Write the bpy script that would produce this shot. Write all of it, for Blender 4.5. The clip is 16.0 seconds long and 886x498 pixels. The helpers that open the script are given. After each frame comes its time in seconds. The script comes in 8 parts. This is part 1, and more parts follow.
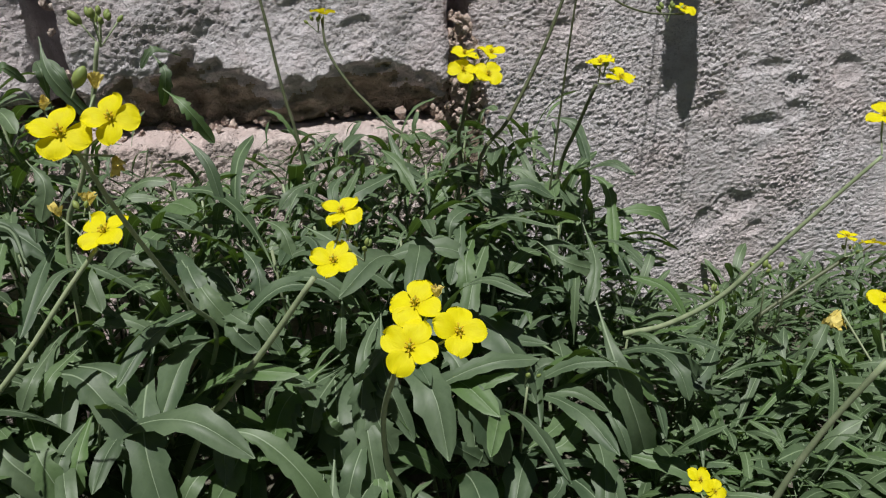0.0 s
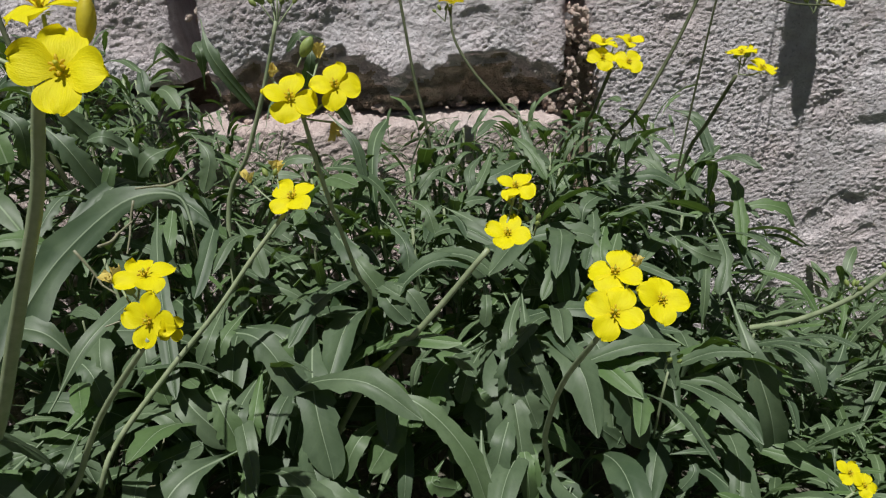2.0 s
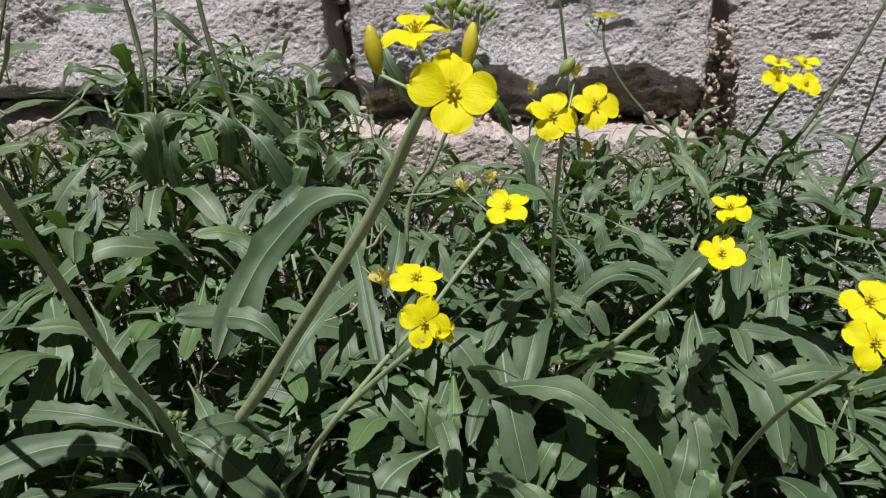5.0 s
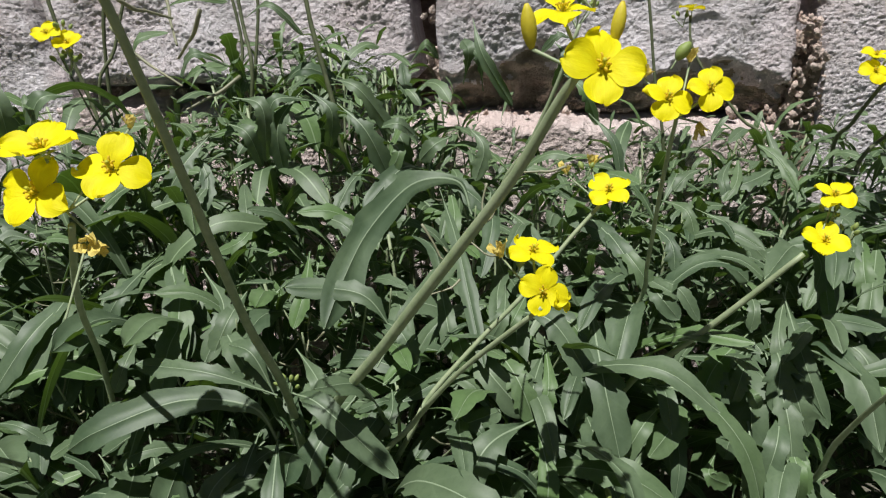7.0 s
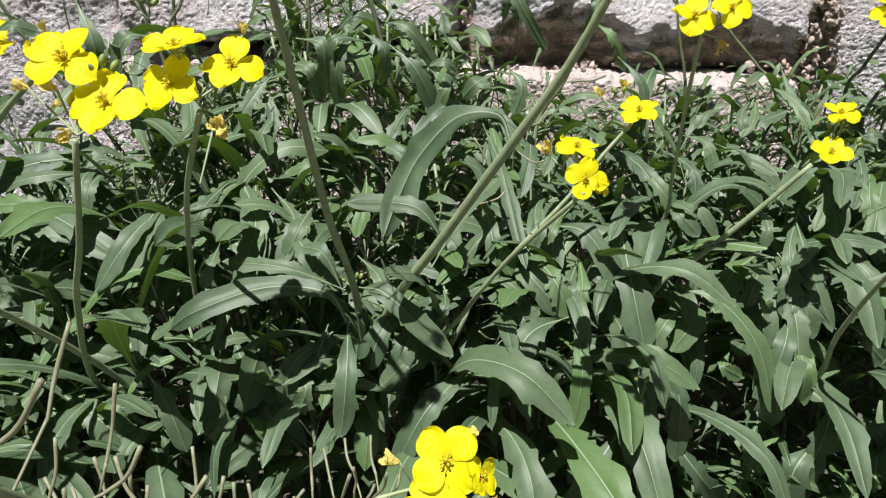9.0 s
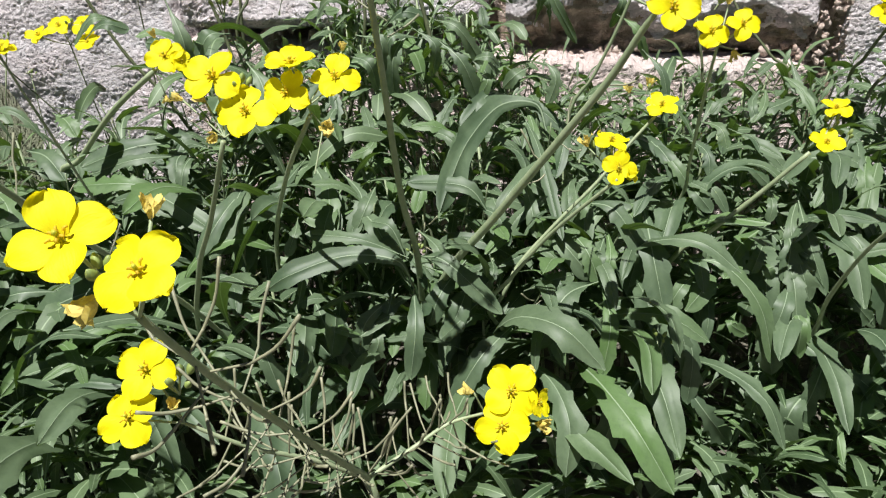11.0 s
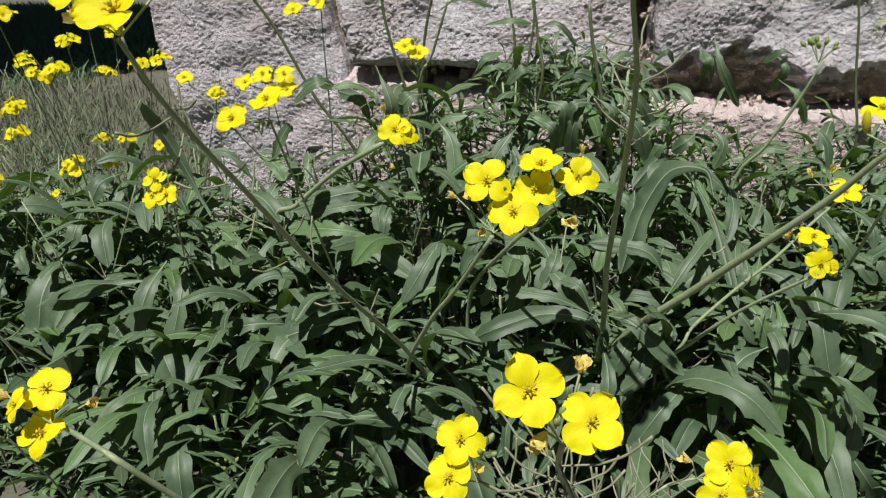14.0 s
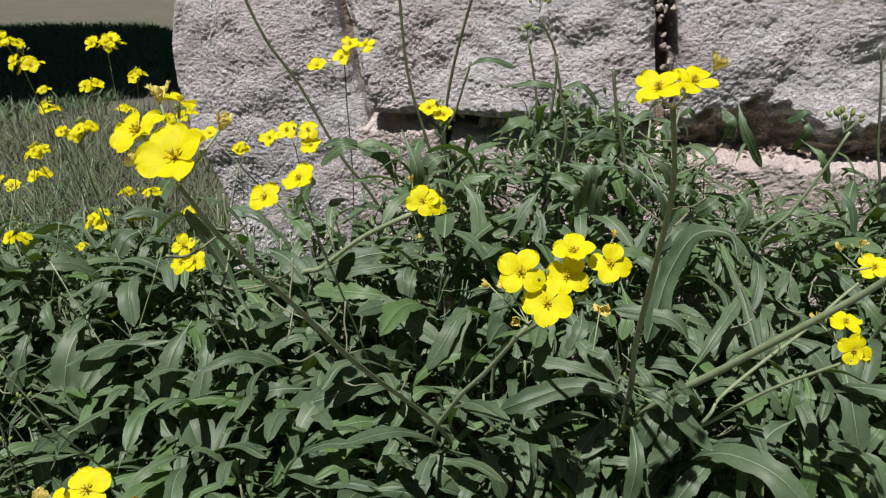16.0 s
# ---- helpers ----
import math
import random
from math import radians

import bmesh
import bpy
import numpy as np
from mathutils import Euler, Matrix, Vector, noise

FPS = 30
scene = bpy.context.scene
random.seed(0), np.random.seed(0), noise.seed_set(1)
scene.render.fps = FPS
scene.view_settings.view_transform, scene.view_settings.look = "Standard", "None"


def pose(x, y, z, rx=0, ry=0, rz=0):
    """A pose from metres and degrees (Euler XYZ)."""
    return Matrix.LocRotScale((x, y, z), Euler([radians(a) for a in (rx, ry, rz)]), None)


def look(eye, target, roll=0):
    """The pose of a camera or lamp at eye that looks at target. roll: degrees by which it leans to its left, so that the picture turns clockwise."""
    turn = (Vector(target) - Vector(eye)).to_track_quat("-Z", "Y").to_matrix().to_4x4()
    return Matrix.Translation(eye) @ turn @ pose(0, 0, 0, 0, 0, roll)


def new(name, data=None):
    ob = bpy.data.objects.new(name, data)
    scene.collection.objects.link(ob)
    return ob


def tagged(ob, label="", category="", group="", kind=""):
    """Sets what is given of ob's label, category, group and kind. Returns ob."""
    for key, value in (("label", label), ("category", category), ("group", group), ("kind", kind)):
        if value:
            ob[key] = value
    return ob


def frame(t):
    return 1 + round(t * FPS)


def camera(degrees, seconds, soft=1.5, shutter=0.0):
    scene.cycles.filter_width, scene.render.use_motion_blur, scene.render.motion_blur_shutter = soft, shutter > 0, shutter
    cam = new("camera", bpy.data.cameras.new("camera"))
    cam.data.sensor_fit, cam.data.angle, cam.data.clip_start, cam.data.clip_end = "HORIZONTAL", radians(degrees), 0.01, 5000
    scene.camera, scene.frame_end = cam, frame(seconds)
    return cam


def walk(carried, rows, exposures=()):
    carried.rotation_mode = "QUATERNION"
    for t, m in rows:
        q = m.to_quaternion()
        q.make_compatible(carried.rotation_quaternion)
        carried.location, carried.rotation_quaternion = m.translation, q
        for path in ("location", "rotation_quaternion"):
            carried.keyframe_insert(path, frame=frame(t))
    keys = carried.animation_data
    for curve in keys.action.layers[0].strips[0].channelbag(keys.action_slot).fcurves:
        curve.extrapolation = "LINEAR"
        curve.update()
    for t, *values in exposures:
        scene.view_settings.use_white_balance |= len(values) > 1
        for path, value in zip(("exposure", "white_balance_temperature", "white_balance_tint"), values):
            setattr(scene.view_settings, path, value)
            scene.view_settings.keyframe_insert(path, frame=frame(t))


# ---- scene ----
cam = camera(66.0, 16.0, soft=1.2)
PATH = [
    (0, (0.022, -0.015, 0.472), (0.355, 1.839, -0.202), -4.0),
    (0.5, (0.009, -0.012, 0.471), (0.31, 1.852, -0.189), -4.1),
    (1, (-0.016, -0.015, 0.472), (0.233, 1.857, -0.187), -3.7),
    (1.5, (-0.029, -0.017, 0.464), (0.199, 1.853, -0.209), -3.1),
    (2, (-0.048, -0.02, 0.466), (0.134, 1.858, -0.198), -3.3),
    (2.5, (-0.059, -0.023, 0.465), (0.1, 1.857, -0.2), -3.1),
    (3, (-0.073, -0.023, 0.464), (0.052, 1.857, -0.206), -3.3),
    (3.5, (-0.091, -0.025, 0.468), (0.01, 1.856, -0.205), -2.6),
    (4, (-0.108, -0.028, 0.474), (-0.04, 1.861, -0.179), -2.5),
    (4.2, (-0.115, -0.027, 0.474), (-0.058, 1.861, -0.183), -2.3),
    (6.3, (-0.167, -0.022, 0.487), (-0.223, 1.874, -0.146), -1.4),
    (6.5, (-0.168, -0.028, 0.487), (-0.259, 1.866, -0.148), -1.7),
    (7, (-0.174, -0.044, 0.473), (-0.292, 1.844, -0.177), -1.6),
    (7.5, (-0.179, -0.062, 0.461), (-0.299, 1.819, -0.206), -1.3),
    (8, (-0.176, -0.079, 0.454), (-0.301, 1.802, -0.213), -1.5),
    (8.5, (-0.179, -0.1, 0.447), (-0.332, 1.772, -0.239), -1.9),
    (8.7, (-0.185, -0.107, 0.444), (-0.341, 1.765, -0.243), -1.7),
    (10.8, (-0.218, -0.189, 0.48), (-0.401, 1.643, -0.301), -2.0),
    (11, (-0.219, -0.198, 0.482), (-0.412, 1.633, -0.3), -1.9),
    (11.5, (-0.232, -0.224, 0.49), (-0.45, 1.607, -0.285), -1.5),
    (12, (-0.254, -0.239, 0.504), (-0.496, 1.582, -0.288), -1.1),
    (12.5, (-0.272, -0.26, 0.517), (-0.583, 1.542, -0.293), -1.7),
    (12.9, (-0.291, -0.256, 0.54), (-0.587, 1.534, -0.3), -0.9),
    (13, (-0.295, -0.261, 0.529), (-0.613, 1.54, -0.281), -1.5),
    (13.5, (-0.317, -0.259, 0.543), (-0.669, 1.529, -0.28), -0.6),
    (14, (-0.33, -0.252, 0.57), (-0.695, 1.539, -0.242), -1.0),
    (14.5, (-0.342, -0.25, 0.579), (-0.707, 1.537, -0.242), -0.9),
    (15, (-0.346, -0.25, 0.586), (-0.699, 1.545, -0.223), -0.3),
    (15.5, (-0.355, -0.245, 0.603), (-0.751, 1.547, -0.191), -0.9),
    (16, (-0.351, -0.238, 0.618), (-0.739, 1.566, -0.153), -0.9),
]
walk(cam, [(t, look(eye, target, roll)) for t, eye, target, roll in PATH], [(0, -0.09), (2.5, -0.11), (4, 0.06), (6.5, 0.19), (8.7, 0.58), (10.9, 0.68), (12.5, 0.42), (13.5, 0.24), (16, 0.10)])
# ---- light ----
SUN_TO = Vector((-0.13, -0.33, 0.935)).normalized()
world = bpy.data.worlds.new("world")
scene.world = world
world.use_nodes = True
wn = world.node_tree.nodes
sky = wn.new("ShaderNodeTexSky")
sky.sky_type, sky.sun_disc = "NISHITA", False
sky.sun_elevation = math.asin(SUN_TO.z)
sky.sun_rotation = math.atan2(SUN_TO.x, SUN_TO.y)
wn["Background"].inputs[1].default_value = 0.017
world.node_tree.links.new(sky.outputs[0], wn["Background"].inputs[0])
sun = new("sun", bpy.data.lights.new("sun", "SUN"))
sun.data.energy, sun.data.angle, sun.data.color = 5.0, radians(0.53), (1.0, 0.985, 0.955)
sun.matrix_basis = look(SUN_TO * 20, (0, 0, 0))



# ---- materials ----
def nodes_of(name):
    m = bpy.data.materials.new(name)
    m.use_nodes = True
    t = m.node_tree
    return m, t, t.nodes, t.links, t.nodes["Principled BSDF"]


def N(t, kind, **inputs):
    n = t.nodes.new(kind)
    for k, v in inputs.items():
        n.inputs[k.replace("_", " ")].default_value = v
    return n


def mix_rgb(t, fac, a, b, mode="MIX"):
    n = t.nodes.new("ShaderNodeMix")
    n.data_type, n.blend_type = "RGBA", mode
    for sock, v in ((n.inputs[0], fac), (n.inputs[6], a), (n.inputs[7], b)):
        if hasattr(v, "is_linked"):
            t.links.new(v, sock)
        else:
            sock.default_value = v if not isinstance(v, tuple) else (*v, 1.0)
    return n.outputs[2]


def ramp(t, src, lo, hi, a=0.0, b=1.0):
    n = t.nodes.new("ShaderNodeMapRange")
    t.links.new(src, n.inputs[0])
    for i, v in enumerate((lo, hi, a, b)):
        n.inputs[i + 1].default_value = v
    return n.outputs[0]


def noise_tex(t, scale, detail=4.0, rough=0.55, vec=None):
    n = N(t, "ShaderNodeTexNoise", Scale=scale, Detail=detail, Roughness=rough)
    if vec is not None:
        t.links.new(vec, n.inputs["Vector"])
    return n.outputs[0]


def bump(t, height, strength, distance, normal=None):
    n = N(t, "ShaderNodeBump", Strength=strength, Distance=distance)
    t.links.new(height, n.inputs["Height"])
    if normal is not None:
        t.links.new(normal, n.inputs["Normal"])
    return n.outputs[0]


def coords(t, scale=(1, 1, 1)):
    c = t.nodes.new("ShaderNodeNewGeometry").outputs["Position"]
    mp = t.nodes.new("ShaderNodeMapping")
    mp.inputs["Scale"].default_value = scale
    t.links.new(c, mp.inputs["Vector"])
    return mp.outputs[0]


def with_translucency(t, lk, bsdf, color, amount):
    tr = t.nodes.new("ShaderNodeBsdfTranslucent")
    if hasattr(color, "is_linked"):
        lk.new(color, tr.inputs[0])
    else:
        tr.inputs[0].default_value = (*color, 1)
    mx = t.nodes.new("ShaderNodeMixShader")
    mx.inputs[0].default_value = amount
    lk.new(bsdf.outputs[0], mx.inputs[1])
    lk.new(tr.outputs[0], mx.inputs[2])
    lk.new(mx.outputs[0], t.nodes["Material Output"].inputs[0])


def leaf_material(name, dark, light, rib, per_island=False):
    m, t, ns, lk, b = nodes_of(name)
    if per_island:
        rnd = ns.new("ShaderNodeNewGeometry").outputs["Random Per Island"]
    else:
        rnd = ns.new("ShaderNodeObjectInfo").outputs["Random"]
    uv = ns.new("ShaderNodeUVMap")
    uv.uv_map = "UVMap"
    sep = ns.new("ShaderNodeSeparateXYZ")
    lk.new(uv.outputs[0], sep.inputs[0])
    fine = noise_tex(t, 260.0, 3.0, 0.6, coords(t))
    broad = noise_tex(t, 38.0, 2.0, 0.5, coords(t))
    col = mix_rgb(t, rnd, dark, light)
    col = mix_rgb(t, ramp(t, rnd, 0.74, 0.95, 0.0, 0.75), col, (0.085, 0.165, 0.040))
    col = mix_rgb(t, ramp(t, broad, 0.35, 0.7, 0.0, 0.45), col, tuple(c * 1.35 + 0.01 for c in light))
    col = mix_rgb(t, ramp(t, fine, 0.5, 0.72, 0.0, 0.25), col, tuple(c * 0.6 for c in dark))
    # side veins running forward from the midrib
    v = ns.new("ShaderNodeMath")
    v.operation = "ABSOLUTE"
    lk.new(sep.outputs[0], v.inputs[0])
    wv = ns.new("ShaderNodeMath")
    wv.operation = "MULTIPLY_ADD"
    lk.new(v.outputs[0], wv.inputs[0])
    wv.inputs[1].default_value = -0.12
    lk.new(sep.outputs[1], wv.inputs[2])
    sn = ns.new("ShaderNodeMath")
    sn.operation = "SINE"
    ml = ns.new("ShaderNodeMath")
    ml.operation = "MULTIPLY"
    lk.new(wv.outputs[0], ml.inputs[0])
    ml.inputs[1].default_value = 62.0
    lk.new(ml.outputs[0], sn.inputs[0])
    vein = ramp(t, sn.outputs[0], 0.85, 1.0, 0.0, 0.035)
    col = mix_rgb(t, vein, col, rib)
    ribf = ramp(t, v.outputs[0], 0.03, 0.08, 0.8, 0.0)
    col = mix_rgb(t, ribf, col, rib)
    lk.new(col, b.inputs["Base Color"])
    b.inputs["Roughness"].default_value = 0.52
    b.inputs["Specular IOR Level"].default_value = 0.45
    nrm = bump(t, vein, 0.3, 0.0003)
    nrm = bump(t, fine, 0.18, 0.0004, nrm)
    lk.new(nrm, b.inputs["Normal"])
    with_translucency(t, lk, b, (0.15, 0.28, 0.02), 0.16)
    return m


LEAF = leaf_material("leaf_green", (0.050, 0.085, 0.045), (0.104, 0.149, 0.080), (0.29, 0.37, 0.24))
LEAF_FILL = leaf_material("leaf_green_small", (0.043, 0.078, 0.035), (0.108, 0.158, 0.078), (0.26, 0.35, 0.20), True)


def plain_plant(name, a, b_, rough=0.5, scale=120.0, trans=0.0):
    m, t, ns, lk, b = nodes_of(name)
    rnd = ns.new("ShaderNodeObjectInfo").outputs["Random"]
    col = mix_rgb(t, ramp(t, noise_tex(t, scale, 3.0, 0.6, coords(t)), 0.3, 0.7), a, b_)
    col = mix_rgb(t, ramp(t, rnd, 0, 1, 0.0, 0.3), col, tuple(c * 0.7 for c in a))
    lk.new(col, b.inputs["Base Color"])
    b.inputs["Roughness"].default_value = rough
    if scale < 300:
        lk.new(bump(t, noise_tex(t, scale * 8, 2.0, 0.5, coords(t)), 0.25, 0.0004), b.inputs["Normal"])
    if trans:
        with_translucency(t, lk, b, b_, trans)
    return m


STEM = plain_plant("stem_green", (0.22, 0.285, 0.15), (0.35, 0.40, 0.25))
STEM_DARK = plain_plant("stem_dark_green", (0.070, 0.085, 0.040), (0.135, 0.155, 0.080))
POD = plain_plant("pod_green", (0.19, 0.20, 0.125), (0.29, 0.285, 0.185))
BUD = plain_plant("bud_green", (0.17, 0.24, 0.06), (0.28, 0.34, 0.10), 0.55)
WITHERED = plain_plant("withered_petal", (0.62, 0.48, 0.10), (0.82, 0.70, 0.22), 0.7, 200.0, 0.2)
FURLED = plain_plant("furled_petal", (0.62, 0.52, 0.03), (0.80, 0.70, 0.05), 0.55, 260.0, 0.25)
ANTHER = plain_plant("anther_ochre", (0.66, 0.46, 0.02), (0.85, 0.68, 0.04), 0.6, 300.0, 0.45)
PISTIL = plain_plant("pistil_green", (0.55, 0.56, 0.04), (0.68, 0.66, 0.06), 0.5, 300.0, 0.3)
GRASS = plain_plant("green_grass", (0.10, 0.19, 0.09), (0.17, 0.28, 0.13), 0.6, 20.0, 0.3)
DRY = plain_plant("dry_grass", (0.10, 0.125, 0.070), (0.22, 0.22, 0.145), 0.8)


def petal_material():
    m, t, ns, lk, b = nodes_of("petal_yellow")
    uv = ns.new("ShaderNodeUVMap")
    uv.uv_map = "UVMap"
    sep = ns.new("ShaderNodeSeparateXYZ")
    lk.new(uv.outputs[0], sep.inputs[0])
    mp = ns.new("ShaderNodeMapping")
    mp.inputs["Scale"].default_value = (9.0, 1.2, 1.0)
    lk.new(uv.outputs[0], mp.inputs[0])
    vein = noise_tex(t, 3.0, 4.0, 0.6, mp.outputs[0])
    col = mix_rgb(t, ramp(t, vein, 0.35, 0.7), (0.84, 0.74, 0.004), (0.92, 0.86, 0.012))
    col = mix_rgb(t, ramp(t, sep.outputs[1], 0.0, 0.35, 0.6, 0.0), col, (0.66, 0.56, 0.01))
    lk.new(col, b.inputs["Base Color"])
    b.inputs["Roughness"].default_value = 0.55
    b.inputs["Specular IOR Level"].default_value = 0.2
    lk.new(bump(t, vein, 0.4, 0.0006), b.inputs["Normal"])
    with_translucency(t, lk, b, (0.85, 0.72, 0.01), 0.35)
    return m


PETAL = petal_material()


def stone_material(name, base, pale, pink, pinkness, specks=1.0):
    m, t, ns, lk, b = nodes_of(name)
    c = coords(t)
    rnd = ns.new("ShaderNodeObjectInfo").outputs["Random"]
    big = noise_tex(t, 9.0, 4.0, 0.6, c)
    mid = noise_tex(t, 48.0, 5.0, 0.65, c)
    fine = noise_tex(t, 210.0, 5.0, 0.7, c)
    grit = noise_tex(t, 620.0, 3.0, 0.6, c)
    col = mix_rgb(t, ramp(t, mid, 0.35, 0.62), base, pale)
    col = mix_rgb(t, ramp(t, big, 0.42, 0.66, 0.0, pinkness), col, pink)
    col = mix_rgb(t, ramp(t, fine, 0.58, 0.70, 0.0, 0.65 * specks), col, tuple(x * 0.45 for x in base))
    col = mix_rgb(t, ramp(t, grit, 0.60, 0.70, 0.0, 0.3 * specks), col, tuple(x * 0.5 for x in base))
    lichen = noise_tex(t, 17.0, 4.0, 0.65, coords(t, (1, 1, 0.7)))
    col = mix_rgb(t, ramp(t, lichen, 0.60, 0.74, 0.0, 0.4), col, (0.30, 0.28, 0.26))
    col = mix_rgb(t, ramp(t, rnd, 0, 1, 0.0, 0.15), col, pink)
    lk.new(col, b.inputs["Base Color"])
    b.inputs["Roughness"].default_value = 0.92
    b.inputs["Specular IOR Level"].default_value = 0.2
    ripple = noise_tex(t, 1.0, 3.0, 0.6, coords(t, (105, 105, 230)))
    n1 = bump(t, fine, 1.0, 0.006, bump(t, ripple, 1.0, 0.011))
    lk.new(bump(t, grit, 0.8, 0.0018, n1), b.inputs["Normal"])
    return m


STONE = stone_material("limestone", (0.77, 0.71, 0.73), (0.92, 0.88, 0.91), (0.84, 0.72, 0.72), 0.6, 1.0)
STONE_FACE = stone_material("limestone_broken", (0.69, 0.645, 0.665), (0.86, 0.825, 0.86), (0.78, 0.655, 0.665), 0.7, 1.0)
STONE_PINK = stone_material("limestone_pink", (0.70, 0.585, 0.56), (0.84, 0.735, 0.71), (0.78, 0.61, 0.57), 0.5)
RUBBLE = stone_material("pink_rubble", (0.66, 0.53, 0.47), (0.84, 0.72, 0.66), (0.72, 0.53, 0.45), 0.6, 0.5)
MORTAR = stone_material("red_earth_mortar", (0.26, 0.20, 0.15), (0.44, 0.36, 0.29), (0.36, 0.26, 0.20), 0.6)
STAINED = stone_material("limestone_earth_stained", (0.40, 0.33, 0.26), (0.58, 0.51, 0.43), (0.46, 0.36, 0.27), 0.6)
BARK = stone_material("bark", (0.12, 0.10, 0.08), (0.2, 0.17, 0.14), (0.16, 0.13, 0.10), 0.5)


def earth_material():
    m, t, ns, lk, b = nodes_of("dry_earth")
    c = coords(t)
    big = noise_tex(t, 1.3, 5.0, 0.6, c)
    mid = noise_tex(t, 14.0, 5.0, 0.65, c)
    fine = noise_tex(t, 120.0, 4.0, 0.7, c)
    col = mix_rgb(t, ramp(t, mid, 0.3, 0.7), (0.11, 0.10, 0.083), (0.17, 0.157, 0.132))
    col = mix_rgb(t, ramp(t, big, 0.40, 0.62, 0.0, 0.6), col, (0.105, 0.108, 0.070))
    col = mix_rgb(t, ramp(t, fine, 0.5, 0.75, 0.0, 0.5), col, (0.12, 0.10, 0.07))
    lk.new(col, b.inputs["Base Color"])
    b.inputs["Roughness"].default_value = 0.95
    b.inputs["Specular IOR Level"].default_value = 0.15
    lk.new(bump(t, fine, 0.8, 0.004, bump(t, mid, 0.8, 0.02)), b.inputs["Normal"])
    return m


EARTH = earth_material()


# ---- builders ----
def mesh_from(name, verts, faces, material, uvs=None, smooth=True):
    me = bpy.data.meshes.new(name)
    me.from_pydata([tuple(v) for v in verts], [], [tuple(f) for f in faces])
    me.materials.append(material)
    if smooth:
        me.polygons.foreach_set("use_smooth", [True] * len(me.polygons))
    if uvs is not None:
        layer = me.uv_layers.new(name="UVMap")
        idx = np.empty(len(me.loops), dtype=np.int32)
        me.loops.foreach_get("vertex_index", idx)
        layer.data.foreach_set("uv", np.asarray(uvs, dtype=np.float32)[idx].ravel())
    me.update()
    return me


def child(name, me, parent, label="", m=None):
    ob = new(name, me)
    ob.parent = parent
    if m is not None:
        ob.matrix_basis = m
    if label:
        ob["label"] = label
    return ob


def grid_faces(rows, cols):
    return [(i * cols + j, i * cols + j + 1, (i + 1) * cols + j + 1, (i + 1) * cols + j)
            for i in range(rows - 1) for j in range(cols - 1)]


def spline(points, n):
    """n + 1 places along a smooth curve through the points."""
    p = [Vector(q) for q in points]
    if len(p) == 2:
        return [p[0].lerp(p[1], i / n) for i in range(n + 1)]
    p = [p[0] * 2 - p[1]] + p + [p[-1] * 2 - p[-2]]
    spans = len(p) - 3
    out = []
    for i in range(n + 1):
        u = i / n * spans
        k = min(int(u), spans - 1)
        f = u - k
        a, b, c, d = p[k:k + 4]
        out.append(0.5 * ((2 * b) + (c - a) * f + (2 * a - 5 * b + 4 * c - d) * f * f + (3 * b - a - 3 * c + d) * f ** 3))
    return out


def tube(points, r0, r1, sides=7, n=None, knobs=0.0):
    """Vertices and faces of a tapered round stalk through the points, closed at its end."""
    n = n or max(4, 5 * (len(points) - 1))
    c = spline(points, n)
    verts, faces = [], []
    side = Vector((1, 0, 0))
    for i, q in enumerate(c):
        d = (c[min(i + 1, n)] - c[max(i - 1, 0)]).normalized()
        side = (side - d * side.dot(d))
        side = side.normalized() if side.length > 1e-4 else d.orthogonal().normalized()
        up = d.cross(side)
        r = r0 + (r1 - r0) * i / n
        r *= 1 + knobs * noise.noise(q * 90)
        for k in range(sides):
            a = 2 * math.pi * k / sides
            verts.append(q + (side * math.cos(a) + up * math.sin(a)) * r)
    for i in range(n):
        for k in range(sides):
            faces.append((i * sides + k, i * sides + (k + 1) % sides, (i + 1) * sides + (k + 1) % sides, (i + 1) * sides + k))
    faces.append(tuple(range(n * sides, n * sides + sides)))
    return verts, faces


def outline(s, lobes, depth, phase, tipw=0.75):
    """Half width of a leaf blade at s (0 base, 1 tip), 1 at its widest, and how far a lobe stands out there:
    a strap on a narrow stalk with a broad blunt end, small uneven teeth and a few blunt lobes that lean towards the tip."""
    g = min(1.0, max(0.0, (s - 0.05) / (0.42 + 0.12 * phase)))
    body = 0.11 + 0.89 * g * g * (3 - 2 * g)
    t = max(0.0, (s - tipw) / (1 - tipw))
    tip = max(0.0, 1 - t ** 2.3) ** 0.58
    saw = (s * 8 + phase * 5) % 1.0
    w = body * tip * (0.95 + 0.05 * math.sin(17 * s + 19 * phase) + 0.05 * saw * saw)
    k = 0.0
    for c, h in lobes:
        x = s - c
        if -0.085 < x <= 0:
            k = max(k, h * ((x + 0.085) / 0.085) ** 1.3)
        elif 0 < x < 0.045:
            k = max(k, h * (1 - (x / 0.045) ** 1.6))
    return w * (1 - 0.52 * depth * min(1.0, max(0.0, (0.86 - s) * 4))) + depth * 0.95 * k * (0.25 + 0.75 * body), depth * k


LEAF_COLS = (-1.0, -0.55, -0.09, 0.0, 0.09, 0.55, 1.0)
FILL_COLS = (-1.0, -0.5, 0.0, 0.5, 1.0)


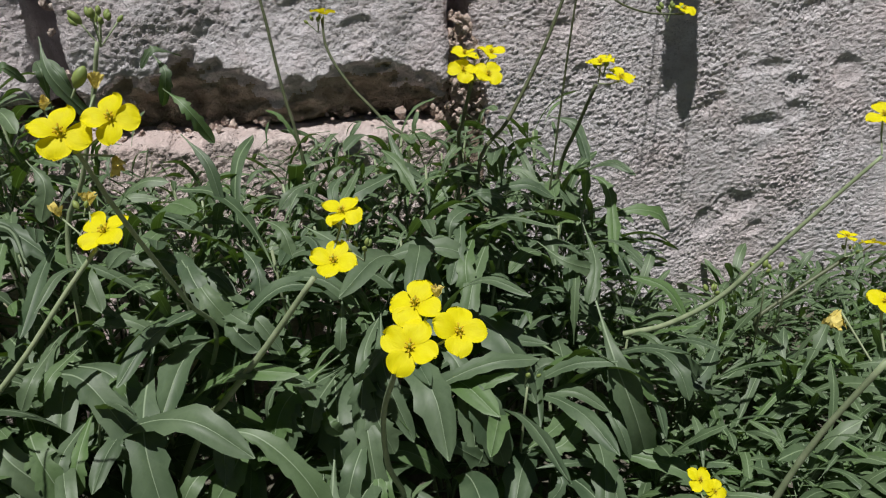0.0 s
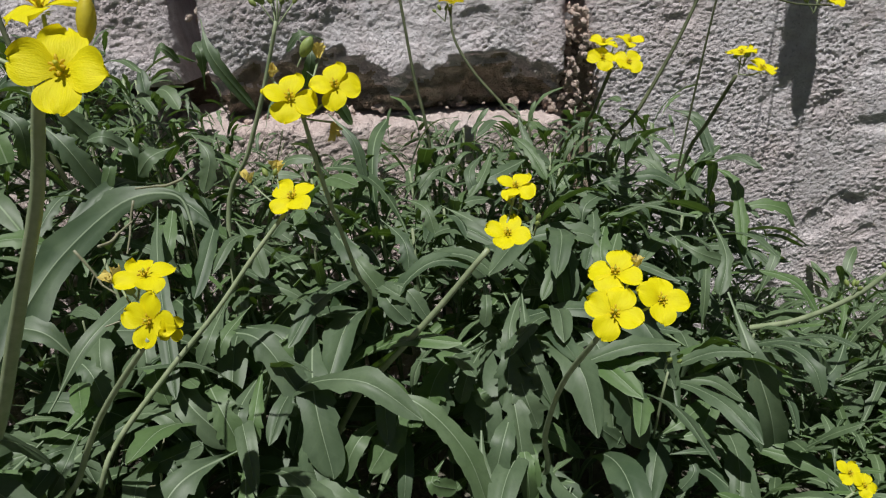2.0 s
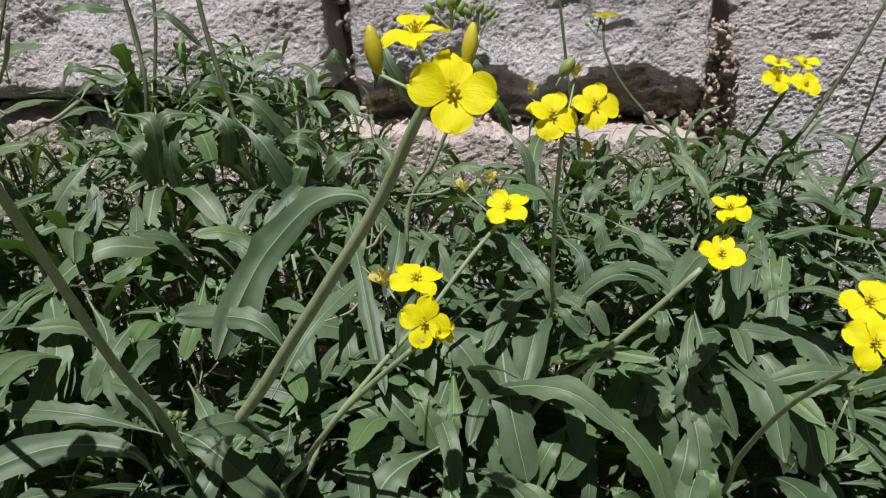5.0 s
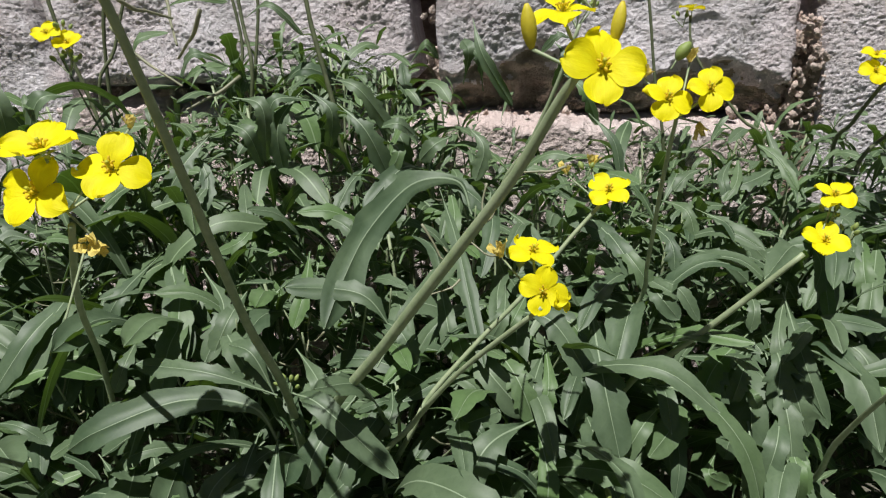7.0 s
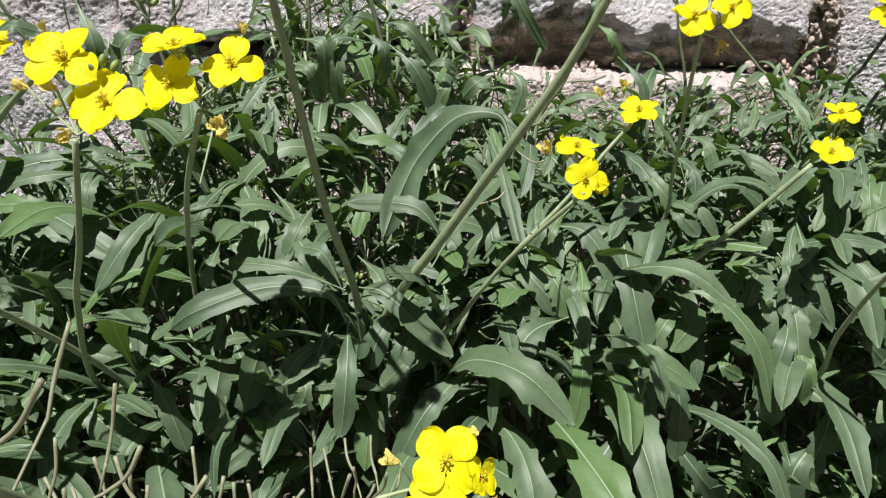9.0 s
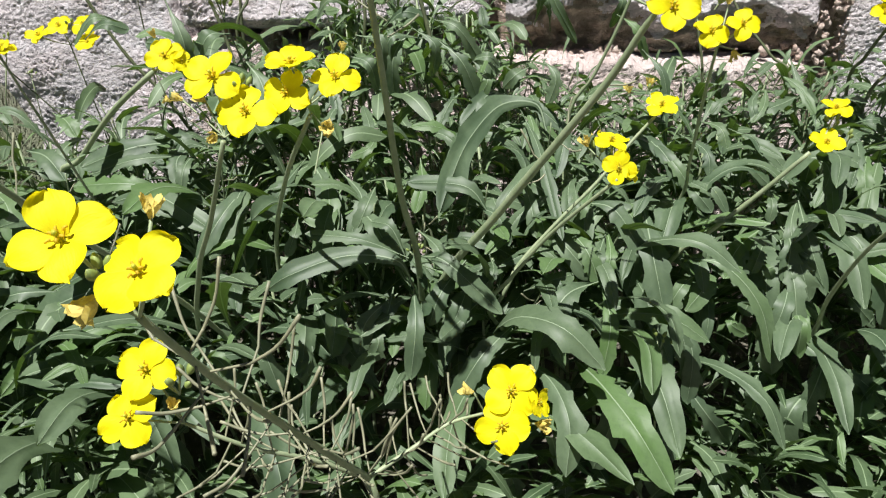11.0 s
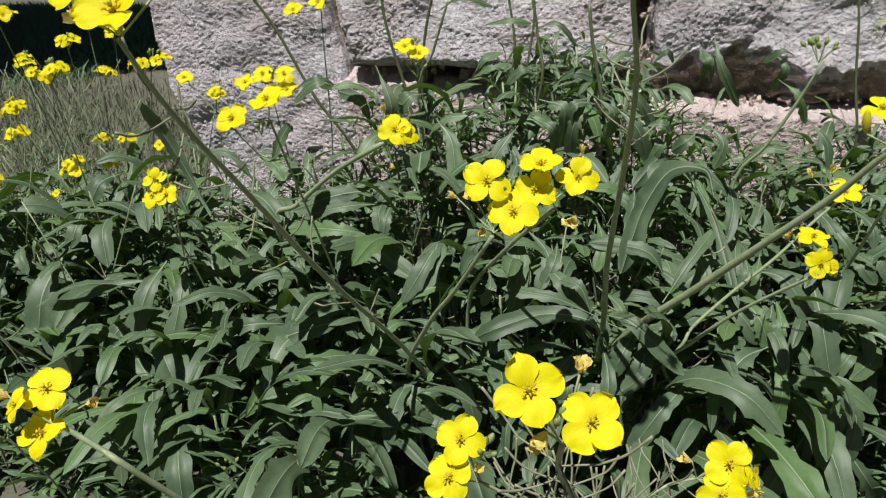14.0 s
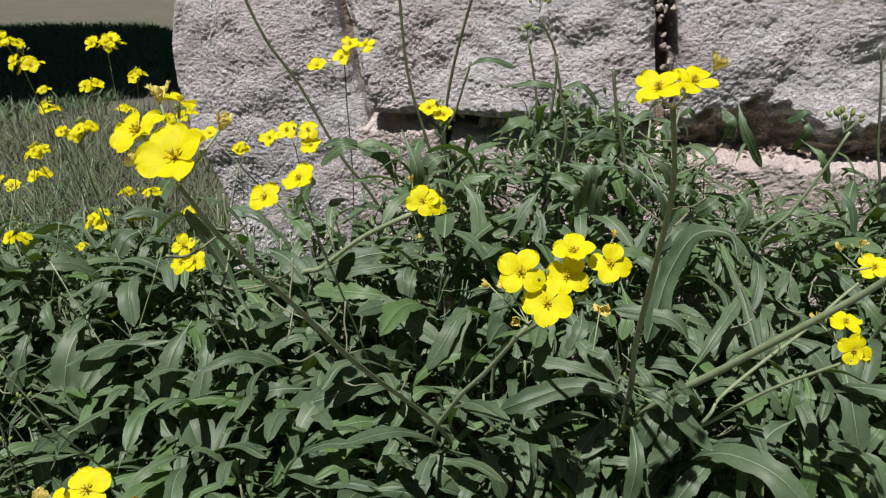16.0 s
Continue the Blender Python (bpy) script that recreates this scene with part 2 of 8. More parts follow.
def leaf_data(points, width, up, lobes=3, depth=0.35, seed=0, fold=0.25, twist=0.0, rows=34, wave=0.06, cols=LEAF_COLS):
    """A lobed blade with a pale raised midrib along a curve; width is the full width at the widest."""
    rng = random.Random(seed)
    pl, pr, tw = rng.random(), rng.random(), rng.uniform(0.60, 0.82)
    c = spline(points, rows)
    sides = [[(0.28 + 0.52 * (k + rng.uniform(0.05, 0.95)) / max(1, lobes), rng.uniform(0.3, 1.0)) for k in range(lobes)] for _ in (0, 1)]
    verts, uvs = [], []
    upv = Vector(up)
    for i, q in enumerate(c):
        s = i / rows
        d = (c[min(i + 1, rows)] - c[max(i - 1, 0)]).normalized()
        upv = upv - d * upv.dot(d)
        upv = upv.normalized() if upv.length > 1e-4 else d.orthogonal().normalized()
        nrm = Matrix.Rotation(twist * s, 3, d) @ upv
        side = d.cross(nrm)
        wl, kl = outline(s, sides[0], depth, pl, tw)
        wr, kr = outline(s, sides[1], depth, pr, tw)
        wl, wr = max(wl * width / 2, width * 0.02), max(wr * width / 2, width * 0.02)
        for u in cols:
            w = wl if u < 0 else wr
            lift = fold * abs(u) * w * (1 - 0.7 * s) + wave * width * math.sin(8 * s + 3 * u + 6 * pl) * abs(u) - 0.10 * w * u * u
            if abs(u) < 0.2:
                off = side * (u * width * 0.5 * (1.1 - s)) + nrm * ((0.014 if u == 0 else -0.008) * width)
            else:
                lean = (kl if u < 0 else kr) * width * 0.30 * u * u
                off = side * (u * w) + nrm * lift + d * lean
            verts.append(q + off)
            uvs.append((u * (w / (width / 2)) if abs(u) > 0.2 else u, s))
    return verts, grid_faces(rows + 1, len(cols)), uvs


def plant(name, at, label, category="wildflower", group="flowering plants along the wall"):
    e = new(name)
    e.empty_display_size = 0.02
    e.matrix_basis = pose(*at)
    return tagged(e, label, category, group)


def stem(p, points, r0, r1=None, name="stem", label=""):
    o = p.matrix_basis.translation
    v, f = tube([Vector(q) - o for q in points], r0 * 0.86, (r1 or r0 * 0.6) * 0.86, knobs=0.12)
    # plants close to the wall take the darker stem colour
    return child(name, mesh_from(name, v, f, STEM_DARK if o.y > 0.6 and o.x > -1.0 else STEM), p, label)


LEAF_SEED = [100]


def leaf(p, points, width, up=(0, -0.35, 0.95), lobes=3, depth=0.5, fold=0.22, twist=0.0, mat=None):
    o = p.matrix_basis.translation
    LEAF_SEED[0] += 1
    if lobes:
        lobes, depth = lobes + LEAF_SEED[0] % 3, depth + 0.06 * (LEAF_SEED[0] % 5)
    v, f, uv = leaf_data([Vector(q) - o for q in points], width * 0.92, up, lobes, depth, LEAF_SEED[0], fold, twist)
    return child("leaf", mesh_from("leaf", v, f, mat or LEAF, uv), p)


def petal_mesh(seed):
    rng = random.Random(seed)
    verts, uvs = [], []
    rows, cols = 15, 9
    a, b, notch = rng.uniform(-0.12, 0.12), rng.uniform(0.0, 0.22), rng.uniform(0.0, 0.10)
    wide, phase = rng.uniform(0.47, 0.58), rng.uniform(0, 6)
    for i in range(rows):
        s = 1 - (1 - i / (rows - 1)) ** 1.7
        w = max(0.17 + 0.3 * s if s < 0.45 else 0.0, wide * math.sqrt(max(0.0, 1 - ((s - 0.575) / 0.43) ** 2)))
        for j in range(cols):
            u = 2 * j / (cols - 1) - 1
            x = 0.06 + s - notch * (1 - abs(u)) * s * s - 0.03 * s * u * u + 0.022 * s * s * math.sin(7 * u + phase)
            y = u * w
            z = 0.24 * s - (0.20 + b) * s * s + 0.10 * u * u * s + 0.045 * math.sin(5 * s + 4 * u + phase) * s + 0.03 * s * s * math.sin(9 * u + phase) + a * s * u
            verts.append((x, y, z))
            uvs.append((u * 0.5 + 0.5, s))
    return mesh_from("petal", verts, grid_faces(rows, cols), PETAL, uvs)


PETALS = [petal_mesh(i) for i in range(8)]


def stamen_mesh():
    verts, faces = [], []
    for k in range(6):
        a = k * math.pi / 3 + 0.3
        out = 0.15 if k % 3 else 0.24
        d = Vector((math.cos(a), math.sin(a), 0))
        v, f = tube([d * 0.05, d * out * 0.7 + Vector((0, 0, 0.16)), d * out + Vector((0, 0, 0.27))], 0.020, 0.016, 5, 5)
        faces += [tuple(i + len(verts) for i in q) for q in f]
        verts += v
        tip = d * out + Vector((0, 0, 0.27))
        v, f = tube([tip - d * 0.06 + Vector((0, 0, -0.02)), tip + Vector((0, 0, 0.03)), tip + d * 0.06 + Vector((0, 0, 0.0))], 0.046, 0.034, 6, 4)
        faces += [tuple(i + len(verts) for i in q) for q in f]
        verts += v
    return mesh_from("stamen_tuft", verts, faces, ANTHER)


def pistil_mesh():
    v, f = tube([(0, 0, -0.02), (0, 0, 0.2), (0.01, 0, 0.36)], 0.055, 0.05, 7, 6)
    return mesh_from("pistil", v, f, PISTIL)


def sepal_mesh():
    verts, faces = [], []
    for k in range(4):
        a = k * math.pi / 2 + math.pi / 4
        d, e = Vector((math.cos(a), math.sin(a), 0)), Vector((-math.sin(a), math.cos(a), 0))
        n0 = len(verts)
        for i in range(5):
            s = i / 4
            w = 0.09 * math.sin(math.pi * min(0.95, s * 0.8 + 0.2))
            q = d * (0.05 + 0.30 * s) + Vector((0, 0, -0.16 + 0.10 * s - 0.12 * s * s))
            verts += [q - e * w, q + d * 0.03, q + e * w]
        faces += [tuple(n0 + i for i in g) for g in grid_faces(5, 3)]
    return mesh_from("calyx", verts, faces, BUD)


STAMENS, PISTILS, SEPALS = stamen_mesh(), pistil_mesh(), sepal_mesh()
FLOWER_RNG = random.Random(5)


def turned(at, normal, spin, size):
    n = Vector(normal).normalized()
    q = n.to_track_quat("Z", "Y")
    return Matrix.Translation(at) @ q.to_matrix().to_4x4() @ Matrix.Rotation(spin, 4, "Z") @ Matrix.Scale(size, 4)


def flower(p, at, face=(0, -0.45, 0.9), size=0.0205, spin=None, hub=None):
    """An open four-petalled flower; size is its full width. hub: where its stalk starts."""
    rng = FLOWER_RNG
    o = p.matrix_basis.translation
    n = (Vector(face).normalized() + Vector((rng.uniform(-.12, .12), rng.uniform(-.12, .12), 0))).normalized()
    spin = rng.uniform(0, 1.57) if spin is None else spin
    m = turned(Vector(at) - o, n, spin, size / 1.92)
    if hub is not None:
        h = Vector(hub) - o
        e = Vector(at) - o - n * 0.0025
        bend = h.lerp(e, 0.6) - n * 0.002
        v, f = tube([h, bend, e], 0.00055, 0.0007, 6, 6)
        child("pedicel", mesh_from("pedicel", v, f, STEM), p)
    head = child("flower", PISTILS, p, "", m)
    for k in range(4):
        a = k * math.pi / 2 + rng.uniform(-0.12, 0.12)
        child("petal", PETALS[rng.randrange(8)], head, "", Matrix.Rotation(a, 4, "Z") @ Matrix.Rotation(rng.uniform(-0.38, 0.16), 4, "Y") @ Matrix.Rotation(rng.uniform(-0.15, 0.15), 4, "X"))
    child("stamen_tuft", STAMENS, head, "", Matrix.Scale(0.84, 4))
    child("calyx", SEPALS, head)
    return head


def bud_mesh(k, material=None):
    verts, faces = [], []
    rows, sides = 8, 8
    for i in range(rows):
        s = i / (rows - 1)
        r = 0.30 * math.sin(math.pi * (0.06 + 0.9 * s)) ** 0.7
        for j in range(sides):
            a = 2 * math.pi * j / sides
            q = 1 + 0.08 * math.cos(4 * a)
            verts.append((r * q * math.cos(a) + 0.06 * s * s, r * q * math.sin(a), s))
    for i in range(rows - 1):
        for j in range(sides):
            faces.append((i * sides + j, i * sides + (j + 1) % sides, (i + 1) * sides + (j + 1) % sides, (i + 1) * sides + j))
    faces.append(tuple(range((rows - 1) * sides, rows * sides)))
    return mesh_from("bud", verts, faces, material or BUD)


def withered_mesh(k):
    """A spent flower: four petals crumpled together over the swelling pod."""
    rng = random.Random(k)
    verts, faces = [], []
    for p_ in range(5):
        a = p_ * 2 * math.pi / 5 + rng.uniform(-0.5, 0.5)
        n0 = len(verts)
        flare, length = rng.uniform(0.05, 0.5), rng.uniform(0.6, 1.0)
        for i in range(7):
            s = i / 6
            for j in range(4):
                ang = a + (j / 3 - 0.5) * (0.5 + 1.1 * math.sin(math.pi * (0.1 + 0.75 * s)))
                r = 0.07 + flare * s * s + 0.13 * math.sin(2.8 * s) + rng.uniform(-0.07, 0.07) * s
                verts.append((r * math.cos(ang), r * math.sin(ang), s * length + rng.uniform(-0.07, 0.07)))
        faces += [tuple(n0 + i for i in g) for g in grid_faces(7, 4)]
    return mesh_from("withered_flower", verts, faces, WITHERED, smooth=False)


BUDS = [bud_mesh(i) for i in range(3)]
WITHERS = [withered_mesh(i) for i in range(4)]
OPENING = [bud_mesh(i + 5, FURLED) for i in range(2)]


def opening_bud(p, at, size, aim, hub):
    """A large bud with its petals still furled, on its own stalk."""
    o = p.matrix_basis.translation
    child("opening_bud", OPENING[len(p.children) % 2], p, "furled yellow petals", turned(Vector(at) - o, aim, 0.4, size) @ Matrix.Diagonal((0.62, 0.62, 1, 1)))
    v, f = tube([Vector(hub) - o, Vector(at) - o], 0.0006, 0.0008, 6, 4)
    child("pedicel", mesh_from("pedicel", v, f, STEM), p)



def buds(p, at, count=7, spread=0.010, size=0.007, aim=(0, -0.1, 1), seed=1):
    """A tight head of closed buds on short stalks round a stem's tip."""
    rng = random.Random(seed * 7 + 3)
    o = p.matrix_basis.translation
    for k in range(count):
        a = k * 2.4
        r = spread * math.sqrt((k + 0.4) / count)
        d = Vector((math.cos(a) * r, math.sin(a) * r, spread * 0.9 - r * 0.5))
        e = Vector(at) - o + d
        n = (Vector(aim) * 0.5 + d / spread).normalized()
        child("bud", BUDS[k % 3], p, "", turned(e, n, rng.random() * 6, size * rng.uniform(0.7, 1.1)))
        if k % 2 == 0:
            v, f = tube([Vector(at) - o - Vector((0, 0, spread * 0.5)), e], 0.0005, 0.0006, 5, 3)
            child("pedicel", mesh_from("pedicel", v, f, STEM), p)


def withered(p, at, aim=(0.2, -0.2, 0.6), size=0.012, hub=None):
    o = p.matrix_basis.translation
    ob = child("withered_flower", WITHERS[FLOWER_RNG.randrange(4)], p, "shrivelled ochre petals", turned(Vector(at) - o, aim, FLOWER_RNG.random() * 6, size * 0.78))
    if hub is not None:
        v, f = tube([Vector(hub) - o, Vector(at) - o], 0.0005, 0.0006, 5, 4)
        child("pedicel", mesh_from("pedicel", v, f, STEM), p)
    return ob


def pod(p, start, end, sag=0.15, r=0.00078, stalk=0.4):
    """A thin seed pod: a stalk that leaves the stem and the pod bent upwards from it."""
    o = p.matrix_basis.translation
    a, b = Vector(start) - o, Vector(end) - o
    knee = a.lerp(b, stalk) - Vector((0, 0, sag * (b - a).length))
    v, f = tube([a, a.lerp(knee, 0.7), knee], 0.0005, 0.0006, 5, 5)
    v2, f2 = tube([knee, knee.lerp(b, 0.5) + Vector((0.04 * math.sin(a.x * 900), 0.04 * math.sin(a.z * 900), -0.05)) * (b - a).length, b], r * 0.8, r, 6, 7, 0.25)
    f2 = [tuple(i + len(v) for i in q) for q in f2]
    return child("seed_pod", mesh_from("seed_pod", v + v2, f + f2, POD), p)


def pods_along(p, points, count, lo, hi, length, seed):
    """Spent flowers' thin pods, standing off a stem all round it."""
    rng = random.Random(seed)
    c = spline(points, 60)
    for k in range(count):
        i = int(60 * (lo + (hi - lo) * (k + rng.uniform(-0.3, 0.3)) / count))
        i = max(1, min(58, i))
        d = (c[i + 1] - c[i - 1]).normalized()
        s = d.orthogonal().normalized()
        out = Matrix.Rotation(k * 2.4 + rng.uniform(-0.4, 0.4), 3, d) @ s
        tip = c[i] + (out * rng.uniform(0.75, 1.0) + d * rng.uniform(0.1, 0.5) + Vector((0, 0, 0.12))).normalized() * length * rng.uniform(0.65, 1.15)
        pod(p, c[i], tip, rng.uniform(0.02, 0.16), stalk=rng.uniform(0.35, 0.6))


# ---- ground ----
def ground_sheet():
    xs = np.concatenate([[-900, -300, -90, -30, -14], np.linspace(-9, -2.4, 34), np.linspace(-2.3, 2.0, 87), [4, 9, 30, 90, 300, 900]])
    ys = np.concatenate([[-900, -300, -90, -30, -9, -3], np.linspace(-1.5, 2.0, 71), np.linspace(2.2, 9, 35), [14, 30, 90, 300, 900]])
    verts = []
    for y in ys:
        for x in xs:
            z = 0.0
            if abs(x) < 10 and abs(y) < 10:
                z = 0.020 * noise.noise((x * 1.6, y * 1.6, 3.1)) + 0.008 * noise.noise((x * 9, y * 9, 1.7))
            verts.append((x, y, z - 0.005))
    return mesh_from("ground", verts, grid_faces(len(ys), len(xs)), EARTH)


tagged(new("ground", ground_sheet()), "dry bare earth with sparse worn grass", "ground", "", "structure")


# ---- the stone wall ----
def edge_line(points, x):
    """Height of a broken edge at x, between a few set heights."""
    if x <= points[0][0]:
        return points[0][1]
    for (xa, za), (xb, zb) in zip(points, points[1:]):
        if x <= xb:
            return za + (zb - za) * (x - xa) / (xb - xa)
    return points[-1][1]


def spaced(a, b, fine_a, fine_b, step):
    """Values from a to b, close together between fine_a and fine_b and wider outside."""
    v = [a]
    while v[-1] < b - 1e-6:
        v.append(min(b, v[-1] + (step if fine_a - 1e-6 <= v[-1] < fine_b else step * 4)))
    return v


def stone_block(name, x0, x1, z0, z1, y, parent, label="", depth=0.30, mat=None, rough=0.014, step=0.0021, under=None, slope=0.6, top_bevel=0.0, seed=0, edge=0.02, lean=(0, 0, 0, 0), crumb=1.0, pits=0.0, batter=0.03, dents=(), bow=0.0, stained=None, grain=(108, 128)):
    """A rough quarried block: a broken front face, worn rounded edges, and plain sides and back behind it.
    under: the line below which its face is broken back; top_bevel: how far its upper edge has crumbled to a slope;
    dents: worn hollows (x, z, radius, depth); bow: how far its left end curves in above and below; stained: the stone of its undercut; crumb: depth of the fine crumbling relief; lean: shifts of its four edges (left, right at the top; bottom, top at the right)."""
    xs = spaced(x0, x1, -2.0, 0.82, step)
    zs = spaced(z0, z1, 0.05, 0.66, step)
    nx, nz = len(xs) - 1, len(zs) - 1
    verts, dirty = [], []
    sx, sz = seed * 3.7, seed * 5.1
    nn = noise.noise
    for zz in zs:
        v = (zz - z0) / (z1 - z0)
        side = 0.010 * nn((z0 * 3 + v * 4, seed * 2.0, 0)) + 0.006 * nn((zz * 21, seed * 3.0, 0))
        for xx in xs:
            u = (xx - x0) / (x1 - x0)
            x = xx + side + (lean[0] * (1 - u) + lean[1] * u) * v
            z = zz + (lean[2] * (1 - v) + lean[3] * v) * u
            x += (1 - u) * bow * min(2.2, ((zz - 0.46) / 0.15) ** 2)
            qx, qz = x + sx, z + sz
            big = nn((qx * 5.5, 2.0, qz * 5.5)) + 0.5 * abs(nn((qx * 11, 1.0, qz * 11))) + 0.22 * nn((qx * 27, 4.0, qz * 27))
            # crumbling grains: rounded crusts with sharp creases between them, in two sizes
            warp = 0.004 * nn((qx * 60, 9.0, qz * 60))
            c1 = abs(nn((qx * grain[0] + warp * 60, 0.5, qz * grain[1])))
            c2 = abs(nn((qx * 210, 3.5, qz * 290 + warp * 90)))
            c3 = nn((qx * 470, 6.5, qz * 470))
            amount = crumb * (0.62 + 0.5 * max(0.0, 0.5 + nn((qx * 14, 7.0, qz * 14)) + 0.5 * nn((qx * 37, 2.0, qz * 37))))
            d = rough * big * 0.8 + amount * (0.0034 * c1 + 0.0030 * c2 + 0.0016 * c3)
            if pits:
                d -= pits * 0.022 * max(0.0, nn((qx * 19 + 7, 0, qz * 27)) - 0.42)
            for dx, dz, dr, dd in dents:
                g = ((x - dx) / dr) ** 2 + ((z - dz) / (dr * 0.75)) ** 2
                g += 0.8 * nn((qx * 45, 2.0, qz * 45))
                if g < 1.0:
                    d = d - 0.42 * dd * (1 - max(0.0, g) ** 1.5) - 0.7 * amount * 0.0036 * c1
            wob = 0.4 * edge * nn((qx * 17, 3.0, qz * 17)) + 0.15 * edge * nn((qx * 60, 3.0, qz * 60))
            e = min(min(u, 1 - u) * (x1 - x0), min(v, 1 - v) * (z1 - z0)) + wob
            k = max(0.0, 1 - max(0.0, e) / edge)
            d -= (k ** 2.2) * edge * 1.15
            if top_bevel:
                t = max(0.0, zz - (z1 - top_bevel) + 0.010 * nn((qx * 25, 1.0, 0.0)) + 0.007 * nn((qx * 70, 1.0, qz * 50)) + 0.004 * nn((qx * 170, 1.0, qz * 90)))
                d -= t * 2.2
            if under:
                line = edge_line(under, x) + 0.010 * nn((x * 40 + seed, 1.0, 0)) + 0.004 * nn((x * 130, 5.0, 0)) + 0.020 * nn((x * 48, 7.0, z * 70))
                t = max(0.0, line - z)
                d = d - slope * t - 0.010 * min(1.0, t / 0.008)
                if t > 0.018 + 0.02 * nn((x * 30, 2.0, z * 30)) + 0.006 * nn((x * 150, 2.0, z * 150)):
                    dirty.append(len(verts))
                if t > 0.004:
                    layer = nn((qx * 9, 4.0, z * 75 + 0.8 * nn((qx * 16, 8.0, 1.0)))) + 0.6 * nn((qx * 42, 1.5, qz * 60)) + 0.5 * abs(nn((qx * 95, 2.5, qz * 95)))
                    d += min(1.0, t / 0.02) * 0.0085 * layer
            verts.append((x, y - d + batter * (v - 0.5), z + 0.004 * nn((qx * 23, 5.0, qz * 23)) * k))
    faces = list(grid_faces(nz + 1, nx + 1))
    cols = nx + 1
    rim = [i for i in range(cols)] + [j * cols + nx for j in range(1, nz + 1)] + [nz * cols + i for i in range(nx - 1, -1, -1)] + [j * cols for j in range(nz - 1, 0, -1)]
    n0 = len(verts)
    for r in rim:
        verts.append((verts[r][0], y + depth, verts[r][2]))
    m = len(rim)
    faces += [(rim[k], n0 + k, n0 + (k + 1) % m, rim[(k + 1) % m]) for k in range(m)]
    faces.append(tuple(range(n0, n0 + m)))
    me = mesh_from(name, verts, faces, mat or STONE)
    for p in me.polygons[nx * nz:]:
        p.use_smooth = False
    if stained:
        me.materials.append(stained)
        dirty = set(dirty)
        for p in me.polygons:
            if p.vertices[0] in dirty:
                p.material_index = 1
    return child(name, me, parent, label)


wall = new("wall_stone")
tagged(wall, "old wall of rough pale limestone blocks with open joints", "stone wall", "", "structure")
stone_block("stone", 0.232, 1.12, -0.06, 0.80, 0.835, wall, "large pitted pale limestone block", rough=0.009, seed=1, edge=0.016, pits=0.6, crumb=0.85, grain=(95, 280), step=0.0018,
            dents=((0.683, 0.336, 0.020, 0.010), (0.602, 0.376, 0.014, 0.007), (0.606, 0.174, 0.030, 0.014), (0.559, 0.153, 0.026, 0.011), (0.766, 0.349, 0.028, 0.010), (0.492, 0.063, 0.018, 0.008),
                   (0.701, 0.434, 0.020, 0.009), (0.682, 0.301, 0.018, 0.007), (0.551, 0.317, 0.014, 0.006), (0.372, 0.380, 0.013, 0.006), (0.637, 0.136, 0.015, 0.007)))
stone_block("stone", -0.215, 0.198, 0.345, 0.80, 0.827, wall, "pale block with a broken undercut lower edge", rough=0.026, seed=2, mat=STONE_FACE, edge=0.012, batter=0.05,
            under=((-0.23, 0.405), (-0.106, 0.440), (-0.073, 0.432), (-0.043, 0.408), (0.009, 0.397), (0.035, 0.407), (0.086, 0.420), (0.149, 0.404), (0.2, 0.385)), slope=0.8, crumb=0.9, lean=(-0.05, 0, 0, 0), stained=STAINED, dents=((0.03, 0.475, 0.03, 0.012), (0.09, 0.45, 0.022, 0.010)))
stone_block("stone", -0.278, 0.190, -0.06, 0.359, 0.785, wall, "pinkish lower block with a crumbling top", rough=0.009, seed=3, edge=0.010, mat=STONE_PINK, lean=(0, 0, 0, -0.020), top_bevel=0.014, crumb=1.1)
stone_block("stone", -0.686, -0.250, 0.400, 0.80, 0.822, wall, "", rough=0.028, seed=4, mat=STONE_FACE, edge=0.014, batter=0.05, lean=(-0.10, -0.05, 0, 0), crumb=1.0)
stone_block("stone", -0.562, -0.288, -0.06, 0.377, 0.797, wall, "", rough=0.012, seed=5, edge=0.012, mat=STONE_PINK, top_bevel=0.014, crumb=1.1)
stone_block("stone", -0.722, -0.576, -0.06, 0.386, 0.797, wall, "", rough=0.011, seed=6, mat=STONE_PINK, edge=0.012, top_bevel=0.016)
stone_block("stone", -1.038, -0.606, -0.06, 0.82, 0.815, wall, "corner block with rounded worn edges", rough=0.022, seed=7, mat=STONE_FACE, edge=0.020, batter=0.06, lean=(0.0, -0.20, 0, 0), crumb=0.85, bow=0.030)
stone_block("joint_filling", -1.00, 1.09, -0.05, 0.78, 0.985, wall, "crumbling reddish earth mortar", rough=0.03, seed=8, mat=MORTAR, depth=0.2, step=0.008, edge=0.01)
stone_block("joint_filling", 0.166, 0.250, 0.18, 0.440, 0.836, wall, "crumbling reddish earth mortar", rough=0.02, seed=9, mat=MORTAR, depth=0.08, step=0.003, edge=0.016)


stone_block("joint_filling", -0.800, -0.650, 0.40, 0.790, 0.880, wall, "crumbling reddish earth mortar", rough=0.02, seed=11, mat=MORTAR, depth=0.08, step=0.004, edge=0.010)
# top course out of view, added to keep sun out of the open joints
stone_block("stone", -1.00, 1.10, 0.795, 1.10, 0.850, wall, "unseen upper course added to keep sun out of the joints", rough=0.012, seed=10, mat=STONE_FACE, edge=0.02, step=0.008)


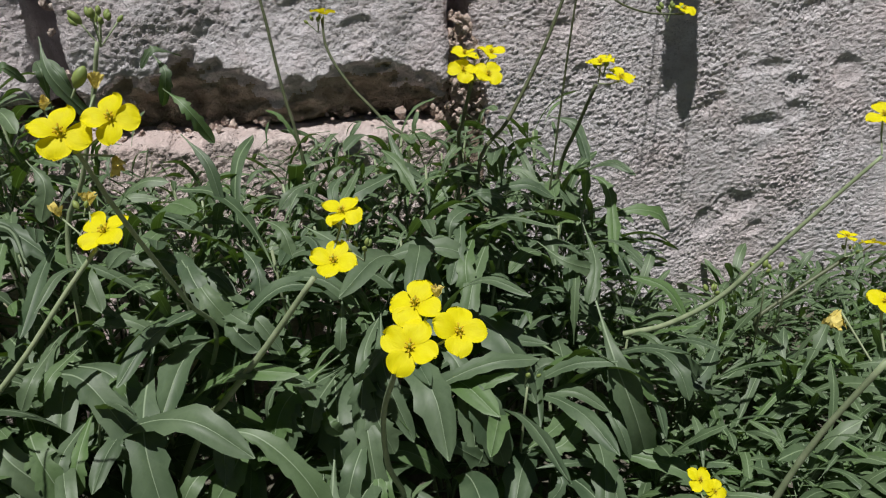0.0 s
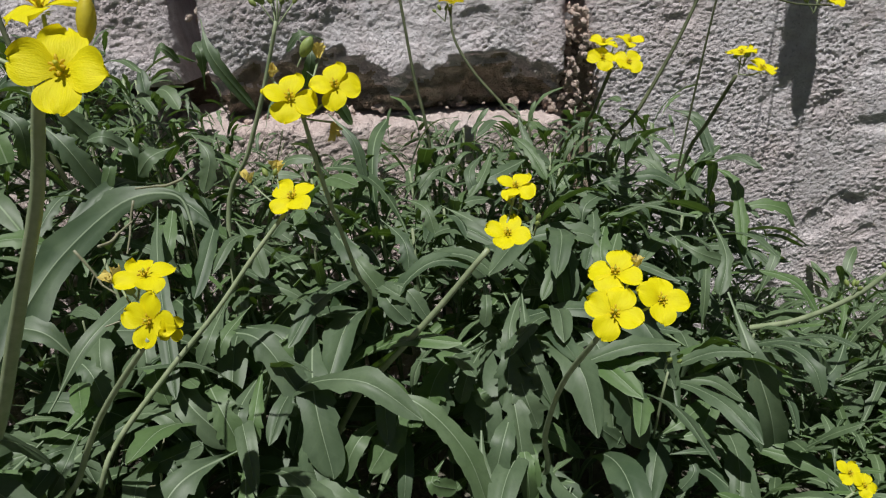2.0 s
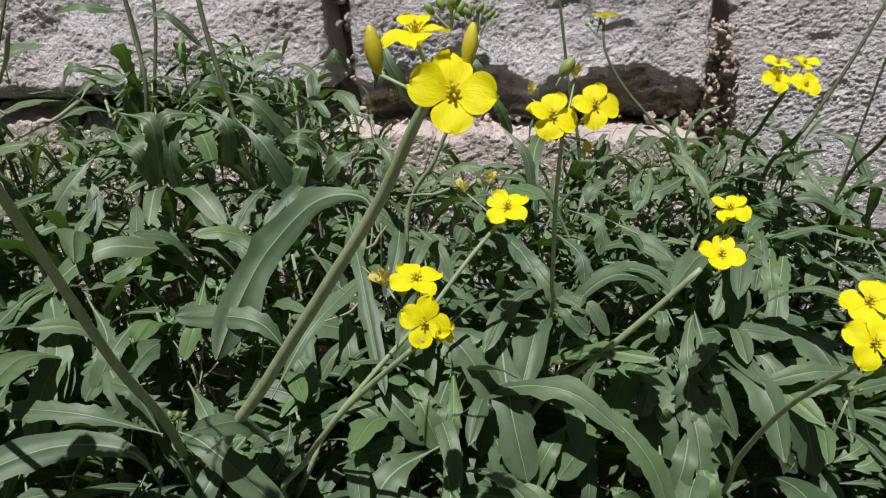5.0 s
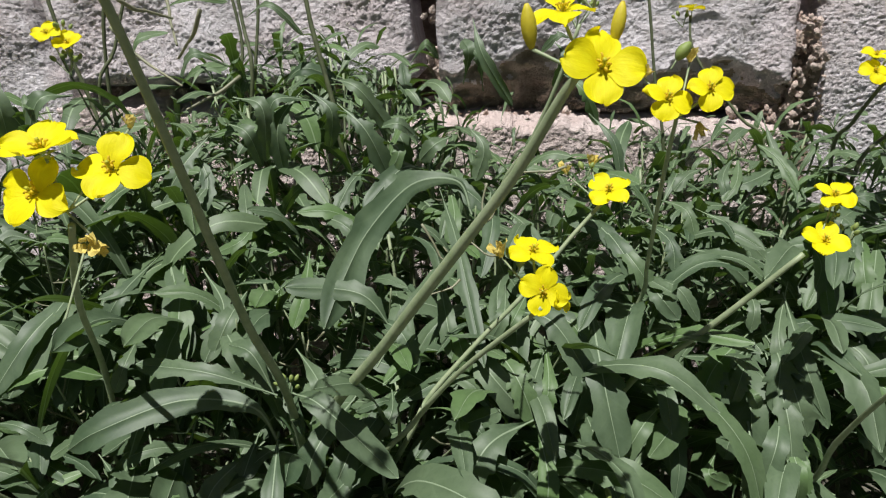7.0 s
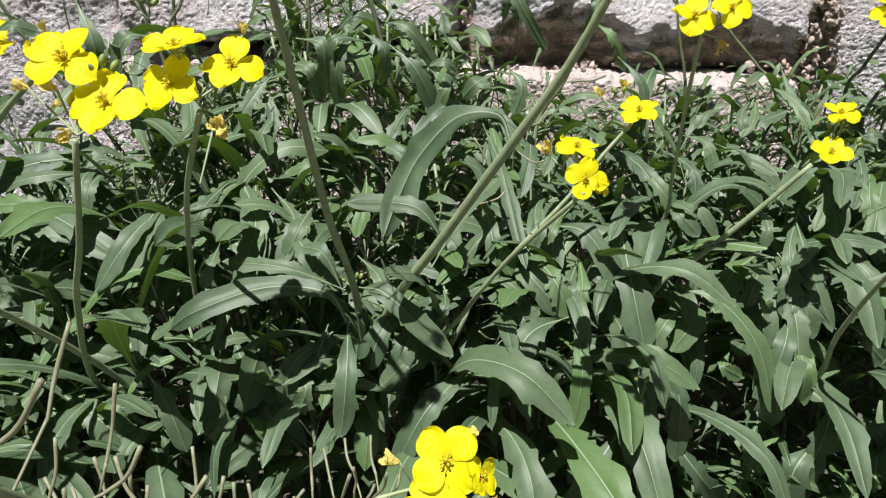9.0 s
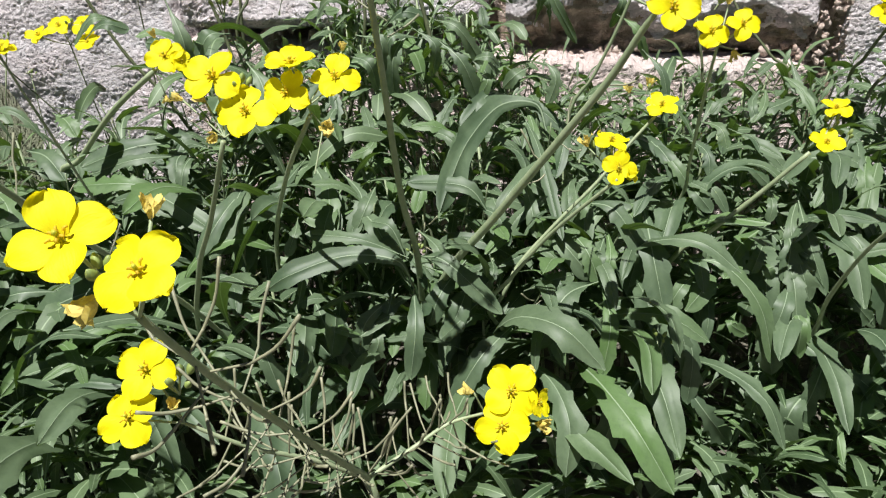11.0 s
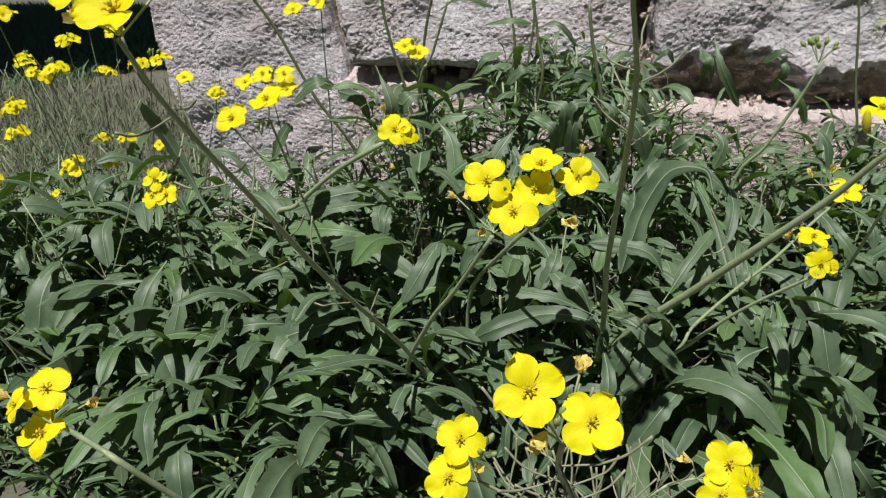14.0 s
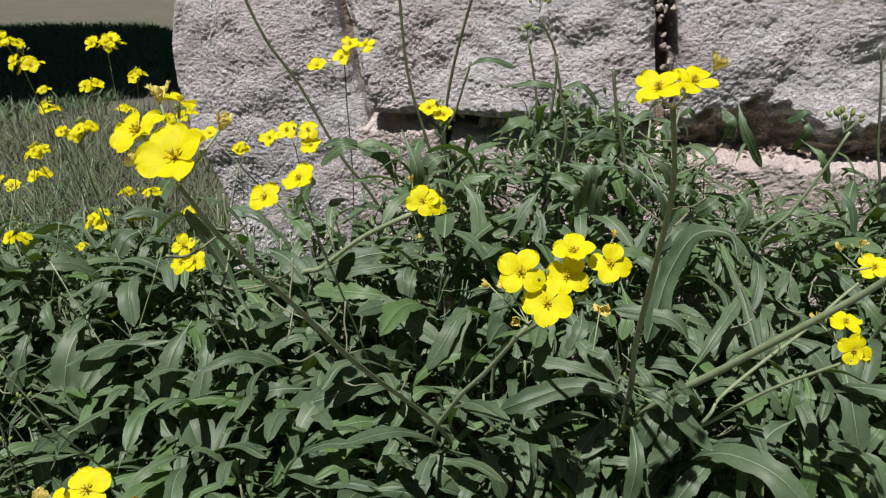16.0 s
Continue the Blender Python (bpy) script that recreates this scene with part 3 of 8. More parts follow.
def rubble():
    """Small broken stones lodged in the open joints."""
    rng = random.Random(14)
    shapes = []
    for k in range(6):
        bm = bmesh.new()
        bmesh.ops.create_icosphere(bm, subdivisions=2, radius=1.0)
        for v in bm.verts:
            v.co = v.co * (1 + 0.5 * noise.noise(v.co * 1.2 + Vector((k * 3.0, 0, 0))) + 0.25 * noise.noise(v.co * 3.5 + Vector((k, 0, 0))))
        me = bpy.data.meshes.new("rubble")
        bm.to_mesh(me)
        bm.free()
        me.materials.append(RUBBLE)
        shapes.append(me)
    for k in range(385):
        if k < 85 or 185 <= k < 330:
            z = 0.335 + 0.125 * rng.random() ** 1.3
            wide = 0.010 + 0.026 * max(0.0, min(1.0, (0.455 - z) / 0.06))
            x, y, r = 0.208 + rng.uniform(-1, 1) * wide, rng.uniform(0.812, 0.838), rng.uniform(0.0022, 0.0062)
            if x > 0.213 and z < 0.40:
                y += 0.02
        elif k < 115 or k >= 330:
            x, z = rng.uniform(-0.22, 0.18), 0.350 + 0.008 * rng.random()
            y, r = rng.uniform(0.815, 0.870), 0.0018 + 0.0065 * rng.random() ** 2.5
        elif k >= 150:
            z = rng.uniform(0.37, 0.60)
            x, y, r = -0.228 - 0.13 * (z - 0.4) + rng.uniform(-0.012, 0.012), rng.uniform(0.838, 0.865), rng.uniform(0.003, 0.007)
        else:
            x, z = rng.uniform(-0.68, -0.30), rng.uniform(0.380, 0.392)
            y, r = rng.uniform(0.835, 0.865), rng.uniform(0.004, 0.011)
        m = pose(x, y, z, rng.uniform(0, 360), rng.uniform(0, 360), 0) @ Matrix.Diagonal((r, r * rng.uniform(0.6, 1), r * rng.uniform(0.5, 0.9), 1))
        child("rubble", shapes[k % 6], wall, "", m)


rubble()


# ---- a tree out of view, whose shade falls on the ground beyond the wall's end ----
def shade_tree():
    rng = random.Random(21)
    e = plant("tree", (-6.3, 2.6, 0), "broad tree casting shade over the ground", "tree", "trees")
    v, f = tube([(0, 0, -0.1), (0.05, 0.03, 1.0), (-0.05, 0.1, 2.3), (0.1, 0.1, 3.6)], 0.17, 0.07, 10, 16, 0.1)
    child("trunk", mesh_from("trunk", v, f, BARK), e)
    verts, faces = [], []
    for k in range(7):
        a = k * 0.9
        vv, ff = tube([(0, 0.1, 2.2 + 0.15 * k), (0.9 * math.cos(a), 0.9 * math.sin(a), 3.0 + 0.15 * k), (1.7 * math.cos(a), 1.7 * math.sin(a), 3.5 + 0.2 * k)], 0.06, 0.015, 7, 8)
        child("limb", mesh_from("limb", vv, ff, BARK), e)
    verts, faces, uvs = [], [], []
    for k in range(27000):
        d = Vector((rng.gauss(0, 1), rng.gauss(0, 1), rng.gauss(0, 1))).normalized()
        q = Vector((d.x * 3.2, d.y * 2.6, d.z * 1.2 + 4.0)) * (1 if k % 3 else rng.uniform(0.75, 1.0))
        q += Vector((noise.noise(d * 3), noise.noise(d * 3 + Vector((5, 0, 0))), 0)) * 0.5
        a, b = Vector((rng.gauss(0, 1), rng.gauss(0, 1), rng.gauss(0, 0.5))).normalized() * 0.15, Vector((rng.gauss(0, 1), rng.gauss(0, 1), rng.gauss(0, 0.5))).normalized() * 0.09
        n0 = len(verts)
        verts += [q - a, q + b, q + a, q - b]
        uvs += [(0.4, 0), (0.6, 0.5), (0.4, 1), (-0.6, 0.5)]
        faces.append((n0, n0 + 1, n0 + 2, n0 + 3))
    tagged(child("crown", mesh_from("crown", verts, faces, LEAF_FILL, uvs), e), kind="stuff")


shade_tree()


# ---- the leafy mass along the wall's foot ----
def leaf_front(x, z):
    """How far back the leafy face stands at the height z; the low plants bulge out beyond the wall's corner."""
    under = max(0.0, 0.09 - z) * 0.5
    bulge = 0.11 * math.exp(-((x + 0.60) / 0.15) ** 2) * max(0.0, min(1.0, (0.24 - z) / 0.08))
    z = min(max(z, 0.10), 0.345)
    x = min(max(x, -1.0), 0.55)
    return 0.377 + 0.330 * x + -0.819 * z + 0.282 * x * x + 4.145 * z * z + under - bulge


def leaf_height(x, y):
    """Height of the outside of the leafy mass over a place in the plan; 0 outside it."""
    top = leaf_top(x, y)
    z = top
    while z > 0.03 and leaf_front(x, z) > y:
        z -= 0.01
    fringe = 0.0
    if x > 0.12 and y > 0.20:
        fringe = 0.085 + 0.03 * noise.noise((x * 9, y * 9, 2.0))
    elif x > -1.05 and y > leaf_front(x, 0.15) - 0.06:
        fringe = 0.070 + 0.02 * noise.noise((x * 9, y * 9, 2.0))
    return max(z if z > 0.03 else 0.0, fringe)


def leaf_top(x, y):
    """Height of the leafy mass, lower to the sides and next to the wall."""
    top = 0.350 + 0.035 * noise.noise((x * 7, y * 7, 0.5)) + 0.055 * max(0.0, min(1.0, (-0.14 - x) / 0.2))
    if y > 0.52:
        near = min(1.0, (y - 0.52) / 0.08)
        top += 0.035 * near * max(0.0, min(1.0, (-0.19 - x) / 0.05, (x + 0.48) / 0.05)) - 0.055 * near * max(0.0, min(1.0, (-0.43 - x) / 0.05)) - 0.030 * near * max(0.0, 1 - abs(x + 0.08) / 0.10)
    if x > 0.27:
        top -= min(0.22, (x - 0.27) * 2.4) + max(0.0, y - 0.5) * 0.12
    if x < -0.56:
        top -= 0.15 * min(1.0, (-0.56 - x) / 0.10) * max(0.0, min(1.0, (y - 0.44) / 0.12)) * max(0.0, min(1.0, (x + 1.10) / 0.12))
    if x < -0.70:
        top -= min(0.12, (-0.70 - x) * 0.35)
    return max(0.06, top - max(0.0, y - 0.68) * 0.35)


def blade_shape(rng, rows, cols, small):
    """A blade of length 1 that leaves its stem along +x, rises and arches over."""
    a = rng.uniform(0.25, 1.15)
    turn = rng.uniform(0.7, 1.7) if small else rng.uniform(1.3, 2.7)
    sway = rng.uniform(-0.5, 0.5)
    pts, az = [Vector((0, 0, 0))], 0.0
    for i in range(4):
        pts.append(pts[-1] + Vector((math.cos(a) * math.cos(az), math.cos(a) * math.sin(az), math.sin(a))) * 0.25)
        a -= turn / 4 * (0.5 + 0.4 * i)
        az += sway / 4
    lobes = rng.choice((0, 2, 3, 3, 4, 5)) if not small else rng.choice((2, 3, 4))
    depth = rng.uniform(0.35, 0.85) if not small else rng.uniform(0.5, 0.95)
    return leaf_data(pts, rng.uniform(0.10, 0.165), (-0.4, 0, 1), lobes, depth, rng.random(), rng.uniform(0.05, 0.4), rng.uniform(-0.6, 0.6), rows, 0.06, cols)


BASES = (
    ("wild_rocket", -1.10, 0.55), ("wild_rocket", -0.92, 0.42), ("wild_rocket", -0.74, 0.36), ("wild_rocket", -0.58, 0.40),
    ("wild_rocket", -0.43, 0.36), ("wild_rocket", -0.30, 0.40), ("wild_rocket", -0.16, 0.44), ("wild_rocket", -0.02, 0.46),
    ("wild_rocket", 0.10, 0.50), ("wild_rocket", 0.20, 0.62), ("wild_rocket", 0.34, 0.58), ("wild_rocket", 0.56, 0.60),
    ("wild_rocket", 0.80, 0.58), ("wild_rocket", -0.50, 0.64), ("wild_rocket", -0.22, 0.66), ("wild_rocket", 0.02, 0.68),
    ("wild_rocket", -0.78, 0.62), ("wild_rocket", -0.255, 0.165), ("wild_rocket", -0.47, 0.13), ("wild_rocket", -1.28, 0.80),
    ("wild_rocket", -1.62, 1.05),
)
PLANTS = [plant(n, (x, y, 0.0), "wild rocket plant with grey-green lobed leaves and yellow flowers") for n, x, y in BASES]


def nearest(x, y):
    return min(range(17), key=lambda i: (BASES[i][1] - x) ** 2 + (BASES[i][2] - y) ** 2)


class Heap:
    """Many blades joined into one mesh, plant by plant."""

    def __init__(self):
        self.verts, self.faces, self.uvs, self.count = [], [], [], 0

    def add(self, shape, m):
        co, faces, uv = shape
        r = np.array(m)
        self.verts.append(co @ r[:3, :3].T + r[:3, 3])
        self.faces.append(faces + self.count)
        self.uvs.append(uv)
        self.count += len(co)

    def mesh(self):
        return mesh_from("foliage", np.concatenate(self.verts).tolist(), np.concatenate(self.faces).tolist(), LEAF_FILL, np.concatenate(self.uvs))


def as_arrays(data):
    return np.array([tuple(v) for v in data[0]]), np.array(data[1]), np.array(data[2])


def shoots():
    """Leafy shoots side by side over the plants: each a stem with blades all round it that arch out and hang over.
    The blades of the outer shoots are leaves of their own, those behind are joined plant by plant."""
    rng = random.Random(77)
    wide = [blade_shape(rng, 20, LEAF_COLS, False) for _ in range(34)]
    parts = [mesh_from("leaf", v, f, LEAF, uv) for v, f, uv in wide]
    joined = [as_arrays(blade_shape(rng, 18, FILL_COLS, False)) for _ in range(40)]
    little = [as_arrays(blade_shape(rng, 11, FILL_COLS, True)) for _ in range(30)]
    heaps = [Heap() for _ in PLANTS]
    count = {}
    taken = {}

    def free(x, y, gap):
        cx, cy = int(x // 0.03), int(y // 0.03)
        for i in range(cx - 2, cx + 3):
            for j in range(cy - 2, cy + 3):
                for px, py in taken.get((i, j), ()):
                    if (px - x) ** 2 + (py - y) ** 2 < gap * gap:
                        return False
        taken.setdefault((cx, cy), []).append((x, y))
        return True

    for k in range(9000):
        x, y = rng.uniform(-1.22, 1.05), rng.uniform(0.12, 0.765)
        h = leaf_height(x, y - 0.02)
        low = x > 0.30 or h < 0.16
        if h < 0.05 or not free(x, y, 0.030 if low or y > 0.56 else 0.037):
            continue
        if -0.165 < x < -0.115 and y < 0.335:
            continue
        i = nearest(x, y)
        o = PLANTS[i].matrix_basis.translation
        top = Vector((x, y, h - rng.uniform(-0.008, 0.04)))
        foot = Vector((x + rng.gauss(0, 0.02), y + rng.uniform(-0.01, 0.05), 0.0))
        edge = y - leaf_front(x, min(h, 0.3)) < 0.10 and not low
        size = rng.uniform(0.055, 0.095) if low else rng.uniform(0.100, 0.165) if edge else rng.uniform(0.075, 0.135)
        if y > 0.56:
            size *= 0.8
        if not low and k % 2 == 0:
            v, f = tube([foot - o, foot.lerp(top, 0.5) + Vector((rng.gauss(0, 0.006), 0.006, 0)) - o, top - o], 0.0021, 0.0012, 6, 6, 0.1)
            child("stem", mesh_from("stem", v, f, STEM), PLANTS[i])
        n = rng.randint(11, 16)
        turn = rng.uniform(0, 6.28)
        for j in range(n):
            s = 0.30 + 0.70 * (j + rng.uniform(0, 0.8)) / n
            if not low and s < (0.52 if edge else 0.62) and rng.random() < 0.85:
                continue
            q = foot.lerp(top, s) - o
            az = turn + j * 2.4 + rng.uniform(-0.5, 0.5)
            if math.sin(az) > 0.3 and rng.random() < 0.45:
                az = -az
            reach = size * (0.55 + 0.55 * math.sin(math.pi * min(1.0, s * 0.9))) * rng.uniform(0.75, 1.2)
            m = Matrix.Translation(q) @ Matrix.Rotation(az, 4, "Z") @ Matrix.Rotation(0.45 - 0.75 * s + rng.uniform(-0.25, 0.25), 4, "Y") @ Matrix.Rotation(rng.uniform(-0.35, 0.35), 4, "X") @ Matrix.Scale(reach, 4)
            if edge and s > 0.4 and math.sin(az) < 0.5 and count.get(i, 0) < 235:
                count[i] = count.get(i, 0) + 1
                child("leaf", parts[rng.randrange(34)], PLANTS[i], "", m)
            else:
                heaps[i].add(joined[rng.randrange(40)] if not low else little[rng.randrange(30)], m)
        for j in range(5):
            q = top - o + Vector((rng.gauss(0, 0.02), rng.gauss(0, 0.02), rng.uniform(-0.045, 0.005)))
            m = Matrix.Translation(q) @ Matrix.Rotation(rng.uniform(0, 6.28), 4, "Z") @ Matrix.Rotation(rng.uniform(-0.6, 0.3), 4, "Y") @ Matrix.Scale(rng.uniform(0.02, 0.048), 4)
            heaps[i].add(little[rng.randrange(30)], m)
    for p, heap in zip(PLANTS, heaps):
        if heap.count:
            tagged(child("foliage", heap.mesh(), p, "dense mass of lobed grey-green leaves"), kind="stuff")


shoots()

# plant at x = -1.10
stem(PLANTS[0], [(-1.100, 0.550, 0.000), (-0.954, 0.537, 0.155), (-0.907, 0.494, 0.331)], 0.0015, 0.0009)
flower(PLANTS[0], (-0.915, 0.487, 0.323), size=0.0134, face=(-0.67, -0.19, 0.75), hub=(-0.907, 0.494, 0.331))
flower(PLANTS[0], (-0.907, 0.480, 0.326), size=0.0133, face=(0.18, -0.93, 0.75), hub=(-0.907, 0.494, 0.331))
flower(PLANTS[0], (-0.904, 0.489, 0.322), size=0.0134, face=(0.50, 0.07, 0.75), hub=(-0.907, 0.494, 0.331))
flower(PLANTS[0], (-0.895, 0.498, 0.354), size=0.0133, face=(-0.36, -0.86, 0.75), hub=(-0.907, 0.494, 0.331))
flower(PLANTS[0], (-0.884, 0.502, 0.355), size=0.0134, face=(0.70, -0.36, 0.75), hub=(-0.907, 0.494, 0.331))
flower(PLANTS[0], (-0.894, 0.507, 0.356), size=0.0134, face=(-0.34, 0.17, 0.75), hub=(-0.907, 0.494, 0.331))
flower(PLANTS[0], (-0.917, 0.492, 0.356), size=0.0133, face=(0.48, -0.79, 0.75), hub=(-0.907, 0.494, 0.331))
flower(PLANTS[0], (-0.920, 0.501, 0.353), size=0.0135, face=(0.20, 0.23, 0.75), hub=(-0.907, 0.494, 0.331))
flower(PLANTS[0], (-0.928, 0.494, 0.355), size=0.0134, face=(-0.68, -0.49, 0.75), hub=(-0.907, 0.494, 0.331))
buds(PLANTS[0], (-0.907, 0.502, 0.349), 2, 0.0070, 0.0060, seed=38)
stem(PLANTS[0], [(-1.100, 0.550, 0.000), (-0.877, 0.562, 0.184), (-0.778, 0.536, 0.395)], 0.0015, 0.0009)
flower(PLANTS[0], (-0.774, 0.540, 0.409), size=0.0123, face=(0.45, 0.11, 0.75), hub=(-0.778, 0.536, 0.395))
flower(PLANTS[0], (-0.784, 0.537, 0.407), size=0.0123, face=(-0.69, -0.25, 0.75), hub=(-0.778, 0.536, 0.395))
flower(PLANTS[0], (-0.776, 0.532, 0.410), size=0.0122, face=(0.24, -0.91, 0.75), hub=(-0.778, 0.536, 0.395))
buds(PLANTS[0], (-0.778, 0.544, 0.413), 2, 0.0070, 0.0060, seed=41)
stem(PLANTS[0], [(-1.100, 0.550, 0.000), (-0.967, 0.504, 0.201), (-0.929, 0.440, 0.433)], 0.0015, 0.0009)
flower(PLANTS[0], (-0.942, 0.431, 0.446), size=0.0127, face=(0.11, -0.94, 0.75), hub=(-0.929, 0.440, 0.433))
flower(PLANTS[0], (-0.938, 0.439, 0.443), size=0.0128, face=(0.54, 0.03, 0.75), hub=(-0.929, 0.440, 0.433))
flower(PLANTS[0], (-0.949, 0.438, 0.447), size=0.0128, face=(-0.66, -0.14, 0.75), hub=(-0.929, 0.440, 0.433))
flower(PLANTS[0], (-0.909, 0.443, 0.450), size=0.0127, face=(0.70, -0.42, 0.75), hub=(-0.929, 0.440, 0.433))
flower(PLANTS[0], (-0.918, 0.449, 0.450), size=0.0128, face=(-0.28, 0.20, 0.75), hub=(-0.929, 0.440, 0.433))
flower(PLANTS[0], (-0.919, 0.440, 0.449), size=0.0127, face=(-0.41, -0.84, 0.75), hub=(-0.929, 0.440, 0.433))
buds(PLANTS[0], (-0.929, 0.448, 0.451), 2, 0.0070, 0.0060, seed=53)

# plant at x = -0.92
leaf(PLANTS[1], [(-0.898, 0.369, 0.258), (-0.894, 0.315, 0.230), (-0.893, 0.293, 0.192)], 0.0354, up=(0.37, -0.53, 0.89), lobes=2, depth=0.15)
leaf(PLANTS[1], [(-0.884, 0.310, 0.205), (-0.844, 0.276, 0.197), (-0.838, 0.265, 0.161)], 0.0340, up=(0.35, -0.52, 0.93), lobes=2, depth=0.22)
leaf(PLANTS[1], [(-0.944, 0.284, 0.144), (-0.918, 0.261, 0.115), (-0.927, 0.270, 0.053)], 0.0241, up=(0.37, -0.46, 0.97))
leaf(PLANTS[1], [(-0.977, 0.362, 0.240), (-0.960, 0.319, 0.221), (-0.968, 0.296, 0.175)], 0.0234, up=(0.40, -0.51, 0.88))
leaf(PLANTS[1], [(-0.877, 0.467, 0.320), (-0.889, 0.437, 0.317), (-0.895, 0.422, 0.299)], 0.0249, up=(0.34, -0.60, 0.80), lobes=2, depth=0.22)
leaf(PLANTS[1], [(-0.907, 0.423, 0.293), (-0.887, 0.379, 0.284), (-0.890, 0.363, 0.261)], 0.0215, up=(0.36, -0.57, 0.83), lobes=2, depth=0.22)
stem(PLANTS[1], [(-0.920, 0.420, 0.000), (-0.772, 0.383, 0.179), (-0.723, 0.326, 0.385)], 0.0015, 0.0009)
flower(PLANTS[1], (-0.722, 0.321, 0.400), size=0.0108, face=(0.11, -0.94, 0.75), hub=(-0.723, 0.326, 0.385))
flower(PLANTS[1], (-0.719, 0.328, 0.397), size=0.0109, face=(0.54, 0.03, 0.75), hub=(-0.723, 0.326, 0.385))
flower(PLANTS[1], (-0.728, 0.327, 0.400), size=0.0109, face=(-0.66, -0.14, 0.75), hub=(-0.723, 0.326, 0.385))
buds(PLANTS[1], (-0.723, 0.334, 0.403), 2, 0.0070, 0.0060, seed=40)
stem(PLANTS[1], [(-0.920, 0.420, 0.000), (-0.894, 0.452, 0.201), (-0.927, 0.440, 0.432)], 0.0015, 0.0009)
flower(PLANTS[1], (-0.911, 0.444, 0.451), size=0.0164, face=(0.67, -0.17, 0.75), hub=(-0.927, 0.440, 0.432))
flower(PLANTS[1], (-0.925, 0.447, 0.446), size=0.0165, face=(-0.52, 0.05, 0.75), hub=(-0.927, 0.440, 0.432))
flower(PLANTS[1], (-0.921, 0.436, 0.449), size=0.0163, face=(-0.15, -0.94, 0.75), hub=(-0.927, 0.440, 0.432))
flower(PLANTS[1], (-0.935, 0.444, 0.442), size=0.0165, face=(-0.02, 0.25, 0.75), hub=(-0.927, 0.440, 0.432))
flower(PLANTS[1], (-0.942, 0.434, 0.446), size=0.0163, face=(-0.59, -0.67, 0.75), hub=(-0.927, 0.440, 0.432))
flower(PLANTS[1], (-0.928, 0.434, 0.441), size=0.0163, face=(0.62, -0.63, 0.75), hub=(-0.927, 0.440, 0.432))
buds(PLANTS[1], (-0.927, 0.448, 0.450), 4, 0.0070, 0.0060, seed=56)
stem(PLANTS[1], [(-0.920, 0.420, 0.000), (-0.911, 0.473, 0.145), (-0.956, 0.474, 0.308)], 0.0015, 0.0009)
flower(PLANTS[1], (-0.956, 0.470, 0.326), size=0.0171, face=(-0.09, -0.95, 0.75), hub=(-0.956, 0.474, 0.308))
flower(PLANTS[1], (-0.947, 0.480, 0.331), size=0.0172, face=(0.64, -0.12, 0.75), hub=(-0.956, 0.474, 0.308))
flower(PLANTS[1], (-0.962, 0.481, 0.326), size=0.0173, face=(-0.56, 0.01, 0.75), hub=(-0.956, 0.474, 0.308))
flower(PLANTS[1], (-0.948, 0.469, 0.318), size=0.0171, face=(0.64, -0.58, 0.75), hub=(-0.956, 0.474, 0.308))
flower(PLANTS[1], (-0.957, 0.479, 0.314), size=0.0173, face=(-0.09, 0.24, 0.75), hub=(-0.956, 0.474, 0.308))
flower(PLANTS[1], (-0.963, 0.468, 0.319), size=0.0171, face=(-0.55, -0.72, 0.75), hub=(-0.956, 0.474, 0.308))
buds(PLANTS[1], (-0.956, 0.482, 0.326), 4, 0.0070, 0.0060, seed=62)
stem(PLANTS[1], [(-0.920, 0.420, 0.000), (-0.908, 0.394, 0.158), (-0.951, 0.343, 0.336)], 0.0015, 0.0009)
flower(PLANTS[1], (-0.956, 0.348, 0.348), size=0.0164, face=(-0.47, 0.10, 0.75), hub=(-0.951, 0.343, 0.336))
flower(PLANTS[1], (-0.953, 0.336, 0.352), size=0.0161, face=(-0.21, -0.92, 0.75), hub=(-0.951, 0.343, 0.336))
flower(PLANTS[1], (-0.943, 0.344, 0.349), size=0.0163, face=(0.68, -0.22, 0.75), hub=(-0.951, 0.343, 0.336))
buds(PLANTS[1], (-0.951, 0.351, 0.354), 4, 0.0070, 0.0060, seed=71)

# plant at x = -0.74
leaf(PLANTS[2], [(-0.762, 0.353, 0.260), (-0.762, 0.311, 0.244), (-0.771, 0.276, 0.193)], 0.0243, up=(0.36, -0.59, 0.81), lobes=2, depth=0.25)
leaf(PLANTS[2], [(-0.742, 0.359, 0.265), (-0.722, 0.310, 0.246), (-0.723, 0.269, 0.189)], 0.0220, up=(0.34, -0.60, 0.81))
leaf(PLANTS[2], [(-0.722, 0.244, 0.110), (-0.744, 0.236, 0.089), (-0.772, 0.245, 0.034)], 0.0273, up=(0.34, -0.51, 0.95))
leaf(PLANTS[2], [(-0.691, 0.243, 0.106), (-0.713, 0.233, 0.081), (-0.744, 0.228, 0.026)], 0.0239, up=(0.32, -0.52, 0.96))
leaf(PLANTS[2], [(-0.792, 0.271, 0.168), (-0.792, 0.250, 0.158), (-0.836, 0.251, 0.104)], 0.0241, up=(0.38, -0.52, 0.88))
leaf(PLANTS[2], [(-0.761, 0.266, 0.164), (-0.743, 0.240, 0.148), (-0.742, 0.239, 0.100)], 0.0317, up=(0.35, -0.53, 0.90))
leaf(PLANTS[2], [(-0.700, 0.262, 0.170), (-0.696, 0.237, 0.153), (-0.714, 0.238, 0.117)], 0.0281, up=(0.33, -0.55, 0.91))
leaf(PLANTS[2], [(-0.776, 0.300, 0.210), (-0.781, 0.279, 0.214), (-0.801, 0.273, 0.182)], 0.0278, up=(0.31, -0.54, 0.94))
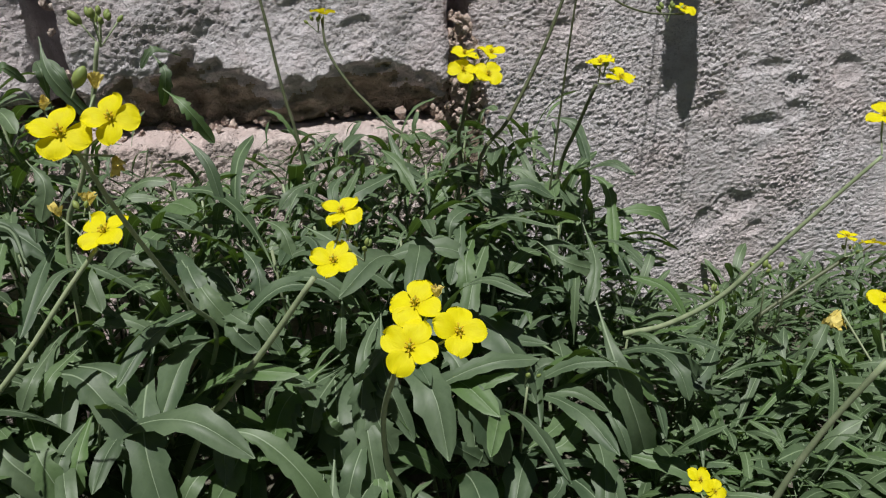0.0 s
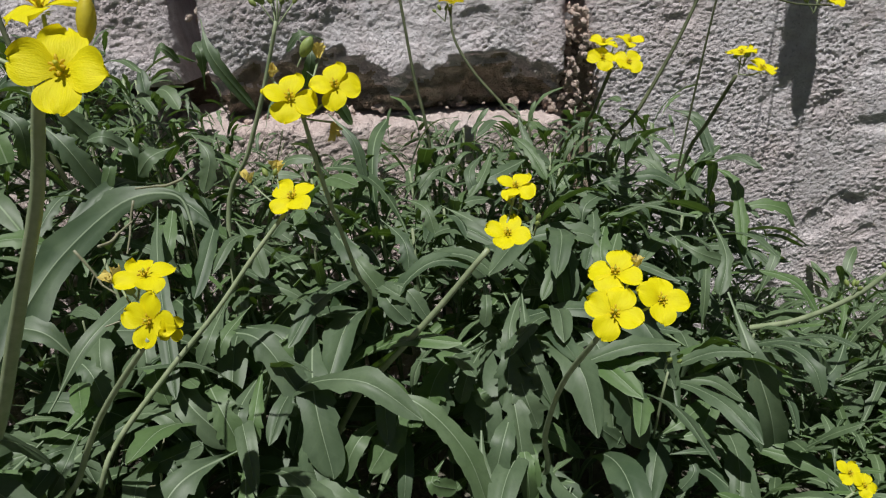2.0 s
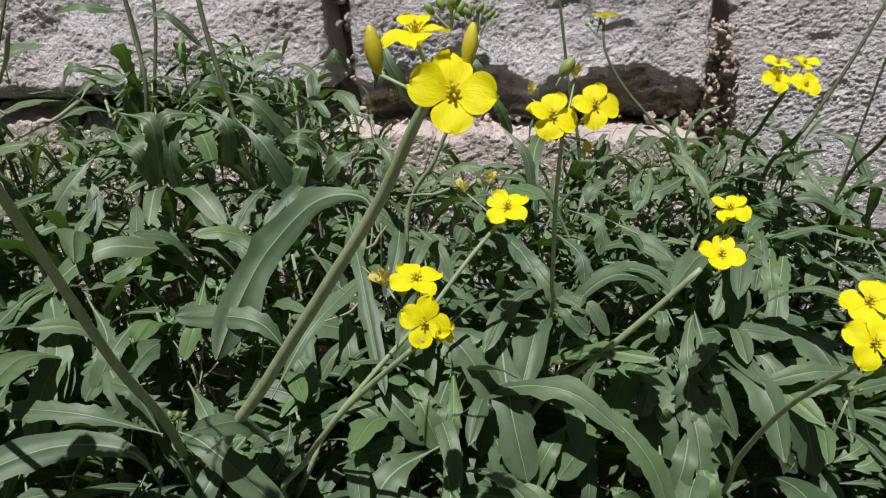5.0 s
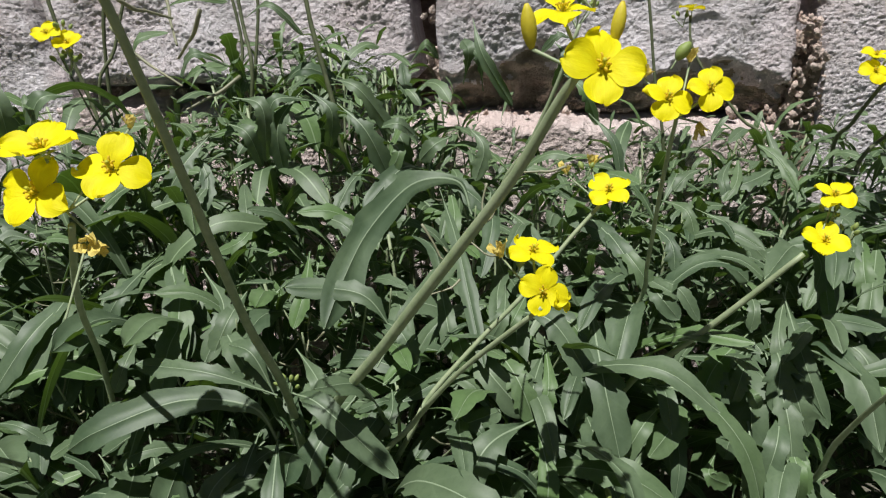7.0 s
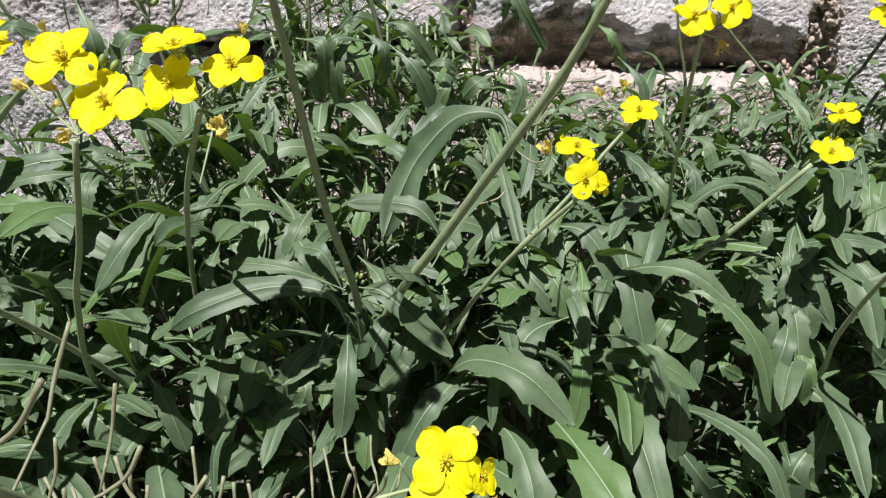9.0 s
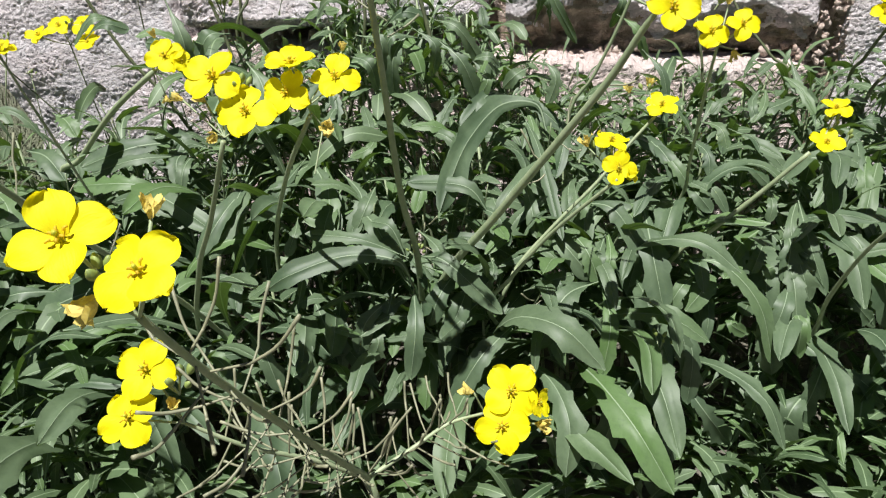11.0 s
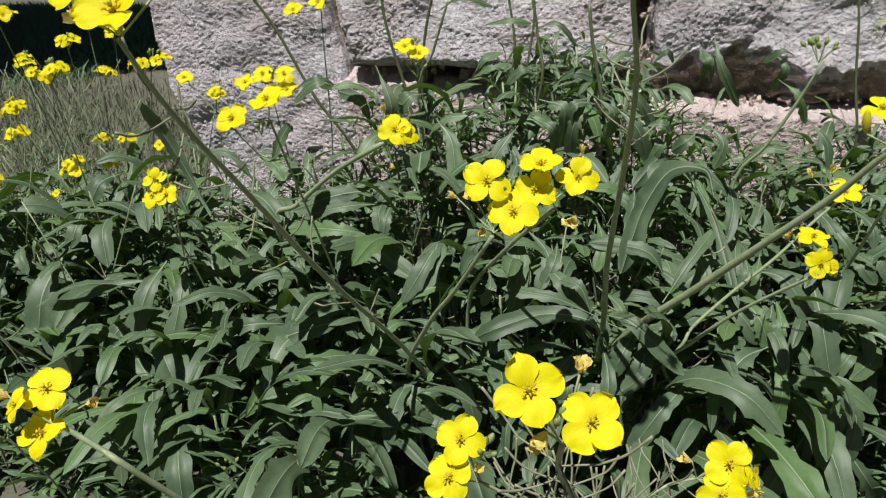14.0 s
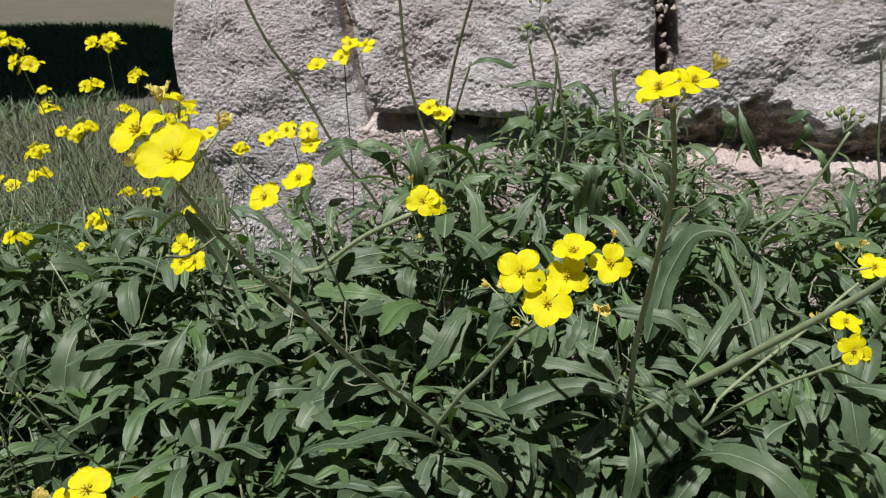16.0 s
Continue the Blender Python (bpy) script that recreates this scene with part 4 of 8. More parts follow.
leaf(PLANTS[2], [(-0.794, 0.270, 0.169), (-0.801, 0.246, 0.146), (-0.820, 0.251, 0.090)], 0.0333, up=(0.32, -0.50, 0.99), lobes=2, depth=0.22)
leaf(PLANTS[2], [(-0.751, 0.264, 0.165), (-0.751, 0.238, 0.146), (-0.754, 0.243, 0.109)], 0.0324, up=(0.28, -0.51, 1.00), lobes=2, depth=0.22)
leaf(PLANTS[2], [(-0.761, 0.337, 0.246), (-0.810, 0.316, 0.243), (-0.869, 0.307, 0.215)], 0.0155, up=(0.32, -0.56, 0.90))
leaf(PLANTS[2], [(-0.706, 0.488, 0.343), (-0.670, 0.454, 0.343), (-0.654, 0.442, 0.328)], 0.0215, up=(0.20, -0.69, 0.80))
leaf(PLANTS[2], [(-0.725, 0.394, 0.290), (-0.680, 0.356, 0.285), (-0.666, 0.334, 0.258)], 0.0220, up=(0.23, -0.64, 0.88))
leaf(PLANTS[2], [(-0.735, 0.386, 0.282), (-0.696, 0.352, 0.280), (-0.688, 0.339, 0.262)], 0.0227, up=(0.31, -0.64, 0.78), lobes=2, depth=0.22)
leaf(PLANTS[2], [(-0.681, 0.240, 0.096), (-0.690, 0.230, 0.056), (-0.682, 0.195, 0.027)], 0.0306, up=(0.30, -0.51, 0.99), lobes=2, depth=0.22)
leaf(PLANTS[2], [(-0.690, 0.241, 0.092), (-0.647, 0.228, 0.084), (-0.629, 0.235, 0.036)], 0.0215, up=(0.27, -0.54, 0.98))
leaf(PLANTS[2], [(-0.849, 0.234, 0.021), (-0.827, 0.246, 0.034), (-0.795, 0.249, 0.052)], 0.0230, up=(0.37, -0.48, 0.96))
leaf(PLANTS[2], [(-0.775, 0.221, 0.022), (-0.733, 0.200, 0.035), (-0.709, 0.194, 0.026)], 0.0237, up=(0.33, -0.48, 1.00))
leaf(PLANTS[2], [(-0.701, 0.279, 0.194), (-0.700, 0.252, 0.185), (-0.704, 0.244, 0.148)], 0.0256, up=(0.25, -0.55, 0.99), lobes=2, depth=0.22)
leaf(PLANTS[2], [(-0.710, 0.440, 0.315), (-0.665, 0.405, 0.318), (-0.639, 0.388, 0.299)], 0.0263, up=(0.20, -0.67, 0.84), lobes=2, depth=0.30)
buds(PLANTS[2], (-0.618, 0.181, 0.142), 6, 0.0090, 0.0060, seed=20)
stem(PLANTS[2], [(-0.740, 0.360, 0.000), (-0.701, 0.349, 0.161), (-0.724, 0.308, 0.345)], 0.0015, 0.0009)
flower(PLANTS[2], (-0.728, 0.312, 0.368), size=0.0231, face=(0.00, -0.72, 0.70), hub=(-0.724, 0.308, 0.345))
flower(PLANTS[2], (-0.716, 0.308, 0.354), size=0.0231, face=(0.00, -0.72, 0.70), hub=(-0.724, 0.308, 0.345))
flower(PLANTS[2], (-0.729, 0.305, 0.353), size=0.0231, face=(0.00, -0.72, 0.70), hub=(-0.724, 0.308, 0.345))
buds(PLANTS[2], (-0.724, 0.316, 0.363), 4, 0.0070, 0.0060, seed=67)

# plant at x = -0.58
leaf(PLANTS[3], [(-0.530, 0.316, 0.234), (-0.577, 0.283, 0.232), (-0.626, 0.278, 0.210)], 0.0317, up=(0.23, -0.64, 0.86), lobes=2, depth=0.22)
leaf(PLANTS[3], [(-0.607, 0.396, 0.294), (-0.556, 0.362, 0.290), (-0.516, 0.358, 0.277)], 0.0201, up=(0.20, -0.70, 0.79))
leaf(PLANTS[3], [(-0.533, 0.448, 0.322), (-0.580, 0.417, 0.324), (-0.632, 0.405, 0.307)], 0.0306, up=(0.20, -0.71, 0.74), lobes=2, depth=0.15)
leaf(PLANTS[3], [(-0.551, 0.243, 0.119), (-0.597, 0.223, 0.114), (-0.664, 0.237, 0.045)], 0.0259, up=(0.24, -0.56, 0.98))
leaf(PLANTS[3], [(-0.541, 0.279, 0.196), (-0.550, 0.247, 0.190), (-0.582, 0.242, 0.153)], 0.0231, up=(0.21, -0.62, 0.92))
leaf(PLANTS[3], [(-0.622, 0.277, 0.192), (-0.595, 0.243, 0.177), (-0.582, 0.236, 0.138)], 0.0234, up=(0.25, -0.60, 0.92))
leaf(PLANTS[3], [(-0.487, 0.494, 0.392), (-0.466, 0.474, 0.371), (-0.458, 0.450, 0.331)], 0.0205, up=(0.01, -0.75, 0.79), lobes=2, depth=0.22)
leaf(PLANTS[3], [(-0.533, 0.391, 0.289), (-0.571, 0.373, 0.301), (-0.629, 0.384, 0.295)], 0.0228, up=(0.13, -0.68, 0.88))
leaf(PLANTS[3], [(-0.532, 0.428, 0.312), (-0.572, 0.401, 0.316), (-0.619, 0.399, 0.302)], 0.0178, up=(0.12, -0.70, 0.86))
leaf(PLANTS[3], [(-0.586, 0.446, 0.437), (-0.600, 0.425, 0.442), (-0.631, 0.439, 0.418)], 0.0152, up=(0.16, -0.73, 0.73), lobes=2, depth=0.22)
leaf(PLANTS[3], [(-0.500, 0.494, 0.420), (-0.514, 0.471, 0.419), (-0.539, 0.481, 0.382)], 0.0228, up=(0.06, -0.76, 0.75), lobes=2, depth=0.22)
leaf(PLANTS[3], [(-0.591, 0.437, 0.319), (-0.546, 0.434, 0.331), (-0.532, 0.424, 0.317)], 0.0220, up=(0.24, -0.70, 0.71))
leaf(PLANTS[3], [(-0.608, 0.393, 0.292), (-0.553, 0.364, 0.291), (-0.514, 0.356, 0.277)], 0.0207, up=(0.27, -0.67, 0.76))
leaf(PLANTS[3], [(-0.619, 0.275, 0.193), (-0.577, 0.245, 0.180), (-0.567, 0.238, 0.146)], 0.0255, up=(0.32, -0.57, 0.90))
leaf(PLANTS[3], [(-0.509, 0.433, 0.316), (-0.530, 0.423, 0.324), (-0.532, 0.401, 0.303)], 0.0120, up=(0.32, -0.65, 0.71), lobes=2, depth=0.22)
leaf(PLANTS[3], [(-0.599, 0.403, 0.297), (-0.531, 0.362, 0.291), (-0.479, 0.342, 0.266)], 0.0241, up=(0.17, -0.71, 0.79), lobes=2, depth=0.22)
leaf(PLANTS[3], [(-0.523, 0.439, 0.317), (-0.522, 0.395, 0.311), (-0.523, 0.381, 0.290)], 0.0140, up=(0.16, -0.72, 0.76), lobes=2, depth=0.22)
leaf(PLANTS[3], [(-0.549, 0.240, 0.093), (-0.564, 0.226, 0.060), (-0.576, 0.209, 0.027)], 0.0229, up=(0.20, -0.55, 1.02), lobes=2, depth=0.22)
leaf(PLANTS[3], [(-0.604, 0.304, 0.224), (-0.634, 0.286, 0.231), (-0.669, 0.286, 0.218)], 0.0215, up=(0.20, -0.60, 0.96))
leaf(PLANTS[3], [(-0.586, 0.269, 0.186), (-0.589, 0.242, 0.177), (-0.582, 0.237, 0.145)], 0.0246, up=(0.16, -0.57, 1.03), lobes=2, depth=0.30)
leaf(PLANTS[3], [(-0.527, 0.442, 0.321), (-0.531, 0.401, 0.316), (-0.526, 0.385, 0.296)], 0.0187, up=(0.08, -0.71, 0.86), lobes=2, depth=0.22)
leaf(PLANTS[3], [(-0.664, 0.509, 0.416), (-0.628, 0.489, 0.432), (-0.608, 0.500, 0.425)], 0.0163, up=(0.22, -0.72, 0.63), lobes=2, depth=0.22)
leaf(PLANTS[3], [(-0.544, 0.458, 0.456), (-0.524, 0.440, 0.419), (-0.530, 0.450, 0.382)], 0.0182, up=(0.32, -0.67, 0.59), lobes=2, depth=0.22)
stem(PLANTS[3], [(-0.580, 0.400, 0.000), (-0.611, 0.400, 0.151), (-0.649, 0.399, 0.291), (-0.617, 0.385, 0.321), (-0.561, 0.360, 0.369), (-0.502, 0.335, 0.407)], 0.0040, 0.0026)
flower(PLANTS[3], (-0.494, 0.341, 0.417), size=0.0296, face=(0.00, -0.72, 0.70), hub=(-0.502, 0.335, 0.407))
flower(PLANTS[3], (-0.481, 0.341, 0.413), size=0.0184, face=(0.60, -0.50, 0.50), hub=(-0.502, 0.335, 0.407))
withered(PLANTS[3], (-0.507, 0.355, 0.430), size=0.0100, aim=(-0.20, 0.00, 1.00), hub=(-0.502, 0.335, 0.407))
withered(PLANTS[3], (-0.497, 0.337, 0.387), size=0.0090, aim=(0.10, -0.40, -0.80), hub=(-0.502, 0.335, 0.407))
stem(PLANTS[3], [(-0.580, 0.400, 0.000), (-0.546, 0.332, 0.207), (-0.574, 0.254, 0.446)], 0.0017, 0.0010)
flower(PLANTS[3], (-0.574, 0.254, 0.460), size=0.0291, face=(0.00, -0.45, 0.90), hub=(-0.574, 0.254, 0.446))
flower(PLANTS[3], (-0.600, 0.243, 0.447), size=0.0263, face=(0.00, -0.72, 0.70), hub=(-0.574, 0.254, 0.446))
buds(PLANTS[3], (-0.580, 0.250, 0.436), 4, 0.0060, 0.0060, seed=22)

# plant at x = -0.43
leaf(PLANTS[4], [(-0.414, 0.439, 0.313), (-0.385, 0.373, 0.291), (-0.372, 0.345, 0.258)], 0.0196, up=(0.20, -0.70, 0.78), lobes=2, depth=0.20)
leaf(PLANTS[4], [(-0.415, 0.429, 0.309), (-0.422, 0.378, 0.298), (-0.432, 0.365, 0.280)], 0.0145, up=(0.24, -0.68, 0.77))
leaf(PLANTS[4], [(-0.470, 0.415, 0.305), (-0.465, 0.357, 0.284), (-0.474, 0.327, 0.252)], 0.0177, up=(0.29, -0.64, 0.78))
leaf(PLANTS[4], [(-0.367, 0.342, 0.221), (-0.361, 0.297, 0.203), (-0.358, 0.281, 0.161)], 0.0172, up=(0.18, -0.63, 0.93))
leaf(PLANTS[4], [(-0.397, 0.334, 0.218), (-0.371, 0.291, 0.199), (-0.359, 0.282, 0.164)], 0.0191, up=(0.20, -0.62, 0.94))
leaf(PLANTS[4], [(-0.409, 0.313, 0.238), (-0.412, 0.289, 0.243), (-0.434, 0.289, 0.228)], 0.0099, up=(0.26, -0.62, 0.88))
leaf(PLANTS[4], [(-0.398, 0.430, 0.309), (-0.380, 0.370, 0.290), (-0.374, 0.336, 0.253)], 0.0215, up=(0.02, -0.75, 0.80), lobes=2, depth=0.22)
leaf(PLANTS[4], [(-0.465, 0.416, 0.304), (-0.464, 0.358, 0.286), (-0.479, 0.335, 0.261)], 0.0186, up=(0.11, -0.72, 0.80))
leaf(PLANTS[4], [(-0.484, 0.247, 0.132), (-0.515, 0.226, 0.099), (-0.546, 0.214, 0.027)], 0.0302, up=(0.17, -0.58, 1.01), lobes=3, depth=0.20)
leaf(PLANTS[4], [(-0.443, 0.244, 0.099), (-0.413, 0.232, 0.085), (-0.408, 0.242, 0.028)], 0.0215, up=(0.06, -0.60, 1.03))
leaf(PLANTS[4], [(-0.459, 0.406, 0.297), (-0.469, 0.348, 0.283), (-0.489, 0.320, 0.249)], 0.0217, up=(0.03, -0.69, 0.92), lobes=2, depth=0.22)
leaf(PLANTS[4], [(-0.503, 0.276, 0.192), (-0.462, 0.252, 0.189), (-0.435, 0.249, 0.160)], 0.0248, up=(0.03, -0.61, 1.04))
leaf(PLANTS[4], [(-0.466, 0.407, 0.299), (-0.461, 0.356, 0.283), (-0.478, 0.322, 0.248)], 0.0230, up=(0.18, -0.70, 0.78), lobes=2, depth=0.22)
leaf(PLANTS[4], [(-0.415, 0.435, 0.310), (-0.386, 0.382, 0.295), (-0.370, 0.347, 0.260)], 0.0216, up=(0.10, -0.74, 0.77), lobes=2, depth=0.22)
leaf(PLANTS[4], [(-0.509, 0.246, 0.137), (-0.521, 0.224, 0.119), (-0.567, 0.235, 0.078)], 0.0256, up=(0.26, -0.55, 0.98))
leaf(PLANTS[4], [(-0.410, 0.369, 0.271), (-0.403, 0.334, 0.268), (-0.410, 0.326, 0.250)], 0.0114, up=(0.24, -0.66, 0.83))
leaf(PLANTS[4], [(-0.425, 0.320, 0.208), (-0.399, 0.295, 0.204), (-0.389, 0.290, 0.180)], 0.0123, up=(0.23, -0.61, 0.92), lobes=2, depth=0.22)
leaf(PLANTS[4], [(-0.488, 0.374, 0.276), (-0.507, 0.366, 0.289), (-0.531, 0.364, 0.281)], 0.0171, up=(0.33, -0.63, 0.76), lobes=2, depth=0.22)
leaf(PLANTS[4], [(-0.491, 0.316, 0.233), (-0.460, 0.301, 0.242), (-0.442, 0.300, 0.230)], 0.0088, up=(0.31, -0.60, 0.86), lobes=2, depth=0.22)
leaf(PLANTS[4], [(-0.489, 0.273, 0.185), (-0.453, 0.254, 0.191), (-0.442, 0.254, 0.172)], 0.0147, up=(0.31, -0.54, 0.94), lobes=2, depth=0.22)
leaf(PLANTS[4], [(-0.433, 0.481, 0.338), (-0.407, 0.477, 0.348), (-0.395, 0.490, 0.361)], 0.0112, up=(0.18, -0.73, 0.68))
leaf(PLANTS[4], [(-0.516, 0.241, 0.111), (-0.524, 0.228, 0.087), (-0.543, 0.233, 0.049)], 0.0177, up=(0.17, -0.57, 1.01), lobes=2, depth=0.22)
leaf(PLANTS[4], [(-0.464, 0.246, 0.083), (-0.469, 0.229, 0.068), (-0.488, 0.238, 0.028)], 0.0179, up=(0.11, -0.58, 1.04), lobes=2, depth=0.22)
leaf(PLANTS[4], [(-0.506, 0.272, 0.185), (-0.485, 0.244, 0.178), (-0.481, 0.241, 0.142)], 0.0247, up=(0.15, -0.64, 0.95), lobes=2, depth=0.20)
leaf(PLANTS[4], [(-0.447, 0.495, 0.436), (-0.432, 0.476, 0.460), (-0.413, 0.491, 0.466)], 0.0142, up=(-0.02, -0.78, 0.71), lobes=2, depth=0.22)
leaf(PLANTS[4], [(-0.374, 0.404, 0.290), (-0.378, 0.346, 0.275), (-0.379, 0.323, 0.243)], 0.0222, up=(-0.07, -0.70, 0.93), lobes=2, depth=0.22)
leaf(PLANTS[4], [(-0.400, 0.295, 0.205), (-0.385, 0.261, 0.193), (-0.377, 0.258, 0.162)], 0.0236, up=(-0.06, -0.62, 1.04), lobes=2, depth=0.22)
leaf(PLANTS[4], [(-0.443, 0.289, 0.202), (-0.416, 0.260, 0.196), (-0.403, 0.252, 0.162)], 0.0180, up=(-0.03, -0.62, 1.03))
leaf(PLANTS[4], [(-0.343, 0.302, 0.206), (-0.324, 0.274, 0.201), (-0.330, 0.273, 0.180)], 0.0151, up=(0.04, -0.68, 0.93))
leaf(PLANTS[4], [(-0.381, 0.417, 0.301), (-0.351, 0.374, 0.287), (-0.358, 0.348, 0.260)], 0.0185, up=(0.06, -0.74, 0.79))
leaf(PLANTS[4], [(-0.411, 0.500, 0.375), (-0.394, 0.480, 0.352), (-0.394, 0.453, 0.330)], 0.0151, up=(0.26, -0.69, 0.70))
stem(PLANTS[4], [(-0.430, 0.360, 0.000), (-0.446, 0.320, 0.118), (-0.465, 0.270, 0.219), (-0.489, 0.135, 0.368), (-0.499, 0.065, 0.450), (-0.506, 0.019, 0.504), (-0.507, -0.007, 0.539)], 0.0032, 0.0011)
stem(PLANTS[4], [(-0.430, 0.360, 0.000), (-0.450, 0.324, 0.107), (-0.475, 0.281, 0.193), (-0.443, 0.233, 0.279), (-0.414, 0.205, 0.329), (-0.382, 0.171, 0.390)], 0.0031, 0.0018)
stem(PLANTS[4], [(-0.430, 0.360, 0.000), (-0.428, 0.353, 0.132), (-0.425, 0.345, 0.249), (-0.383, 0.270, 0.336), (-0.343, 0.216, 0.395)], 0.0030, 0.0018)
flower(PLANTS[4], (-0.369, 0.179, 0.405), size=0.0325, face=(0.00, -0.72, 0.70), hub=(-0.381, 0.172, 0.392))
flower(PLANTS[4], (-0.388, 0.185, 0.424), size=0.0325, face=(0.00, -0.72, 0.70), hub=(-0.381, 0.172, 0.392))
flower(PLANTS[4], (-0.354, 0.224, 0.425), size=0.0298, face=(0.00, -0.45, 0.90), hub=(-0.345, 0.218, 0.400))
flower(PLANTS[4], (-0.328, 0.227, 0.416), size=0.0299, face=(0.00, -0.72, 0.70), hub=(-0.345, 0.218, 0.400))
flower(PLANTS[4], (-0.357, 0.219, 0.408), size=0.0300, face=(-0.30, -0.70, 0.50), hub=(-0.345, 0.218, 0.400))
withered(PLANTS[4], (-0.389, 0.180, 0.392), size=0.0120, aim=(-0.10, -0.60, -0.10), hub=(-0.381, 0.172, 0.392))
withered(PLANTS[4], (-0.409, 0.186, 0.411), size=0.0110, aim=(-0.80, 0.00, 0.40), hub=(-0.381, 0.172, 0.392))
withered(PLANTS[4], (-0.396, 0.187, 0.410), size=0.0110, aim=(-0.60, -0.20, 0.40), hub=(-0.381, 0.172, 0.392))
withered(PLANTS[4], (-0.337, 0.222, 0.386), size=0.0100, aim=(0.30, -0.50, -0.40), hub=(-0.345, 0.218, 0.400))
withered(PLANTS[4], (-0.326, 0.244, 0.430), size=0.0090, aim=(0.20, 0.00, 1.00), hub=(-0.345, 0.218, 0.400))
buds(PLANTS[4], (-0.376, 0.190, 0.415), 4, 0.0060, 0.0060, seed=21)
flower(PLANTS[4], (-0.532, 0.009, 0.556), size=0.0229, face=(-0.15, -0.60, 0.75), hub=(-0.506, -0.006, 0.540))
flower(PLANTS[4], (-0.509, -0.003, 0.549), size=0.0285, face=(0.10, -0.75, 0.65), hub=(-0.506, -0.006, 0.540))
flower(PLANTS[4], (-0.527, 0.034, 0.564), size=0.0149, face=(0.30, 0.20, 0.90), hub=(-0.506, -0.006, 0.540))
withered(PLANTS[4], (-0.527, 0.002, 0.546), size=0.0110, aim=(-0.80, -0.20, 0.20), hub=(-0.506, -0.006, 0.540))
withered(PLANTS[4], (-0.497, 0.013, 0.557), size=0.0110, aim=(0.50, 0.00, 0.80), hub=(-0.506, -0.006, 0.540))
withered(PLANTS[4], (-0.529, 0.023, 0.565), size=0.0130, aim=(0.00, 0.00, 1.00), hub=(-0.506, -0.006, 0.540))
pods_along(PLANTS[4], [(-0.452, 0.211, 0.266), (-0.501, 0.168, 0.346), (-0.524, 0.117, 0.421), (-0.528, 0.056, 0.488), (-0.517, 0.010, 0.529)], 16, 0.15, 0.93, 0.034, 45)
withered(PLANTS[4], (-0.333, 0.208, 0.390), size=0.0120, aim=(0.30, -0.60, 0.20), hub=(-0.336, 0.189, 0.365))

leaf(PLANTS[4], [(-0.519, 0.060, 0.436), (-0.545, 0.085, 0.452), (-0.560, 0.090, 0.474), (-0.566, 0.085, 0.494)], 0.0170, up=(-0.70, -0.50, 0.30), lobes=0)

# plant at x = -0.30
leaf(PLANTS[5], [(-0.236, 0.377, 0.269), (-0.258, 0.379, 0.296), (-0.312, 0.389, 0.297)], 0.0177, up=(0.05, -0.72, 0.86), lobes=2, depth=0.22)
leaf(PLANTS[5], [(-0.242, 0.337, 0.263), (-0.218, 0.360, 0.298), (-0.188, 0.413, 0.313)], 0.0152, up=(-0.01, -0.72, 0.88), lobes=2, depth=0.22)
leaf(PLANTS[5], [(-0.303, 0.323, 0.251), (-0.342, 0.315, 0.271), (-0.391, 0.324, 0.272)], 0.0146, up=(0.20, -0.63, 0.92), lobes=2, depth=0.22)
leaf(PLANTS[5], [(-0.296, 0.295, 0.236), (-0.307, 0.290, 0.263), (-0.348, 0.290, 0.267), (-0.389, 0.273, 0.258), (-0.411, 0.274, 0.244)], 0.0214, up=(0.22, -0.61, 0.94), lobes=2, depth=0.22)
leaf(PLANTS[5], [(-0.292, 0.319, 0.255), (-0.268, 0.298, 0.258), (-0.224, 0.284, 0.220)], 0.0187, up=(0.06, -0.70, 0.89), lobes=2, depth=0.20)
leaf(PLANTS[5], [(-0.297, 0.300, 0.240), (-0.290, 0.256, 0.224), (-0.294, 0.244, 0.183)], 0.0172, up=(0.10, -0.65, 0.96), lobes=2, depth=0.22)
leaf(PLANTS[5], [(-0.305, 0.326, 0.247), (-0.318, 0.329, 0.276), (-0.337, 0.341, 0.277)], 0.0137, up=(0.13, -0.71, 0.84), lobes=2, depth=0.22)
leaf(PLANTS[5], [(-0.269, 0.519, 0.355), (-0.280, 0.489, 0.347), (-0.292, 0.463, 0.324)], 0.0138, up=(0.03, -0.78, 0.69))
leaf(PLANTS[5], [(-0.210, 0.318, 0.197), (-0.234, 0.283, 0.189), (-0.256, 0.275, 0.159)], 0.0192, up=(-0.00, -0.65, 0.99), lobes=2, depth=0.30)
leaf(PLANTS[5], [(-0.263, 0.474, 0.321), (-0.245, 0.490, 0.345), (-0.232, 0.513, 0.348)], 0.0201, up=(0.20, -0.72, 0.72), lobes=2, depth=0.22)
leaf(PLANTS[5], [(-0.213, 0.317, 0.193), (-0.241, 0.276, 0.185), (-0.266, 0.265, 0.142)], 0.0224, up=(-0.14, -0.69, 0.94), lobes=2, depth=0.20)
leaf(PLANTS[5], [(-0.353, 0.364, 0.263), (-0.323, 0.340, 0.262), (-0.306, 0.336, 0.247)], 0.0197, up=(-0.04, -0.74, 0.84))
leaf(PLANTS[5], [(-0.395, 0.502, 0.386), (-0.411, 0.480, 0.366), (-0.427, 0.464, 0.338)], 0.0204, up=(-0.04, -0.76, 0.80))
leaf(PLANTS[5], [(-0.317, 0.511, 0.420), (-0.334, 0.486, 0.394), (-0.337, 0.498, 0.351)], 0.0201, up=(-0.12, -0.77, 0.77))
leaf(PLANTS[5], [(-0.292, 0.515, 0.407), (-0.267, 0.498, 0.387), (-0.251, 0.506, 0.347)], 0.0190, up=(-0.18, -0.76, 0.77))
